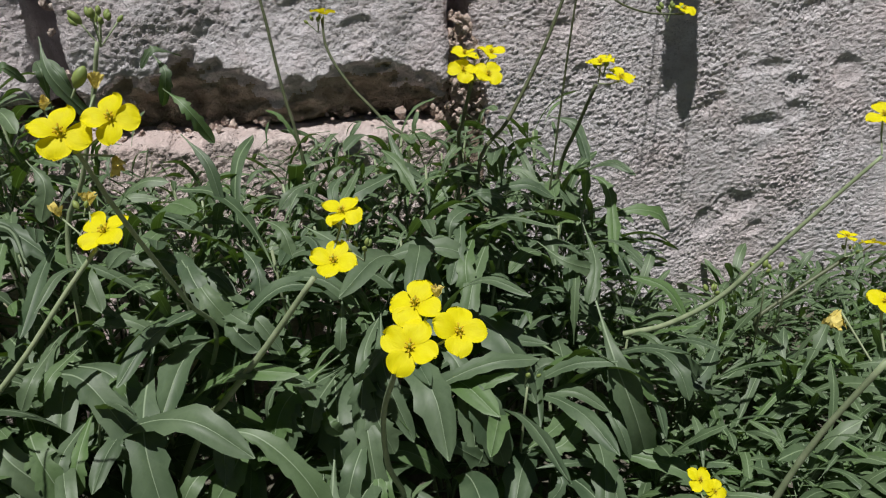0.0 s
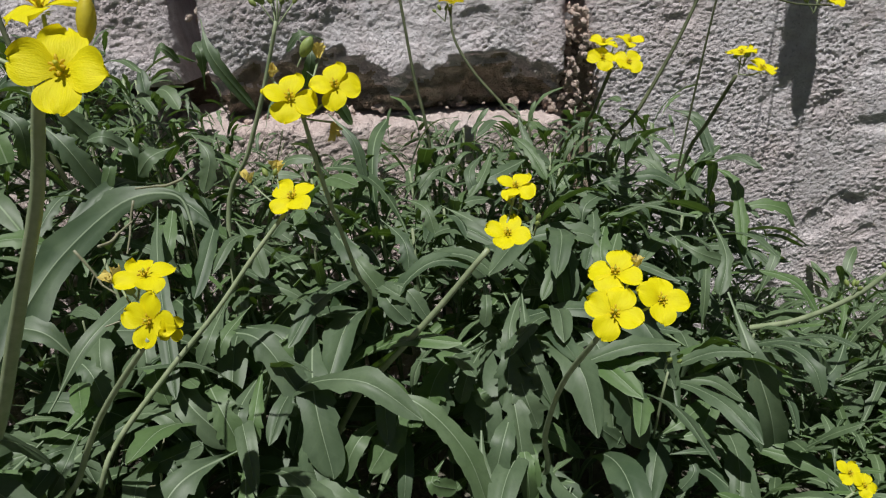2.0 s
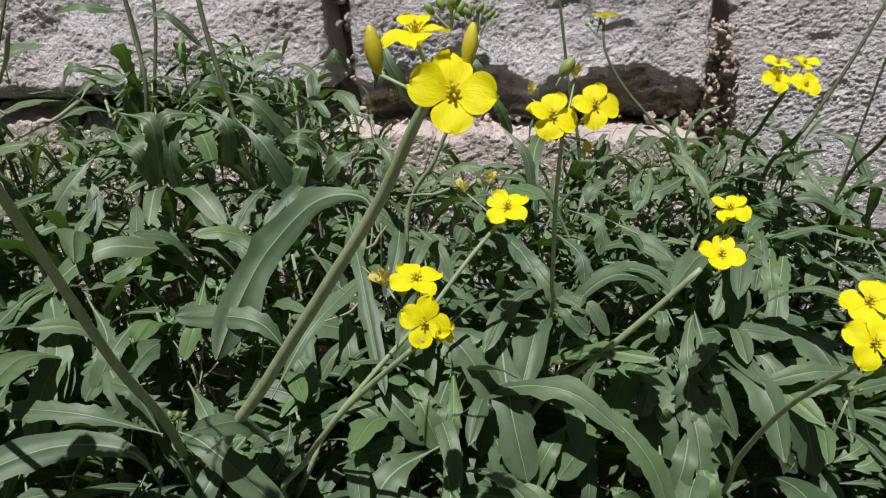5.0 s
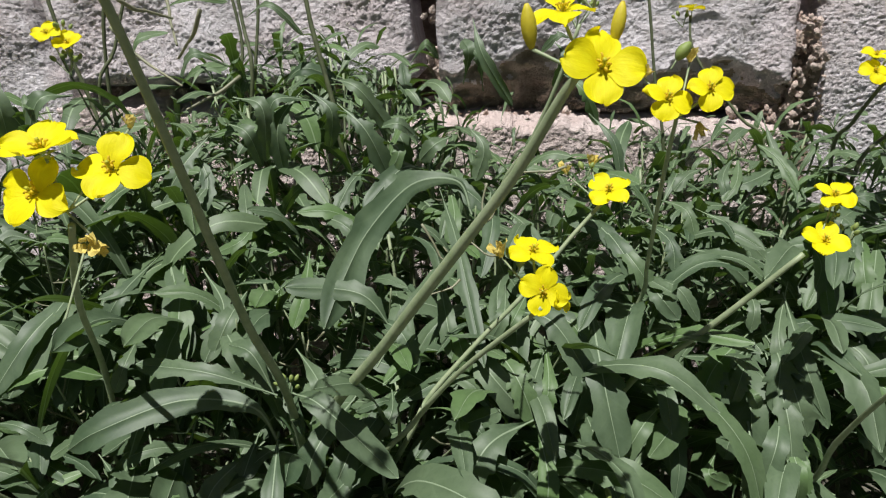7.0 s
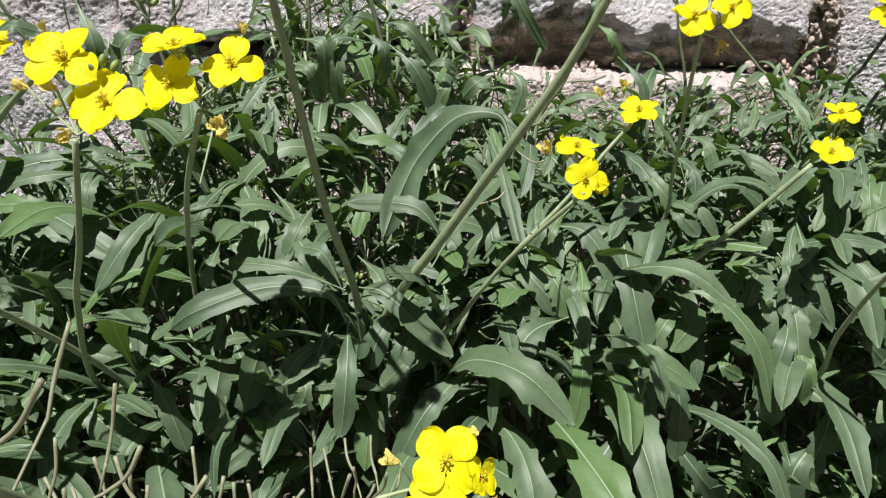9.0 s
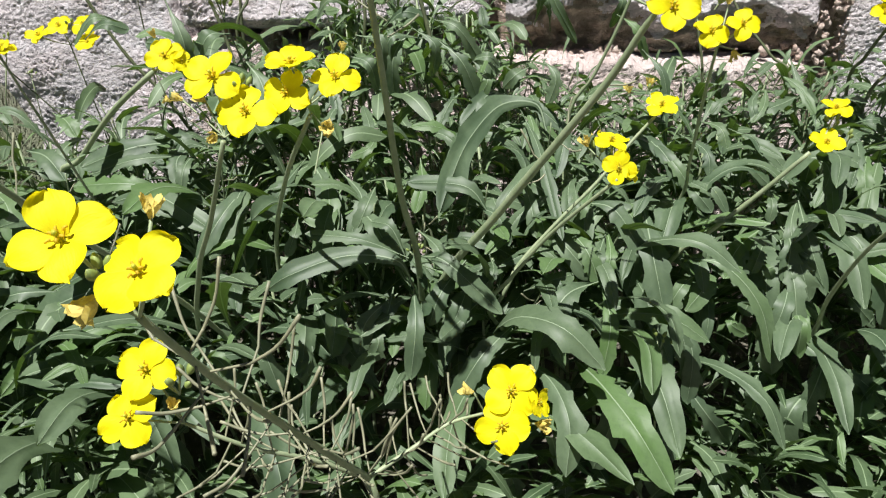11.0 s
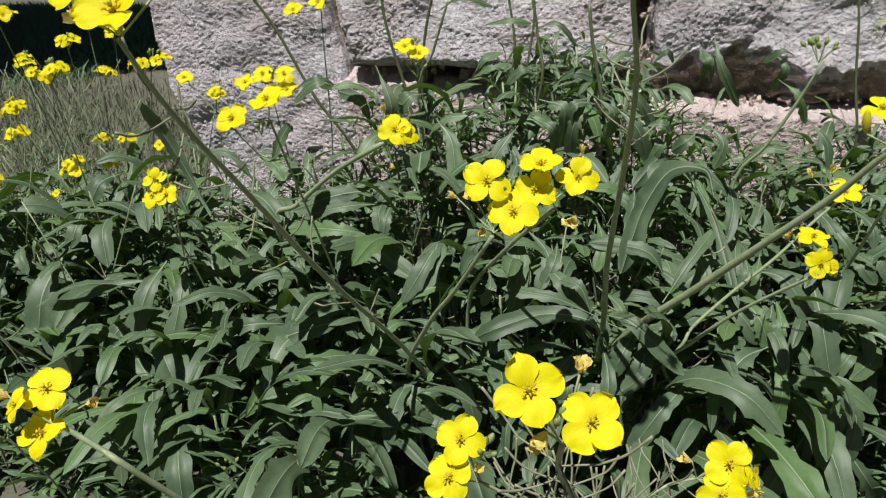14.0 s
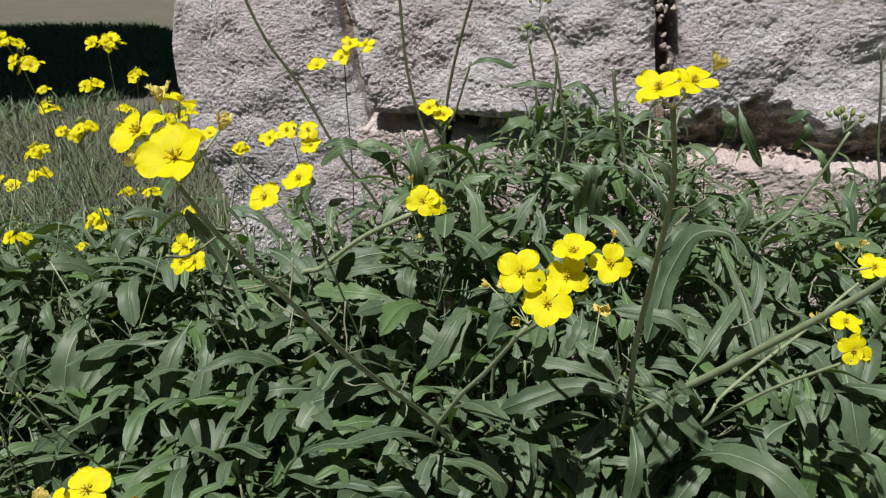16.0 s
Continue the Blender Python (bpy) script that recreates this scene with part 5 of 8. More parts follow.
leaf(PLANTS[5], [(-0.256, 0.395, 0.274), (-0.229, 0.367, 0.272), (-0.219, 0.357, 0.248)], 0.0146, up=(0.17, -0.68, 0.86))
leaf(PLANTS[5], [(-0.295, 0.342, 0.236), (-0.258, 0.315, 0.234), (-0.243, 0.313, 0.215)], 0.0150, up=(0.23, -0.61, 0.93))
leaf(PLANTS[5], [(-0.236, 0.356, 0.240), (-0.232, 0.322, 0.239), (-0.245, 0.319, 0.219)], 0.0107, up=(0.19, -0.63, 0.93))
leaf(PLANTS[5], [(-0.311, 0.469, 0.326), (-0.282, 0.446, 0.326), (-0.263, 0.438, 0.311)], 0.0156, up=(0.21, -0.70, 0.74))
leaf(PLANTS[5], [(-0.214, 0.316, 0.195), (-0.237, 0.282, 0.188), (-0.258, 0.271, 0.156)], 0.0194, up=(-0.08, -0.69, 0.94), lobes=2, depth=0.20)
leaf(PLANTS[5], [(-0.267, 0.407, 0.281), (-0.284, 0.393, 0.295), (-0.311, 0.407, 0.297)], 0.0151, up=(0.24, -0.67, 0.80), lobes=2, depth=0.22)
leaf(PLANTS[5], [(-0.265, 0.483, 0.327), (-0.268, 0.439, 0.320), (-0.272, 0.401, 0.289)], 0.0182, up=(0.20, -0.71, 0.76), lobes=2, depth=0.22)
leaf(PLANTS[5], [(-0.232, 0.349, 0.233), (-0.240, 0.328, 0.243), (-0.256, 0.330, 0.235)], 0.0077, up=(0.20, -0.63, 0.92), lobes=2, depth=0.22)
leaf(PLANTS[5], [(-0.302, 0.368, 0.260), (-0.279, 0.332, 0.256), (-0.277, 0.332, 0.237)], 0.0149, up=(0.25, -0.62, 0.89), lobes=2, depth=0.22)
leaf(PLANTS[5], [(-0.343, 0.406, 0.290), (-0.344, 0.365, 0.285), (-0.354, 0.351, 0.262)], 0.0170, up=(0.15, -0.71, 0.80), lobes=2, depth=0.20)
leaf(PLANTS[5], [(-0.318, 0.324, 0.223), (-0.317, 0.293, 0.219), (-0.324, 0.288, 0.197)], 0.0140, up=(0.13, -0.65, 0.93), lobes=2, depth=0.35)
leaf(PLANTS[5], [(-0.256, 0.296, 0.179), (-0.290, 0.279, 0.201), (-0.326, 0.283, 0.196)], 0.0118, up=(0.09, -0.64, 0.97), lobes=2, depth=0.30)
leaf(PLANTS[5], [(-0.241, 0.326, 0.213), (-0.256, 0.294, 0.211), (-0.275, 0.289, 0.192)], 0.0167, up=(0.03, -0.67, 0.95), lobes=2, depth=0.20)
leaf(PLANTS[5], [(-0.231, 0.353, 0.238), (-0.243, 0.319, 0.234), (-0.272, 0.297, 0.202)], 0.0144, up=(0.01, -0.70, 0.91), lobes=2, depth=0.22)
leaf(PLANTS[5], [(-0.352, 0.443, 0.312), (-0.356, 0.454, 0.334), (-0.369, 0.491, 0.346)], 0.0126, up=(0.13, -0.75, 0.71), lobes=2, depth=0.22)
leaf(PLANTS[5], [(-0.314, 0.320, 0.219), (-0.333, 0.281, 0.214), (-0.342, 0.276, 0.185)], 0.0198, up=(-0.03, -0.70, 0.91))
leaf(PLANTS[5], [(-0.257, 0.351, 0.237), (-0.275, 0.306, 0.227), (-0.285, 0.297, 0.201)], 0.0220, up=(-0.10, -0.72, 0.89), lobes=2, depth=0.22)
leaf(PLANTS[5], [(-0.237, 0.291, 0.077), (-0.218, 0.278, 0.072), (-0.209, 0.289, 0.015)], 0.0200, up=(-0.16, -0.63, 1.03))
leaf(PLANTS[5], [(-0.373, 0.502, 0.415), (-0.345, 0.485, 0.408), (-0.350, 0.496, 0.363)], 0.0167, up=(-0.11, -0.77, 0.76))
leaf(PLANTS[5], [(-0.303, 0.514, 0.408), (-0.334, 0.486, 0.414), (-0.345, 0.496, 0.383)], 0.0166, up=(-0.12, -0.77, 0.75))
leaf(PLANTS[5], [(-0.371, 0.503, 0.437), (-0.390, 0.480, 0.450), (-0.409, 0.491, 0.433)], 0.0142, up=(-0.06, -0.78, 0.72))
leaf(PLANTS[5], [(-0.295, 0.514, 0.427), (-0.270, 0.498, 0.419), (-0.247, 0.513, 0.382)], 0.0154, up=(-0.18, -0.77, 0.74))
leaf(PLANTS[5], [(-0.391, 0.503, 0.354), (-0.396, 0.459, 0.342), (-0.401, 0.447, 0.325)], 0.0146, up=(-0.06, -0.75, 0.83))
leaf(PLANTS[5], [(-0.360, 0.383, 0.276), (-0.336, 0.346, 0.273), (-0.320, 0.337, 0.247)], 0.0200, up=(-0.12, -0.70, 0.93), lobes=2, depth=0.20)
leaf(PLANTS[5], [(-0.252, 0.336, 0.227), (-0.258, 0.300, 0.219), (-0.270, 0.290, 0.193)], 0.0217, up=(-0.20, -0.65, 0.99), lobes=2, depth=0.22)
leaf(PLANTS[5], [(-0.305, 0.438, 0.306), (-0.298, 0.390, 0.296), (-0.303, 0.370, 0.274)], 0.0165, up=(-0.16, -0.72, 0.89), lobes=2, depth=0.22)
leaf(PLANTS[5], [(-0.341, 0.366, 0.263), (-0.321, 0.340, 0.263), (-0.307, 0.339, 0.247)], 0.0161, up=(0.03, -0.73, 0.83), lobes=2, depth=0.22)
leaf(PLANTS[5], [(-0.382, 0.501, 0.395), (-0.358, 0.482, 0.389), (-0.353, 0.496, 0.359)], 0.0153, up=(0.23, -0.72, 0.66), lobes=2, depth=0.22)
leaf(PLANTS[5], [(-0.317, 0.508, 0.420), (-0.293, 0.494, 0.404), (-0.298, 0.503, 0.373)], 0.0139, up=(0.15, -0.75, 0.64))
leaf(PLANTS[5], [(-0.270, 0.519, 0.382), (-0.242, 0.500, 0.392), (-0.230, 0.516, 0.380)], 0.0136, up=(0.08, -0.77, 0.66), lobes=2, depth=0.22)
leaf(PLANTS[5], [(-0.353, 0.469, 0.327), (-0.350, 0.425, 0.321), (-0.370, 0.421, 0.311)], 0.0122, up=(0.24, -0.68, 0.76))
stem(PLANTS[5], [(-0.300, 0.400, 0.000), (-0.291, 0.368, 0.119), (-0.279, 0.329, 0.220), (-0.226, 0.278, 0.309), (-0.185, 0.239, 0.375), (-0.161, 0.217, 0.414), (-0.145, 0.199, 0.447), (-0.138, 0.193, 0.457)], 0.0050, 0.0018)
stem(PLANTS[5], [(-0.300, 0.400, 0.000), (-0.265, 0.371, 0.116), (-0.223, 0.336, 0.213), (-0.211, 0.342, 0.237), (-0.177, 0.351, 0.275), (-0.147, 0.357, 0.306), (-0.121, 0.365, 0.337), (-0.101, 0.370, 0.359)], 0.0024, 0.0015)
stem(PLANTS[5], [(-0.300, 0.400, 0.000), (-0.298, 0.364, 0.133), (-0.295, 0.320, 0.250), (-0.299, 0.277, 0.323), (-0.297, 0.221, 0.420), (-0.297, 0.180, 0.491), (-0.306, 0.148, 0.545)], 0.0039, 0.0017)
flower(PLANTS[5], (-0.096, 0.372, 0.367), size=0.0274, face=(0.00, -0.45, 0.90), hub=(-0.103, 0.370, 0.361))
withered(PLANTS[5], (-0.105, 0.386, 0.379), size=0.0120, aim=(0.00, 0.10, 1.00), hub=(-0.103, 0.370, 0.361))
withered(PLANTS[5], (-0.121, 0.385, 0.375), size=0.0110, aim=(-0.20, 0.00, 1.00), hub=(-0.103, 0.370, 0.361))
buds(PLANTS[5], (-0.108, 0.383, 0.376), 2, 0.0040, 0.0060, seed=4)
flower(PLANTS[5], (-0.134, 0.193, 0.455), size=0.0266, face=(0.00, -0.85, 0.53), hub=(-0.138, 0.193, 0.455))
flower(PLANTS[5], (-0.145, 0.215, 0.473), size=0.0222, face=(-0.10, -0.25, 0.95), hub=(-0.138, 0.193, 0.455))
opening_bud(PLANTS[5], (-0.157, 0.200, 0.461), 0.0150, (-0.15, 0.00, 1.00), (-0.138, 0.193, 0.452))
opening_bud(PLANTS[5], (-0.129, 0.202, 0.462), 0.0140, (0.20, 0.00, 1.00), (-0.138, 0.193, 0.452))
buds(PLANTS[5], (-0.133, 0.225, 0.476), 5, 0.0060, 0.0060, seed=10)
flower(PLANTS[5], (-0.314, 0.150, 0.554), size=0.0268, face=(-0.15, -0.35, 0.90), hub=(-0.306, 0.147, 0.544))
flower(PLANTS[5], (-0.296, 0.157, 0.557), size=0.0245, face=(0.20, -0.35, 0.90), hub=(-0.306, 0.147, 0.544))
withered(PLANTS[5], (-0.284, 0.171, 0.561), size=0.0140, aim=(0.40, 0.00, 1.00), hub=(-0.306, 0.147, 0.544))
pods_along(PLANTS[5], [(-0.297, 0.320, 0.252), (-0.295, 0.240, 0.412), (-0.292, 0.225, 0.477), (-0.297, 0.220, 0.522)], 10, 0.45, 0.97, 0.036, 44)
pods_along(PLANTS[5], [(-0.247, 0.384, 0.247), (-0.191, 0.341, 0.332), (-0.159, 0.299, 0.389), (-0.133, 0.255, 0.444)], 6, 0.20, 0.80, 0.030, 46)
buds(PLANTS[5], (-0.297, 0.328, 0.252), 6, 0.0070, 0.0050, seed=54)

# plant at x = -0.16
leaf(PLANTS[6], [(-0.183, 0.478, 0.322), (-0.194, 0.488, 0.347), (-0.229, 0.482, 0.347), (-0.257, 0.431, 0.326), (-0.271, 0.389, 0.301), (-0.280, 0.363, 0.277)], 0.0301, up=(0.03, -0.75, 0.79), lobes=2, depth=0.22)
leaf(PLANTS[6], [(-0.142, 0.342, 0.222), (-0.173, 0.310, 0.223), (-0.195, 0.290, 0.185)], 0.0262, up=(-0.11, -0.69, 0.93), lobes=2, depth=0.25)
leaf(PLANTS[6], [(-0.140, 0.342, 0.220), (-0.136, 0.301, 0.204), (-0.142, 0.289, 0.160)], 0.0155, up=(-0.17, -0.67, 0.96), lobes=2, depth=0.22)
leaf(PLANTS[6], [(-0.097, 0.424, 0.276), (-0.097, 0.358, 0.249), (-0.088, 0.329, 0.202)], 0.0262, up=(-0.22, -0.72, 0.86), lobes=3, depth=0.25)
leaf(PLANTS[6], [(-0.151, 0.417, 0.270), (-0.118, 0.391, 0.270), (-0.102, 0.373, 0.240)], 0.0159, up=(-0.19, -0.74, 0.82), lobes=2, depth=0.22)
leaf(PLANTS[6], [(-0.173, 0.394, 0.258), (-0.153, 0.351, 0.248), (-0.140, 0.341, 0.217)], 0.0188, up=(-0.14, -0.73, 0.87))
leaf(PLANTS[6], [(-0.131, 0.399, 0.254), (-0.132, 0.351, 0.243), (-0.137, 0.343, 0.221)], 0.0131, up=(-0.17, -0.72, 0.88), lobes=2, depth=0.22)
leaf(PLANTS[6], [(-0.208, 0.433, 0.292), (-0.200, 0.384, 0.277), (-0.195, 0.367, 0.252)], 0.0151, up=(-0.06, -0.75, 0.82), lobes=2, depth=0.22)
leaf(PLANTS[6], [(-0.087, 0.345, 0.189), (-0.074, 0.319, 0.186), (-0.062, 0.314, 0.137)], 0.0168, up=(-0.26, -0.66, 0.96))
leaf(PLANTS[6], [(-0.155, 0.400, 0.274), (-0.127, 0.376, 0.275), (-0.101, 0.357, 0.236)], 0.0202, up=(-0.07, -0.72, 0.88), lobes=3, depth=0.20)
leaf(PLANTS[6], [(-0.208, 0.486, 0.340), (-0.192, 0.413, 0.318), (-0.174, 0.342, 0.260)], 0.0130, up=(0.17, -0.71, 0.79), lobes=2, depth=0.22)
leaf(PLANTS[6], [(-0.239, 0.523, 0.348), (-0.197, 0.495, 0.344), (-0.165, 0.478, 0.322)], 0.0172, up=(0.14, -0.74, 0.72))
leaf(PLANTS[6], [(-0.100, 0.317, 0.151), (-0.130, 0.282, 0.125), (-0.144, 0.287, 0.066)], 0.0249, up=(-0.26, -0.64, 0.98), lobes=3, depth=0.20)
leaf(PLANTS[6], [(-0.075, 0.315, 0.119), (-0.086, 0.296, 0.080), (-0.085, 0.298, 0.026)], 0.0304, up=(-0.29, -0.62, 1.00), lobes=2, depth=0.20)
leaf(PLANTS[6], [(-0.084, 0.341, 0.190), (-0.065, 0.315, 0.173), (-0.065, 0.308, 0.122)], 0.0171, up=(-0.32, -0.67, 0.92))
leaf(PLANTS[6], [(-0.225, 0.526, 0.350), (-0.241, 0.503, 0.354), (-0.268, 0.470, 0.329)], 0.0201, up=(0.14, -0.75, 0.70), lobes=2, depth=0.22)
leaf(PLANTS[6], [(-0.195, 0.401, 0.267), (-0.191, 0.366, 0.268), (-0.184, 0.358, 0.248)], 0.0161, up=(0.12, -0.69, 0.87))
leaf(PLANTS[6], [(-0.200, 0.533, 0.376), (-0.213, 0.508, 0.373), (-0.227, 0.515, 0.358)], 0.0174, up=(0.11, -0.76, 0.67), lobes=2, depth=0.22)
leaf(PLANTS[6], [(-0.205, 0.527, 0.344), (-0.196, 0.464, 0.326), (-0.200, 0.448, 0.308)], 0.0136, up=(0.10, -0.75, 0.75), lobes=2, depth=0.22)
leaf(PLANTS[6], [(-0.156, 0.494, 0.322), (-0.139, 0.455, 0.316), (-0.130, 0.438, 0.294)], 0.0135, up=(0.02, -0.76, 0.77), lobes=2, depth=0.20)
leaf(PLANTS[6], [(-0.158, 0.428, 0.281), (-0.160, 0.388, 0.278), (-0.169, 0.382, 0.260)], 0.0122, up=(0.06, -0.72, 0.85), lobes=2, depth=0.22)
leaf(PLANTS[6], [(-0.194, 0.348, 0.228), (-0.178, 0.322, 0.228), (-0.171, 0.322, 0.211)], 0.0096, up=(0.11, -0.64, 0.96), lobes=2, depth=0.30)
leaf(PLANTS[6], [(-0.253, 0.523, 0.374), (-0.242, 0.503, 0.368), (-0.254, 0.506, 0.345)], 0.0141, up=(-0.02, -0.79, 0.66), lobes=2, depth=0.22)
leaf(PLANTS[6], [(-0.140, 0.429, 0.279), (-0.151, 0.391, 0.276), (-0.159, 0.386, 0.262)], 0.0122, up=(-0.14, -0.75, 0.81), lobes=2, depth=0.22)
leaf(PLANTS[6], [(-0.114, 0.387, 0.241), (-0.113, 0.356, 0.242), (-0.110, 0.360, 0.229)], 0.0117, up=(-0.20, -0.72, 0.88), lobes=2, depth=0.30)
leaf(PLANTS[6], [(-0.135, 0.335, 0.193), (-0.150, 0.309, 0.198), (-0.157, 0.312, 0.186)], 0.0110, up=(-0.14, -0.68, 0.96))
leaf(PLANTS[6], [(-0.206, 0.338, 0.214), (-0.184, 0.326, 0.230), (-0.164, 0.343, 0.228)], 0.0167, up=(-0.09, -0.71, 0.91), lobes=2, depth=0.20)
leaf(PLANTS[6], [(-0.188, 0.391, 0.259), (-0.171, 0.353, 0.251), (-0.146, 0.344, 0.223)], 0.0225, up=(-0.21, -0.73, 0.85), lobes=2, depth=0.22)
leaf(PLANTS[6], [(-0.131, 0.391, 0.249), (-0.142, 0.350, 0.242), (-0.141, 0.344, 0.220)], 0.0146, up=(-0.24, -0.72, 0.85), lobes=2, depth=0.22)
leaf(PLANTS[6], [(-0.144, 0.416, 0.269), (-0.114, 0.389, 0.269), (-0.099, 0.379, 0.242)], 0.0190, up=(-0.27, -0.73, 0.81), lobes=2, depth=0.22)
leaf(PLANTS[6], [(-0.072, 0.322, 0.143), (-0.049, 0.305, 0.115), (-0.019, 0.324, 0.069)], 0.0204, up=(-0.33, -0.63, 0.96))
leaf(PLANTS[6], [(-0.180, 0.304, 0.065), (-0.167, 0.291, 0.041), (-0.171, 0.280, 0.011)], 0.0232, up=(-0.21, -0.61, 1.04))
leaf(PLANTS[6], [(-0.168, 0.510, 0.332), (-0.167, 0.456, 0.320), (-0.176, 0.422, 0.290)], 0.0160, up=(-0.28, -0.72, 0.84), lobes=2, depth=0.22)
leaf(PLANTS[6], [(-0.157, 0.382, 0.247), (-0.150, 0.353, 0.246), (-0.142, 0.348, 0.224)], 0.0193, up=(-0.31, -0.66, 0.93))
leaf(PLANTS[6], [(-0.187, 0.534, 0.384), (-0.173, 0.518, 0.368), (-0.180, 0.513, 0.341)], 0.0149, up=(-0.01, -0.78, 0.69))
stem(PLANTS[6], [(-0.160, 0.440, 0.000), (-0.116, 0.436, 0.138), (-0.061, 0.430, 0.261), (-0.065, 0.389, 0.313), (-0.074, 0.335, 0.380), (-0.078, 0.301, 0.424)], 0.0025, 0.0012)
stem(PLANTS[6], [(-0.160, 0.440, 0.000), (-0.119, 0.415, 0.122), (-0.070, 0.385, 0.227), (-0.053, 0.376, 0.248), (-0.019, 0.359, 0.291), (0.013, 0.343, 0.335)], 0.0033, 0.0020)
stem(PLANTS[6], [(-0.160, 0.440, 0.000), (-0.194, 0.387, 0.110), (-0.236, 0.323, 0.201), (-0.218, 0.305, 0.241), (-0.188, 0.280, 0.291), (-0.147, 0.249, 0.343)], 0.0026, 0.0015)
stem(PLANTS[6], [(-0.160, 0.440, 0.000), (-0.161, 0.466, 0.165), (-0.162, 0.499, 0.321), (-0.138, 0.489, 0.374), (-0.119, 0.480, 0.420), (-0.104, 0.473, 0.464)], 0.0027, 0.0016)
flower(PLANTS[6], (-0.083, 0.303, 0.431), size=0.0239, face=(0.00, -0.72, 0.70), hub=(-0.078, 0.300, 0.422))
flower(PLANTS[6], (-0.062, 0.305, 0.435), size=0.0223, face=(0.00, -0.72, 0.70), hub=(-0.078, 0.300, 0.422))
withered(PLANTS[6], (-0.069, 0.319, 0.447), size=0.0110, aim=(0.00, 0.10, 1.00), hub=(-0.078, 0.300, 0.422))
buds(PLANTS[6], (-0.079, 0.316, 0.446), 1, 0.0040, 0.0100, seed=3)
withered(PLANTS[6], (-0.065, 0.309, 0.418), size=0.0110, aim=(0.10, -0.30, -0.60), hub=(-0.078, 0.300, 0.422))
withered(PLANTS[6], (-0.092, 0.317, 0.440), size=0.0080, aim=(0.20, -0.20, 0.60), hub=(-0.078, 0.300, 0.422))
flower(PLANTS[6], (0.033, 0.358, 0.366), size=0.0228, face=(0.00, -0.45, 0.90), hub=(0.020, 0.344, 0.337))
flower(PLANTS[6], (0.025, 0.345, 0.342), size=0.0252, face=(0.00, -0.45, 0.90), hub=(0.020, 0.344, 0.337))
buds(PLANTS[6], (0.042, 0.352, 0.341), 5, 0.0070, 0.0060, seed=5)
buds(PLANTS[6], (0.034, 0.361, 0.351), 3, 0.0060, 0.0060, seed=6)
flower(PLANTS[6], (-0.150, 0.268, 0.364), size=0.0239, face=(0.00, -0.45, 0.90), hub=(-0.147, 0.250, 0.344))
flower(PLANTS[6], (-0.146, 0.252, 0.350), size=0.0221, face=(-0.25, -0.85, 0.35), hub=(-0.147, 0.250, 0.344))
flower(PLANTS[6], (-0.138, 0.250, 0.346), size=0.0113, face=(0.50, -0.60, 0.40), hub=(-0.147, 0.250, 0.344))
withered(PLANTS[6], (-0.165, 0.277, 0.358), size=0.0130, aim=(-0.30, -0.20, 1.00), hub=(-0.147, 0.250, 0.344))
buds(PLANTS[6], (-0.157, 0.273, 0.354), 3, 0.0060, 0.0070, seed=9)
buds(PLANTS[6], (-0.105, 0.483, 0.468), 11, 0.0150, 0.0080, seed=13)

# plant at x = -0.02
leaf(PLANTS[7], [(-0.067, 0.372, 0.231), (-0.035, 0.357, 0.232), (-0.006, 0.340, 0.202), (0.009, 0.329, 0.150)], 0.0172, up=(-0.35, -0.66, 0.91), lobes=3, depth=0.25)
leaf(PLANTS[7], [(0.027, 0.424, 0.235), (-0.010, 0.383, 0.237), (-0.020, 0.367, 0.207)], 0.0159, up=(-0.33, -0.70, 0.85))
leaf(PLANTS[7], [(0.033, 0.418, 0.231), (0.033, 0.372, 0.207), (0.036, 0.351, 0.153)], 0.0196, up=(-0.38, -0.66, 0.88))
leaf(PLANTS[7], [(0.010, 0.379, 0.198), (0.004, 0.337, 0.173), (0.012, 0.335, 0.136)], 0.0226, up=(-0.35, -0.63, 0.95))
leaf(PLANTS[7], [(-0.042, 0.384, 0.219), (-0.050, 0.349, 0.217), (-0.067, 0.339, 0.196)], 0.0231, up=(-0.04, -0.66, 0.98), lobes=2, depth=0.20)
leaf(PLANTS[7], [(0.044, 0.425, 0.232), (0.040, 0.380, 0.219), (0.049, 0.373, 0.190)], 0.0198, up=(-0.19, -0.68, 0.95))
leaf(PLANTS[7], [(-0.086, 0.500, 0.314), (-0.065, 0.444, 0.298), (-0.048, 0.432, 0.274)], 0.0170, up=(-0.02, -0.75, 0.81))
leaf(PLANTS[7], [(-0.081, 0.564, 0.388), (-0.062, 0.544, 0.367), (-0.055, 0.536, 0.334)], 0.0108, up=(-0.04, -0.78, 0.69), lobes=2, depth=0.22)
leaf(PLANTS[7], [(0.021, 0.420, 0.235), (0.003, 0.382, 0.233), (-0.004, 0.376, 0.215)], 0.0146, up=(-0.13, -0.69, 0.94))
leaf(PLANTS[7], [(-0.019, 0.438, 0.259), (-0.037, 0.424, 0.277), (-0.056, 0.445, 0.283)], 0.0145, up=(-0.07, -0.73, 0.85))
leaf(PLANTS[7], [(-0.027, 0.529, 0.320), (-0.010, 0.498, 0.318), (-0.004, 0.486, 0.298)], 0.0137, up=(-0.11, -0.77, 0.77))
leaf(PLANTS[7], [(-0.046, 0.507, 0.310), (-0.030, 0.466, 0.303), (-0.028, 0.450, 0.282)], 0.0138, up=(-0.08, -0.76, 0.80))
leaf(PLANTS[7], [(-0.049, 0.453, 0.278), (-0.032, 0.428, 0.279), (-0.017, 0.419, 0.256)], 0.0118, up=(-0.14, -0.74, 0.84), lobes=2, depth=0.22)
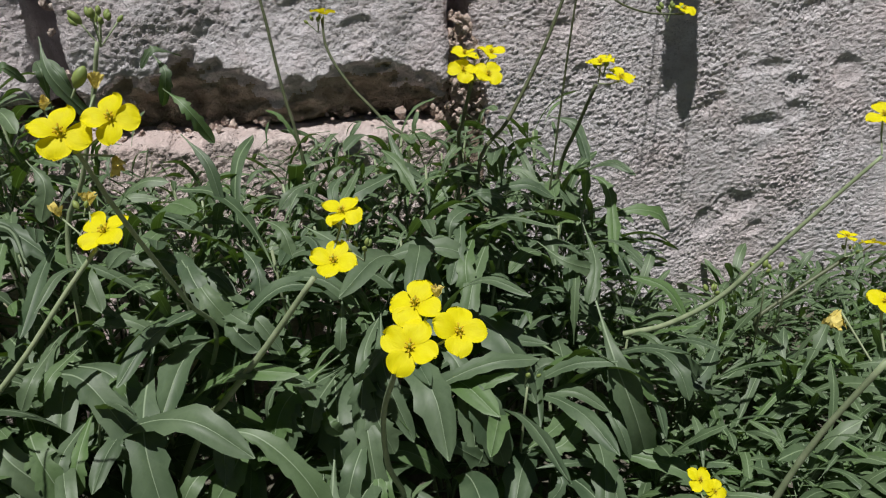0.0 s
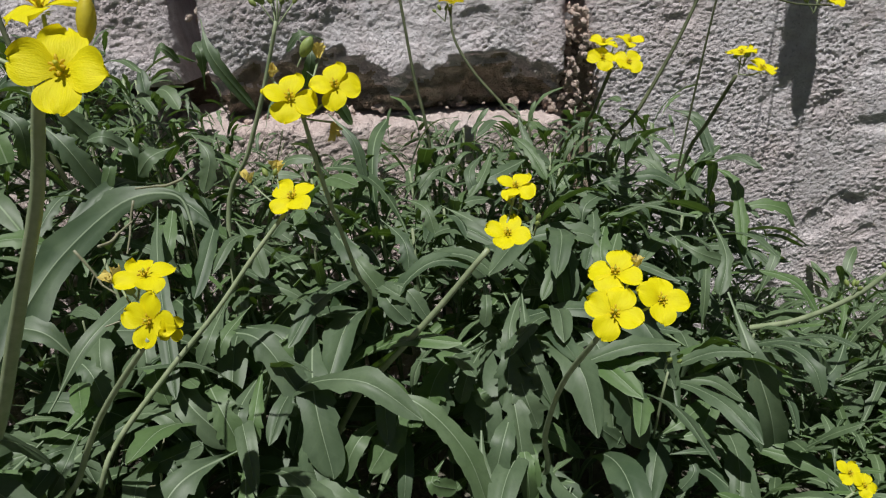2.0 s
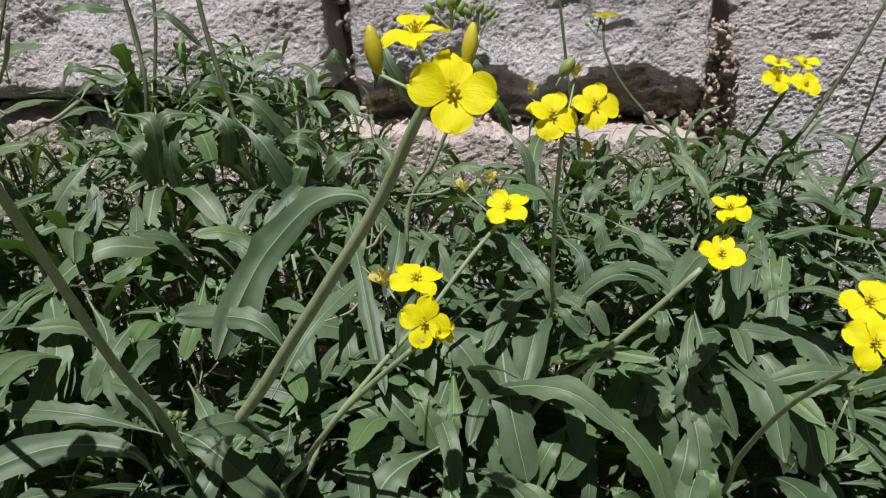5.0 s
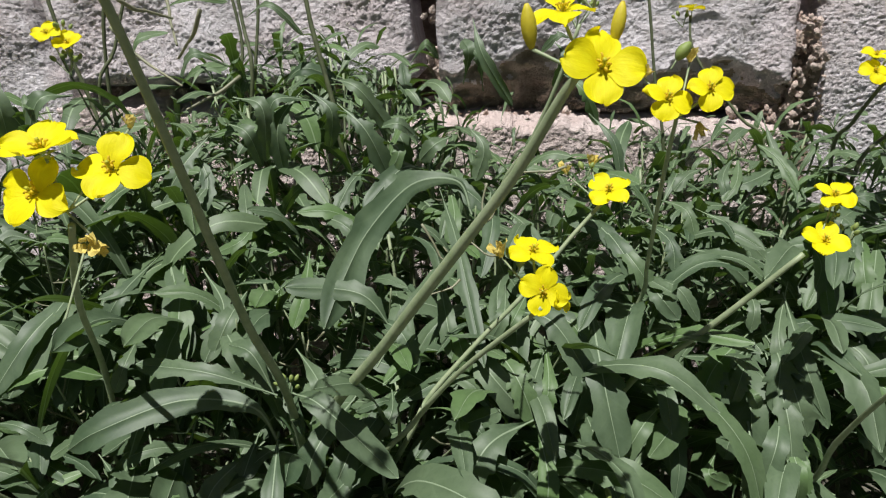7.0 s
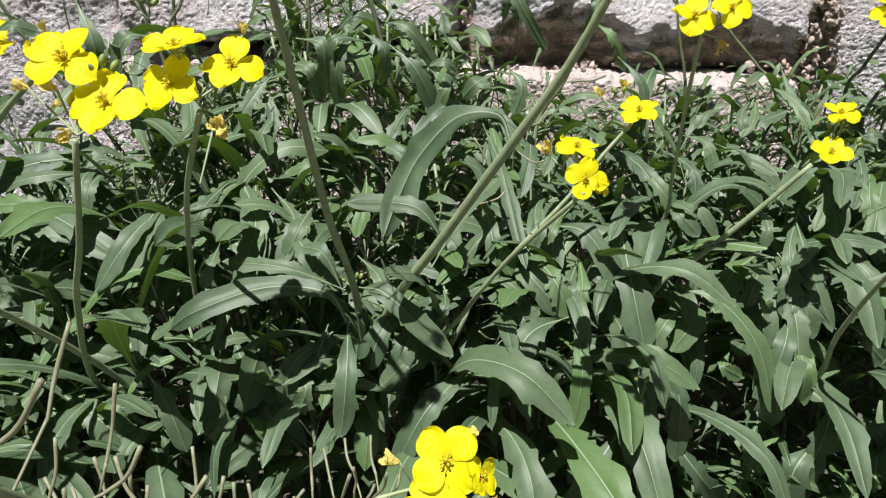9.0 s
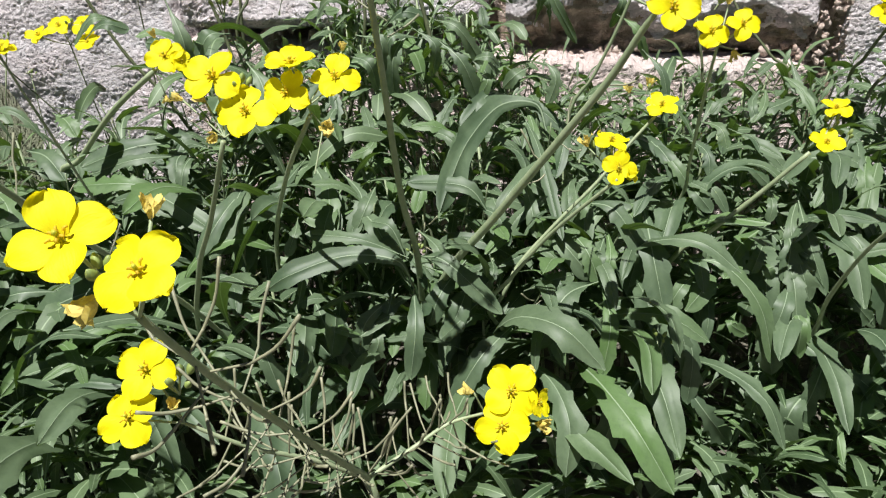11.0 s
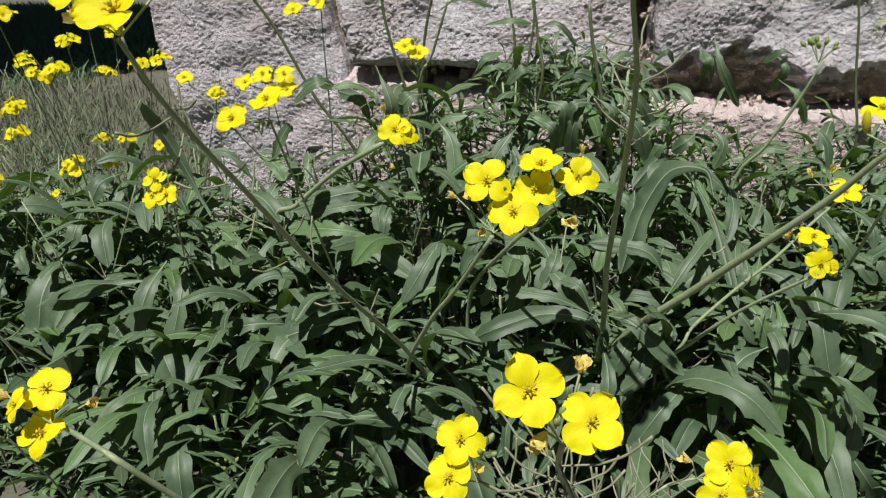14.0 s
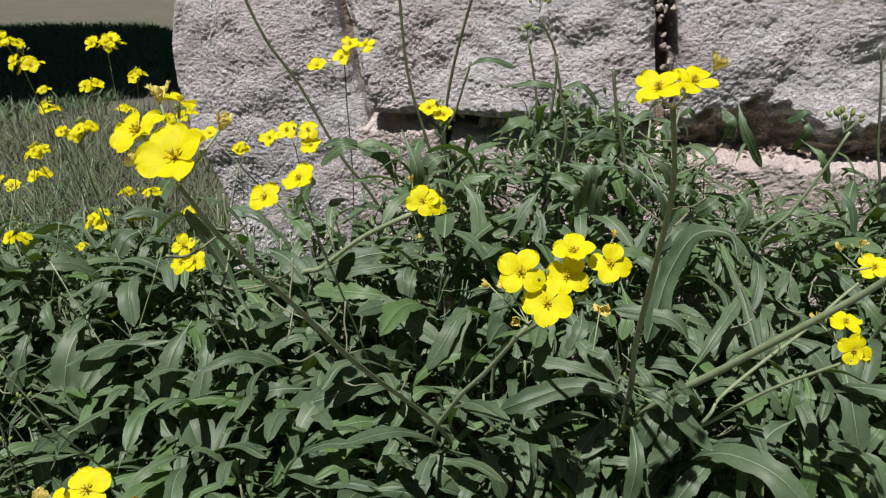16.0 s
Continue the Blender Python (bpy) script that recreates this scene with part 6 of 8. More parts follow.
leaf(PLANTS[7], [(0.070, 0.366, 0.144), (0.053, 0.341, 0.118), (0.040, 0.345, 0.052)], 0.0214, up=(-0.39, -0.62, 0.94))
leaf(PLANTS[7], [(0.075, 0.366, 0.132), (0.107, 0.362, 0.112), (0.144, 0.386, 0.071)], 0.0238, up=(-0.43, -0.61, 0.92))
leaf(PLANTS[7], [(-0.086, 0.503, 0.315), (-0.072, 0.453, 0.304), (-0.055, 0.433, 0.276)], 0.0176, up=(-0.08, -0.76, 0.79), lobes=2, depth=0.20)
leaf(PLANTS[7], [(0.045, 0.424, 0.231), (0.046, 0.391, 0.229), (0.067, 0.402, 0.216)], 0.0169, up=(-0.26, -0.69, 0.91), lobes=2, depth=0.40)
leaf(PLANTS[7], [(0.037, 0.393, 0.203), (0.021, 0.356, 0.196), (0.012, 0.347, 0.170)], 0.0180, up=(-0.23, -0.65, 0.98), lobes=2, depth=0.15)
leaf(PLANTS[7], [(0.037, 0.379, 0.187), (0.035, 0.349, 0.177), (0.037, 0.350, 0.147)], 0.0125, up=(-0.25, -0.63, 1.00), lobes=2, depth=0.22)
leaf(PLANTS[7], [(0.001, 0.369, 0.187), (-0.001, 0.341, 0.183), (0.002, 0.340, 0.159)], 0.0128, up=(-0.19, -0.64, 1.01), lobes=2, depth=0.22)
leaf(PLANTS[7], [(0.005, 0.524, 0.312), (0.029, 0.492, 0.304), (0.050, 0.478, 0.282)], 0.0165, up=(-0.22, -0.76, 0.77))
leaf(PLANTS[7], [(0.002, 0.487, 0.289), (0.019, 0.468, 0.294), (0.036, 0.470, 0.280)], 0.0159, up=(-0.21, -0.75, 0.79))
leaf(PLANTS[7], [(-0.052, 0.373, 0.215), (-0.072, 0.342, 0.218), (-0.085, 0.337, 0.194)], 0.0165, up=(-0.26, -0.69, 0.91), lobes=2, depth=0.22)
leaf(PLANTS[7], [(-0.092, 0.505, 0.317), (-0.075, 0.462, 0.306), (-0.049, 0.435, 0.273)], 0.0184, up=(-0.23, -0.76, 0.75), lobes=2, depth=0.22)
leaf(PLANTS[7], [(-0.053, 0.456, 0.280), (-0.046, 0.424, 0.275), (-0.032, 0.418, 0.258)], 0.0175, up=(-0.28, -0.74, 0.79), lobes=2, depth=0.22)
leaf(PLANTS[7], [(-0.011, 0.484, 0.290), (0.008, 0.463, 0.291), (0.030, 0.457, 0.272)], 0.0175, up=(-0.33, -0.73, 0.75))
leaf(PLANTS[7], [(0.029, 0.466, 0.271), (0.025, 0.429, 0.264), (0.022, 0.422, 0.247)], 0.0113, up=(-0.36, -0.71, 0.80), lobes=2, depth=0.22)
leaf(PLANTS[7], [(0.007, 0.401, 0.222), (0.009, 0.375, 0.221), (0.016, 0.378, 0.209)], 0.0113, up=(-0.36, -0.68, 0.87))
leaf(PLANTS[7], [(-0.016, 0.361, 0.186), (-0.029, 0.335, 0.187), (-0.013, 0.342, 0.173)], 0.0129, up=(-0.31, -0.65, 0.94))
leaf(PLANTS[7], [(0.041, 0.381, 0.185), (0.040, 0.354, 0.179), (0.039, 0.349, 0.145)], 0.0118, up=(-0.39, -0.63, 0.92), lobes=2, depth=0.22)
leaf(PLANTS[7], [(0.023, 0.427, 0.243), (-0.015, 0.384, 0.238), (-0.029, 0.369, 0.213)], 0.0208, up=(-0.36, -0.70, 0.83))
leaf(PLANTS[7], [(0.036, 0.429, 0.240), (0.034, 0.396, 0.235), (0.027, 0.379, 0.205)], 0.0209, up=(-0.40, -0.68, 0.82))
leaf(PLANTS[7], [(-0.059, 0.319, 0.072), (-0.034, 0.312, 0.065), (-0.007, 0.308, 0.029)], 0.0099, up=(-0.33, -0.61, 0.99), lobes=2, depth=0.22)
leaf(PLANTS[7], [(-0.050, 0.322, 0.056), (-0.040, 0.309, 0.040), (-0.052, 0.281, 0.027)], 0.0089, up=(-0.32, -0.60, 1.01), lobes=2, depth=0.22)
leaf(PLANTS[7], [(-0.006, 0.334, 0.066), (0.011, 0.328, 0.043), (0.015, 0.297, 0.027)], 0.0100, up=(-0.36, -0.60, 0.99), lobes=2, depth=0.22)
leaf(PLANTS[7], [(0.057, 0.355, 0.110), (0.033, 0.334, 0.096), (0.032, 0.341, 0.039)], 0.0311, up=(-0.39, -0.61, 0.95), lobes=2, depth=0.22)
leaf(PLANTS[7], [(0.005, 0.343, 0.140), (-0.008, 0.319, 0.129), (0.008, 0.331, 0.094)], 0.0175, up=(-0.37, -0.63, 0.94))
stem(PLANTS[7], [(-0.020, 0.460, 0.000), (0.011, 0.418, 0.089), (0.050, 0.368, 0.153), (0.041, 0.325, 0.218), (0.039, 0.281, 0.280), (0.044, 0.240, 0.328)], 0.0028, 0.0015)
flower(PLANTS[7], (0.051, 0.243, 0.336), size=0.0244, face=(0.00, -0.72, 0.70), hub=(0.047, 0.241, 0.331))
flower(PLANTS[7], (0.073, 0.245, 0.339), size=0.0230, face=(0.00, -0.72, 0.70), hub=(0.047, 0.241, 0.331))
flower(PLANTS[7], (0.057, 0.259, 0.348), size=0.0232, face=(0.00, -0.45, 0.90), hub=(0.047, 0.241, 0.331))
withered(PLANTS[7], (0.067, 0.259, 0.350), size=0.0090, aim=(0.00, 0.00, 1.00), hub=(0.047, 0.241, 0.331))
buds(PLANTS[7], (-0.096, 0.296, 0.187), 8, 0.0100, 0.0060, seed=19)
stem(PLANTS[7], [(-0.020, 0.460, 0.000), (-0.085, 0.320, 0.080), (-0.096, 0.288, 0.187)], 0.0014, 0.001)

# plant at x = 0.10
leaf(PLANTS[8], [(0.056, 0.455, 0.264), (0.050, 0.399, 0.239), (0.063, 0.375, 0.195)], 0.0163, up=(-0.40, -0.68, 0.83), lobes=3, depth=0.20)
leaf(PLANTS[8], [(0.087, 0.444, 0.235), (0.105, 0.413, 0.224), (0.108, 0.381, 0.163)], 0.0205, up=(-0.44, -0.65, 0.83))
leaf(PLANTS[8], [(0.108, 0.423, 0.222), (0.115, 0.390, 0.207), (0.127, 0.379, 0.158)], 0.0265, up=(-0.30, -0.66, 0.95), lobes=3, depth=0.20)
leaf(PLANTS[8], [(0.238, 0.478, 0.229), (0.233, 0.430, 0.200), (0.247, 0.413, 0.146), (0.271, 0.433, 0.068)], 0.0260, up=(-0.43, -0.59, 0.96), lobes=3, depth=0.15)
leaf(PLANTS[8], [(0.143, 0.565, 0.304), (0.131, 0.508, 0.290), (0.114, 0.475, 0.263)], 0.0155, up=(-0.29, -0.73, 0.79))
leaf(PLANTS[8], [(0.155, 0.541, 0.288), (0.130, 0.487, 0.277), (0.127, 0.465, 0.250)], 0.0169, up=(-0.30, -0.72, 0.81))
leaf(PLANTS[8], [(0.101, 0.597, 0.332), (0.066, 0.553, 0.331), (0.041, 0.545, 0.324)], 0.0179, up=(-0.20, -0.77, 0.73))
leaf(PLANTS[8], [(0.148, 0.402, 0.149), (0.179, 0.399, 0.153), (0.204, 0.424, 0.163)], 0.0164, up=(-0.36, -0.61, 0.98))
leaf(PLANTS[8], [(0.146, 0.395, 0.139), (0.187, 0.396, 0.136), (0.245, 0.429, 0.096)], 0.0088, up=(-0.37, -0.59, 0.99), lobes=2, depth=0.22)
leaf(PLANTS[8], [(0.227, 0.434, 0.149), (0.250, 0.427, 0.137), (0.285, 0.450, 0.061)], 0.0180, up=(-0.42, -0.59, 0.96))
leaf(PLANTS[8], [(0.096, 0.514, 0.287), (0.090, 0.471, 0.278), (0.071, 0.447, 0.252)], 0.0145, up=(-0.25, -0.73, 0.82))
leaf(PLANTS[8], [(0.124, 0.519, 0.280), (0.129, 0.525, 0.301), (0.160, 0.557, 0.303)], 0.0160, up=(-0.33, -0.73, 0.75))
leaf(PLANTS[8], [(0.098, 0.510, 0.283), (0.098, 0.472, 0.276), (0.097, 0.453, 0.249)], 0.0164, up=(-0.31, -0.72, 0.81), lobes=2, depth=0.25)
leaf(PLANTS[8], [(0.145, 0.399, 0.151), (0.164, 0.398, 0.164), (0.200, 0.423, 0.165)], 0.0148, up=(-0.40, -0.61, 0.95))
leaf(PLANTS[8], [(0.173, 0.406, 0.129), (0.174, 0.391, 0.123), (0.159, 0.389, 0.105)], 0.0102, up=(-0.40, -0.58, 0.99), lobes=2, depth=0.22)
leaf(PLANTS[8], [(0.099, 0.498, 0.275), (0.090, 0.461, 0.267), (0.087, 0.437, 0.241)], 0.0125, up=(-0.42, -0.69, 0.77), lobes=2, depth=0.22)
leaf(PLANTS[8], [(0.085, 0.367, 0.127), (0.071, 0.349, 0.122), (0.072, 0.356, 0.099)], 0.0174, up=(-0.41, -0.59, 0.97), lobes=2, depth=0.22)
leaf(PLANTS[8], [(0.081, 0.368, 0.129), (0.095, 0.357, 0.116), (0.130, 0.379, 0.081)], 0.0147, up=(-0.43, -0.58, 0.96), lobes=2, depth=0.22)
leaf(PLANTS[8], [(0.091, 0.397, 0.186), (0.093, 0.377, 0.184), (0.116, 0.384, 0.159)], 0.0138, up=(-0.44, -0.62, 0.89))
leaf(PLANTS[8], [(0.068, 0.475, 0.265), (0.038, 0.412, 0.247), (0.046, 0.397, 0.214)], 0.0143, up=(-0.37, -0.70, 0.80), lobes=2, depth=0.22)
flower(PLANTS[8], (0.245, 0.323, 0.163), size=0.0181, face=(0.00, -0.45, 0.90), hub=(0.246, 0.318, 0.151))
flower(PLANTS[8], (0.254, 0.319, 0.155), size=0.0151, face=(0.00, -0.72, 0.70), hub=(0.246, 0.318, 0.151))
stem(PLANTS[8], [(0.100, 0.500, 0.000), (0.200, 0.360, 0.070), (0.246, 0.318, 0.151)], 0.0014, 0.001)
buds(PLANTS[8], (0.150, 0.403, 0.210), 7, 0.0110, 0.0060, seed=18)
stem(PLANTS[8], [(0.100, 0.500, 0.000), (0.140, 0.420, 0.100), (0.150, 0.395, 0.210)], 0.0016, 0.001)

# plant at x = 0.20
leaf(PLANTS[9], [(0.192, 0.611, 0.321), (0.213, 0.593, 0.317), (0.225, 0.575, 0.296)], 0.0136, up=(-0.36, -0.73, 0.72))
leaf(PLANTS[9], [(0.277, 0.700, 0.350), (0.302, 0.679, 0.339), (0.292, 0.625, 0.306)], 0.0130, up=(-0.41, -0.72, 0.68), lobes=2, depth=0.22)
leaf(PLANTS[9], [(0.206, 0.535, 0.268), (0.221, 0.503, 0.258), (0.258, 0.512, 0.240)], 0.0134, up=(-0.39, -0.69, 0.81))
leaf(PLANTS[9], [(0.148, 0.569, 0.305), (0.164, 0.559, 0.312), (0.187, 0.569, 0.302)], 0.0102, up=(-0.32, -0.74, 0.74), lobes=2, depth=0.22)
leaf(PLANTS[9], [(0.223, 0.658, 0.337), (0.220, 0.612, 0.327), (0.223, 0.591, 0.307)], 0.0101, up=(-0.40, -0.72, 0.70), lobes=2, depth=0.22)
leaf(PLANTS[9], [(0.293, 0.701, 0.342), (0.299, 0.668, 0.335), (0.293, 0.623, 0.307)], 0.0107, up=(-0.44, -0.71, 0.67), lobes=2, depth=0.22)
leaf(PLANTS[9], [(0.171, 0.545, 0.287), (0.134, 0.476, 0.266), (0.116, 0.441, 0.234)], 0.0181, up=(-0.45, -0.68, 0.76), lobes=2, depth=0.22)
stem(PLANTS[9], [(0.200, 0.620, 0.000), (0.182, 0.621, 0.169), (0.160, 0.622, 0.332), (0.157, 0.589, 0.372), (0.159, 0.556, 0.409)], 0.0028, 0.0019)
stem(PLANTS[9], [(0.200, 0.620, 0.000), (0.226, 0.618, 0.156), (0.257, 0.617, 0.303), (0.260, 0.575, 0.357), (0.264, 0.542, 0.399)], 0.0028, 0.0019)
stem(PLANTS[9], [(0.200, 0.620, 0.000), (0.187, 0.611, 0.163), (0.171, 0.600, 0.318), (0.203, 0.599, 0.368), (0.237, 0.599, 0.427), (0.265, 0.600, 0.487)], 0.0027, 0.0018)
flower(PLANTS[9], (0.153, 0.560, 0.419), size=0.0250, face=(0.00, -0.70, 0.70), hub=(0.161, 0.556, 0.410))
flower(PLANTS[9], (0.171, 0.548, 0.415), size=0.0246, face=(0.00, -0.70, 0.70), hub=(0.161, 0.556, 0.410))
flower(PLANTS[9], (0.158, 0.571, 0.431), size=0.0233, face=(0.00, -0.35, 0.95), hub=(0.161, 0.556, 0.410))
flower(PLANTS[9], (0.181, 0.572, 0.430), size=0.0235, face=(0.00, -0.35, 0.95), hub=(0.161, 0.556, 0.410))
buds(PLANTS[9], (0.166, 0.575, 0.423), 5, 0.0070, 0.0050, seed=7)
flower(PLANTS[9], (0.270, 0.547, 0.416), size=0.0249, face=(-0.10, -0.25, 1.00), hub=(0.266, 0.542, 0.400))
flower(PLANTS[9], (0.284, 0.538, 0.403), size=0.0257, face=(0.30, -0.30, 0.90), hub=(0.266, 0.542, 0.400))
buds(PLANTS[9], (0.275, 0.552, 0.409), 5, 0.0070, 0.0060, seed=8)
flower(PLANTS[9], (0.338, 0.534, 0.455), size=0.0188, face=(0.00, -0.45, 0.90))
stem(PLANTS[9], [(0.200, 0.620, 0.000), (0.235, 0.600, 0.250), (0.260, 0.562, 0.494), (0.279, 0.550, 0.469), (0.305, 0.540, 0.455), (0.338, 0.534, 0.451)], 0.0012, 0.0009)
buds(PLANTS[9], (0.328, 0.542, 0.450), 6, 0.0090, 0.0060, seed=11)
# unseen blades and stalks high up, added to shade a band of the wall
leaf(PLANTS[9], [(0.462, 0.735, 1.012), (0.470, 0.717, 0.792), (0.474, 0.721, 0.610)], 0.0400, lobes=3, depth=0.3)
leaf(PLANTS[9], [(0.452, 0.730, 0.960), (0.452, 0.714, 0.780), (0.446, 0.719, 0.668)], 0.0300, lobes=3, depth=0.35)
stem(PLANTS[9], [(0.458, 0.735, 1.012), (0.441, 0.717, 0.792), (0.428, 0.721, 0.552)], 0.0016, 0.0010)
stem(PLANTS[9], [(0.458, 0.735, 1.012), (0.431, 0.717, 0.812), (0.411, 0.721, 0.542)], 0.0014, 0.0010)
stem(PLANTS[9], [(0.458, 0.735, 1.012), (0.481, 0.717, 0.792), (0.474, 0.721, 0.492)], 0.0013, 0.0009)

# plant at x = 0.34
leaf(PLANTS[10], [(0.286, 0.626, 0.303), (0.299, 0.590, 0.291), (0.276, 0.523, 0.241)], 0.0137, up=(-0.43, -0.69, 0.74))
leaf(PLANTS[10], [(0.261, 0.563, 0.270), (0.251, 0.509, 0.250), (0.234, 0.484, 0.224)], 0.0136, up=(-0.42, -0.68, 0.82))
leaf(PLANTS[10], [(0.298, 0.481, 0.175), (0.319, 0.469, 0.161), (0.357, 0.486, 0.105)], 0.0201, up=(-0.48, -0.60, 0.90))
leaf(PLANTS[10], [(0.385, 0.518, 0.156), (0.349, 0.481, 0.144), (0.322, 0.470, 0.132)], 0.0187, up=(-0.49, -0.58, 0.90))
leaf(PLANTS[10], [(0.344, 0.485, 0.058), (0.379, 0.494, 0.058), (0.430, 0.508, 0.027)], 0.0199, up=(-0.49, -0.55, 0.96))
leaf(PLANTS[10], [(0.354, 0.492, 0.129), (0.301, 0.463, 0.163), (0.273, 0.464, 0.175)], 0.0170, up=(-0.50, -0.59, 0.89))
leaf(PLANTS[10], [(0.419, 0.524, 0.079), (0.336, 0.470, 0.131), (0.296, 0.464, 0.157)], 0.0196, up=(-0.51, -0.57, 0.90))
leaf(PLANTS[10], [(0.340, 0.482, 0.074), (0.357, 0.483, 0.087), (0.407, 0.514, 0.086)], 0.0202, up=(-0.51, -0.55, 0.92))
stem(PLANTS[10], [(0.275, 0.500, 0.181), (0.304, 0.478, 0.196), (0.337, 0.456, 0.225), (0.363, 0.439, 0.262), (0.393, 0.419, 0.306), (0.423, 0.400, 0.348)], 0.0031, 0.0016)
stem(PLANTS[10], [(0.220, 0.258, 0.134), (0.232, 0.237, 0.219), (0.242, 0.224, 0.266), (0.256, 0.208, 0.312)], 0.0022, 0.0015)
flower(PLANTS[10], (0.393, 0.372, 0.384), size=0.0224, face=(0.00, -0.45, 0.90), hub=(0.388, 0.364, 0.360))
buds(PLANTS[10], (0.320, 0.439, 0.237), 4, 0.0060, 0.0060, seed=17)
flower(PLANTS[10], (0.259, 0.217, 0.336), size=0.0149, face=(0.00, -0.45, 0.90), hub=(0.256, 0.210, 0.316))
withered(PLANTS[10], (0.246, 0.227, 0.330), size=0.0130, aim=(-0.30, 0.00, -0.60), hub=(0.250, 0.210, 0.312))

# plant at x = 0.56
leaf(PLANTS[11], [(0.461, 0.549, 0.032), (0.445, 0.494, 0.034), (0.397, 0.440, 0.028)], 0.0182, up=(-0.52, -0.52, 0.95))
leaf(PLANTS[11], [(0.568, 0.604, 0.059), (0.489, 0.559, 0.067), (0.416, 0.517, 0.096)], 0.0241, up=(-0.54, -0.55, 0.90))
stem(PLANTS[11], [(0.560, 0.600, 0.000), (0.498, 0.564, 0.091), (0.422, 0.520, 0.157), (0.460, 0.521, 0.184), (0.517, 0.520, 0.215)], 0.0025, 0.0022)
flower(PLANTS[11], (0.508, 0.514, 0.239), size=0.0183, face=(0.20, 0.00, 1.00), hub=(0.503, 0.508, 0.221))
flower(PLANTS[11], (0.531, 0.507, 0.232), size=0.0242, face=(0.30, 0.00, 1.00), hub=(0.503, 0.508, 0.221))
buds(PLANTS[11], (0.514, 0.514, 0.219), 4, 0.0080, 0.0060, seed=14)
buds(PLANTS[11], (0.427, 0.525, 0.208), 3, 0.0080, 0.0090, seed=15)
buds(PLANTS[11], (0.443, 0.523, 0.208), 2, 0.0060, 0.0090, seed=16)
stem(PLANTS[11], [(0.440, 0.560, 0.000), (0.417, 0.507, 0.173), (0.425, 0.516, 0.203)], 0.0009, 0.0007)
stem(PLANTS[11], [(0.440, 0.560, 0.000), (0.434, 0.503, 0.172), (0.442, 0.512, 0.202)], 0.0009, 0.0007)

# plant at x = -0.50
leaf(PLANTS[13], [(-0.506, 0.590, 0.497), (-0.470, 0.568, 0.515), (-0.436, 0.580, 0.505)], 0.0096, up=(0.01, -0.79, 0.64), lobes=2, depth=0.22)
leaf(PLANTS[13], [(-0.453, 0.569, 0.483), (-0.413, 0.549, 0.492), (-0.389, 0.560, 0.488)], 0.0093, up=(0.19, -0.74, 0.54), lobes=2, depth=0.22)
leaf(PLANTS[13], [(-0.366, 0.609, 0.409), (-0.337, 0.588, 0.430), (-0.309, 0.600, 0.420)], 0.0167, up=(0.10, -0.77, 0.62), lobes=2, depth=0.22)
leaf(PLANTS[13], [(-0.392, 0.609, 0.475), (-0.361, 0.589, 0.485), (-0.336, 0.600, 0.458)], 0.0082, up=(0.12, -0.77, 0.55), lobes=2, depth=0.22)
leaf(PLANTS[13], [(-0.434, 0.560, 0.370), (-0.377, 0.538, 0.384), (-0.344, 0.550, 0.364)], 0.0222, up=(0.06, -0.78, 0.65))
leaf(PLANTS[13], [(-0.477, 0.629, 0.409), (-0.442, 0.609, 0.429), (-0.416, 0.620, 0.432)], 0.0138, up=(0.25, -0.71, 0.60))
leaf(PLANTS[13], [(-0.420, 0.649, 0.376), (-0.421, 0.629, 0.406), (-0.417, 0.640, 0.425)], 0.0144, up=(0.22, -0.72, 0.62))
leaf(PLANTS[13], [(-0.586, 0.569, 0.356), (-0.593, 0.549, 0.398), (-0.625, 0.560, 0.407)], 0.0179, up=(0.11, -0.74, 0.74), lobes=2, depth=0.22)
stem(PLANTS[13], [(-0.500, 0.640, 0.000), (-0.551, 0.613, 0.166), (-0.613, 0.580, 0.324), (-0.659, 0.569, 0.397), (-0.701, 0.562, 0.483), (-0.735, 0.554, 0.537), (-0.761, 0.550, 0.601)], 0.0026, 0.0020)
stem(PLANTS[13], [(-0.500, 0.640, 0.000), (-0.517, 0.622, 0.177), (-0.537, 0.600, 0.349), (-0.551, 0.604, 0.408), (-0.575, 0.609, 0.492), (-0.586, 0.620, 0.598)], 0.0026, 0.0021)
stem(PLANTS[13], [(-0.500, 0.640, 0.000), (-0.511, 0.622, 0.188), (-0.525, 0.600, 0.372), (-0.524, 0.598, 0.446), (-0.513, 0.599, 0.508), (-0.487, 0.600, 0.597)], 0.0022, 0.0020)
stem(PLANTS[13], [(-0.500, 0.640, 0.000), (-0.512, 0.613, 0.199), (-0.527, 0.580, 0.397), (-0.510, 0.590, 0.451), (-0.493, 0.600, 0.508)], 0.0021, 0.0017)
stem(PLANTS[13], [(-0.500, 0.640, 0.000), (-0.445, 0.604, 0.201), (-0.378, 0.560, 0.402), (-0.382, 0.572, 0.472), (-0.391, 0.580, 0.518)], 0.0022, 0.0019)
stem(PLANTS[13], [(-0.500, 0.640, 0.000), (-0.481, 0.588, 0.208), (-0.519, 0.519, 0.449)], 0.0015, 0.0009)
flower(PLANTS[13], (-0.527, 0.519, 0.467), size=0.0231, face=(0.00, -0.60, 0.75), hub=(-0.519, 0.519, 0.449))
flower(PLANTS[13], (-0.511, 0.520, 0.459), size=0.0231, face=(0.00, -0.60, 0.75), hub=(-0.519, 0.519, 0.449))
buds(PLANTS[13], (-0.519, 0.527, 0.467), 4, 0.0070, 0.0060, seed=52)
buds(PLANTS[13], (-0.513, 0.519, 0.439), 7, 0.0120, 0.0080, seed=23)
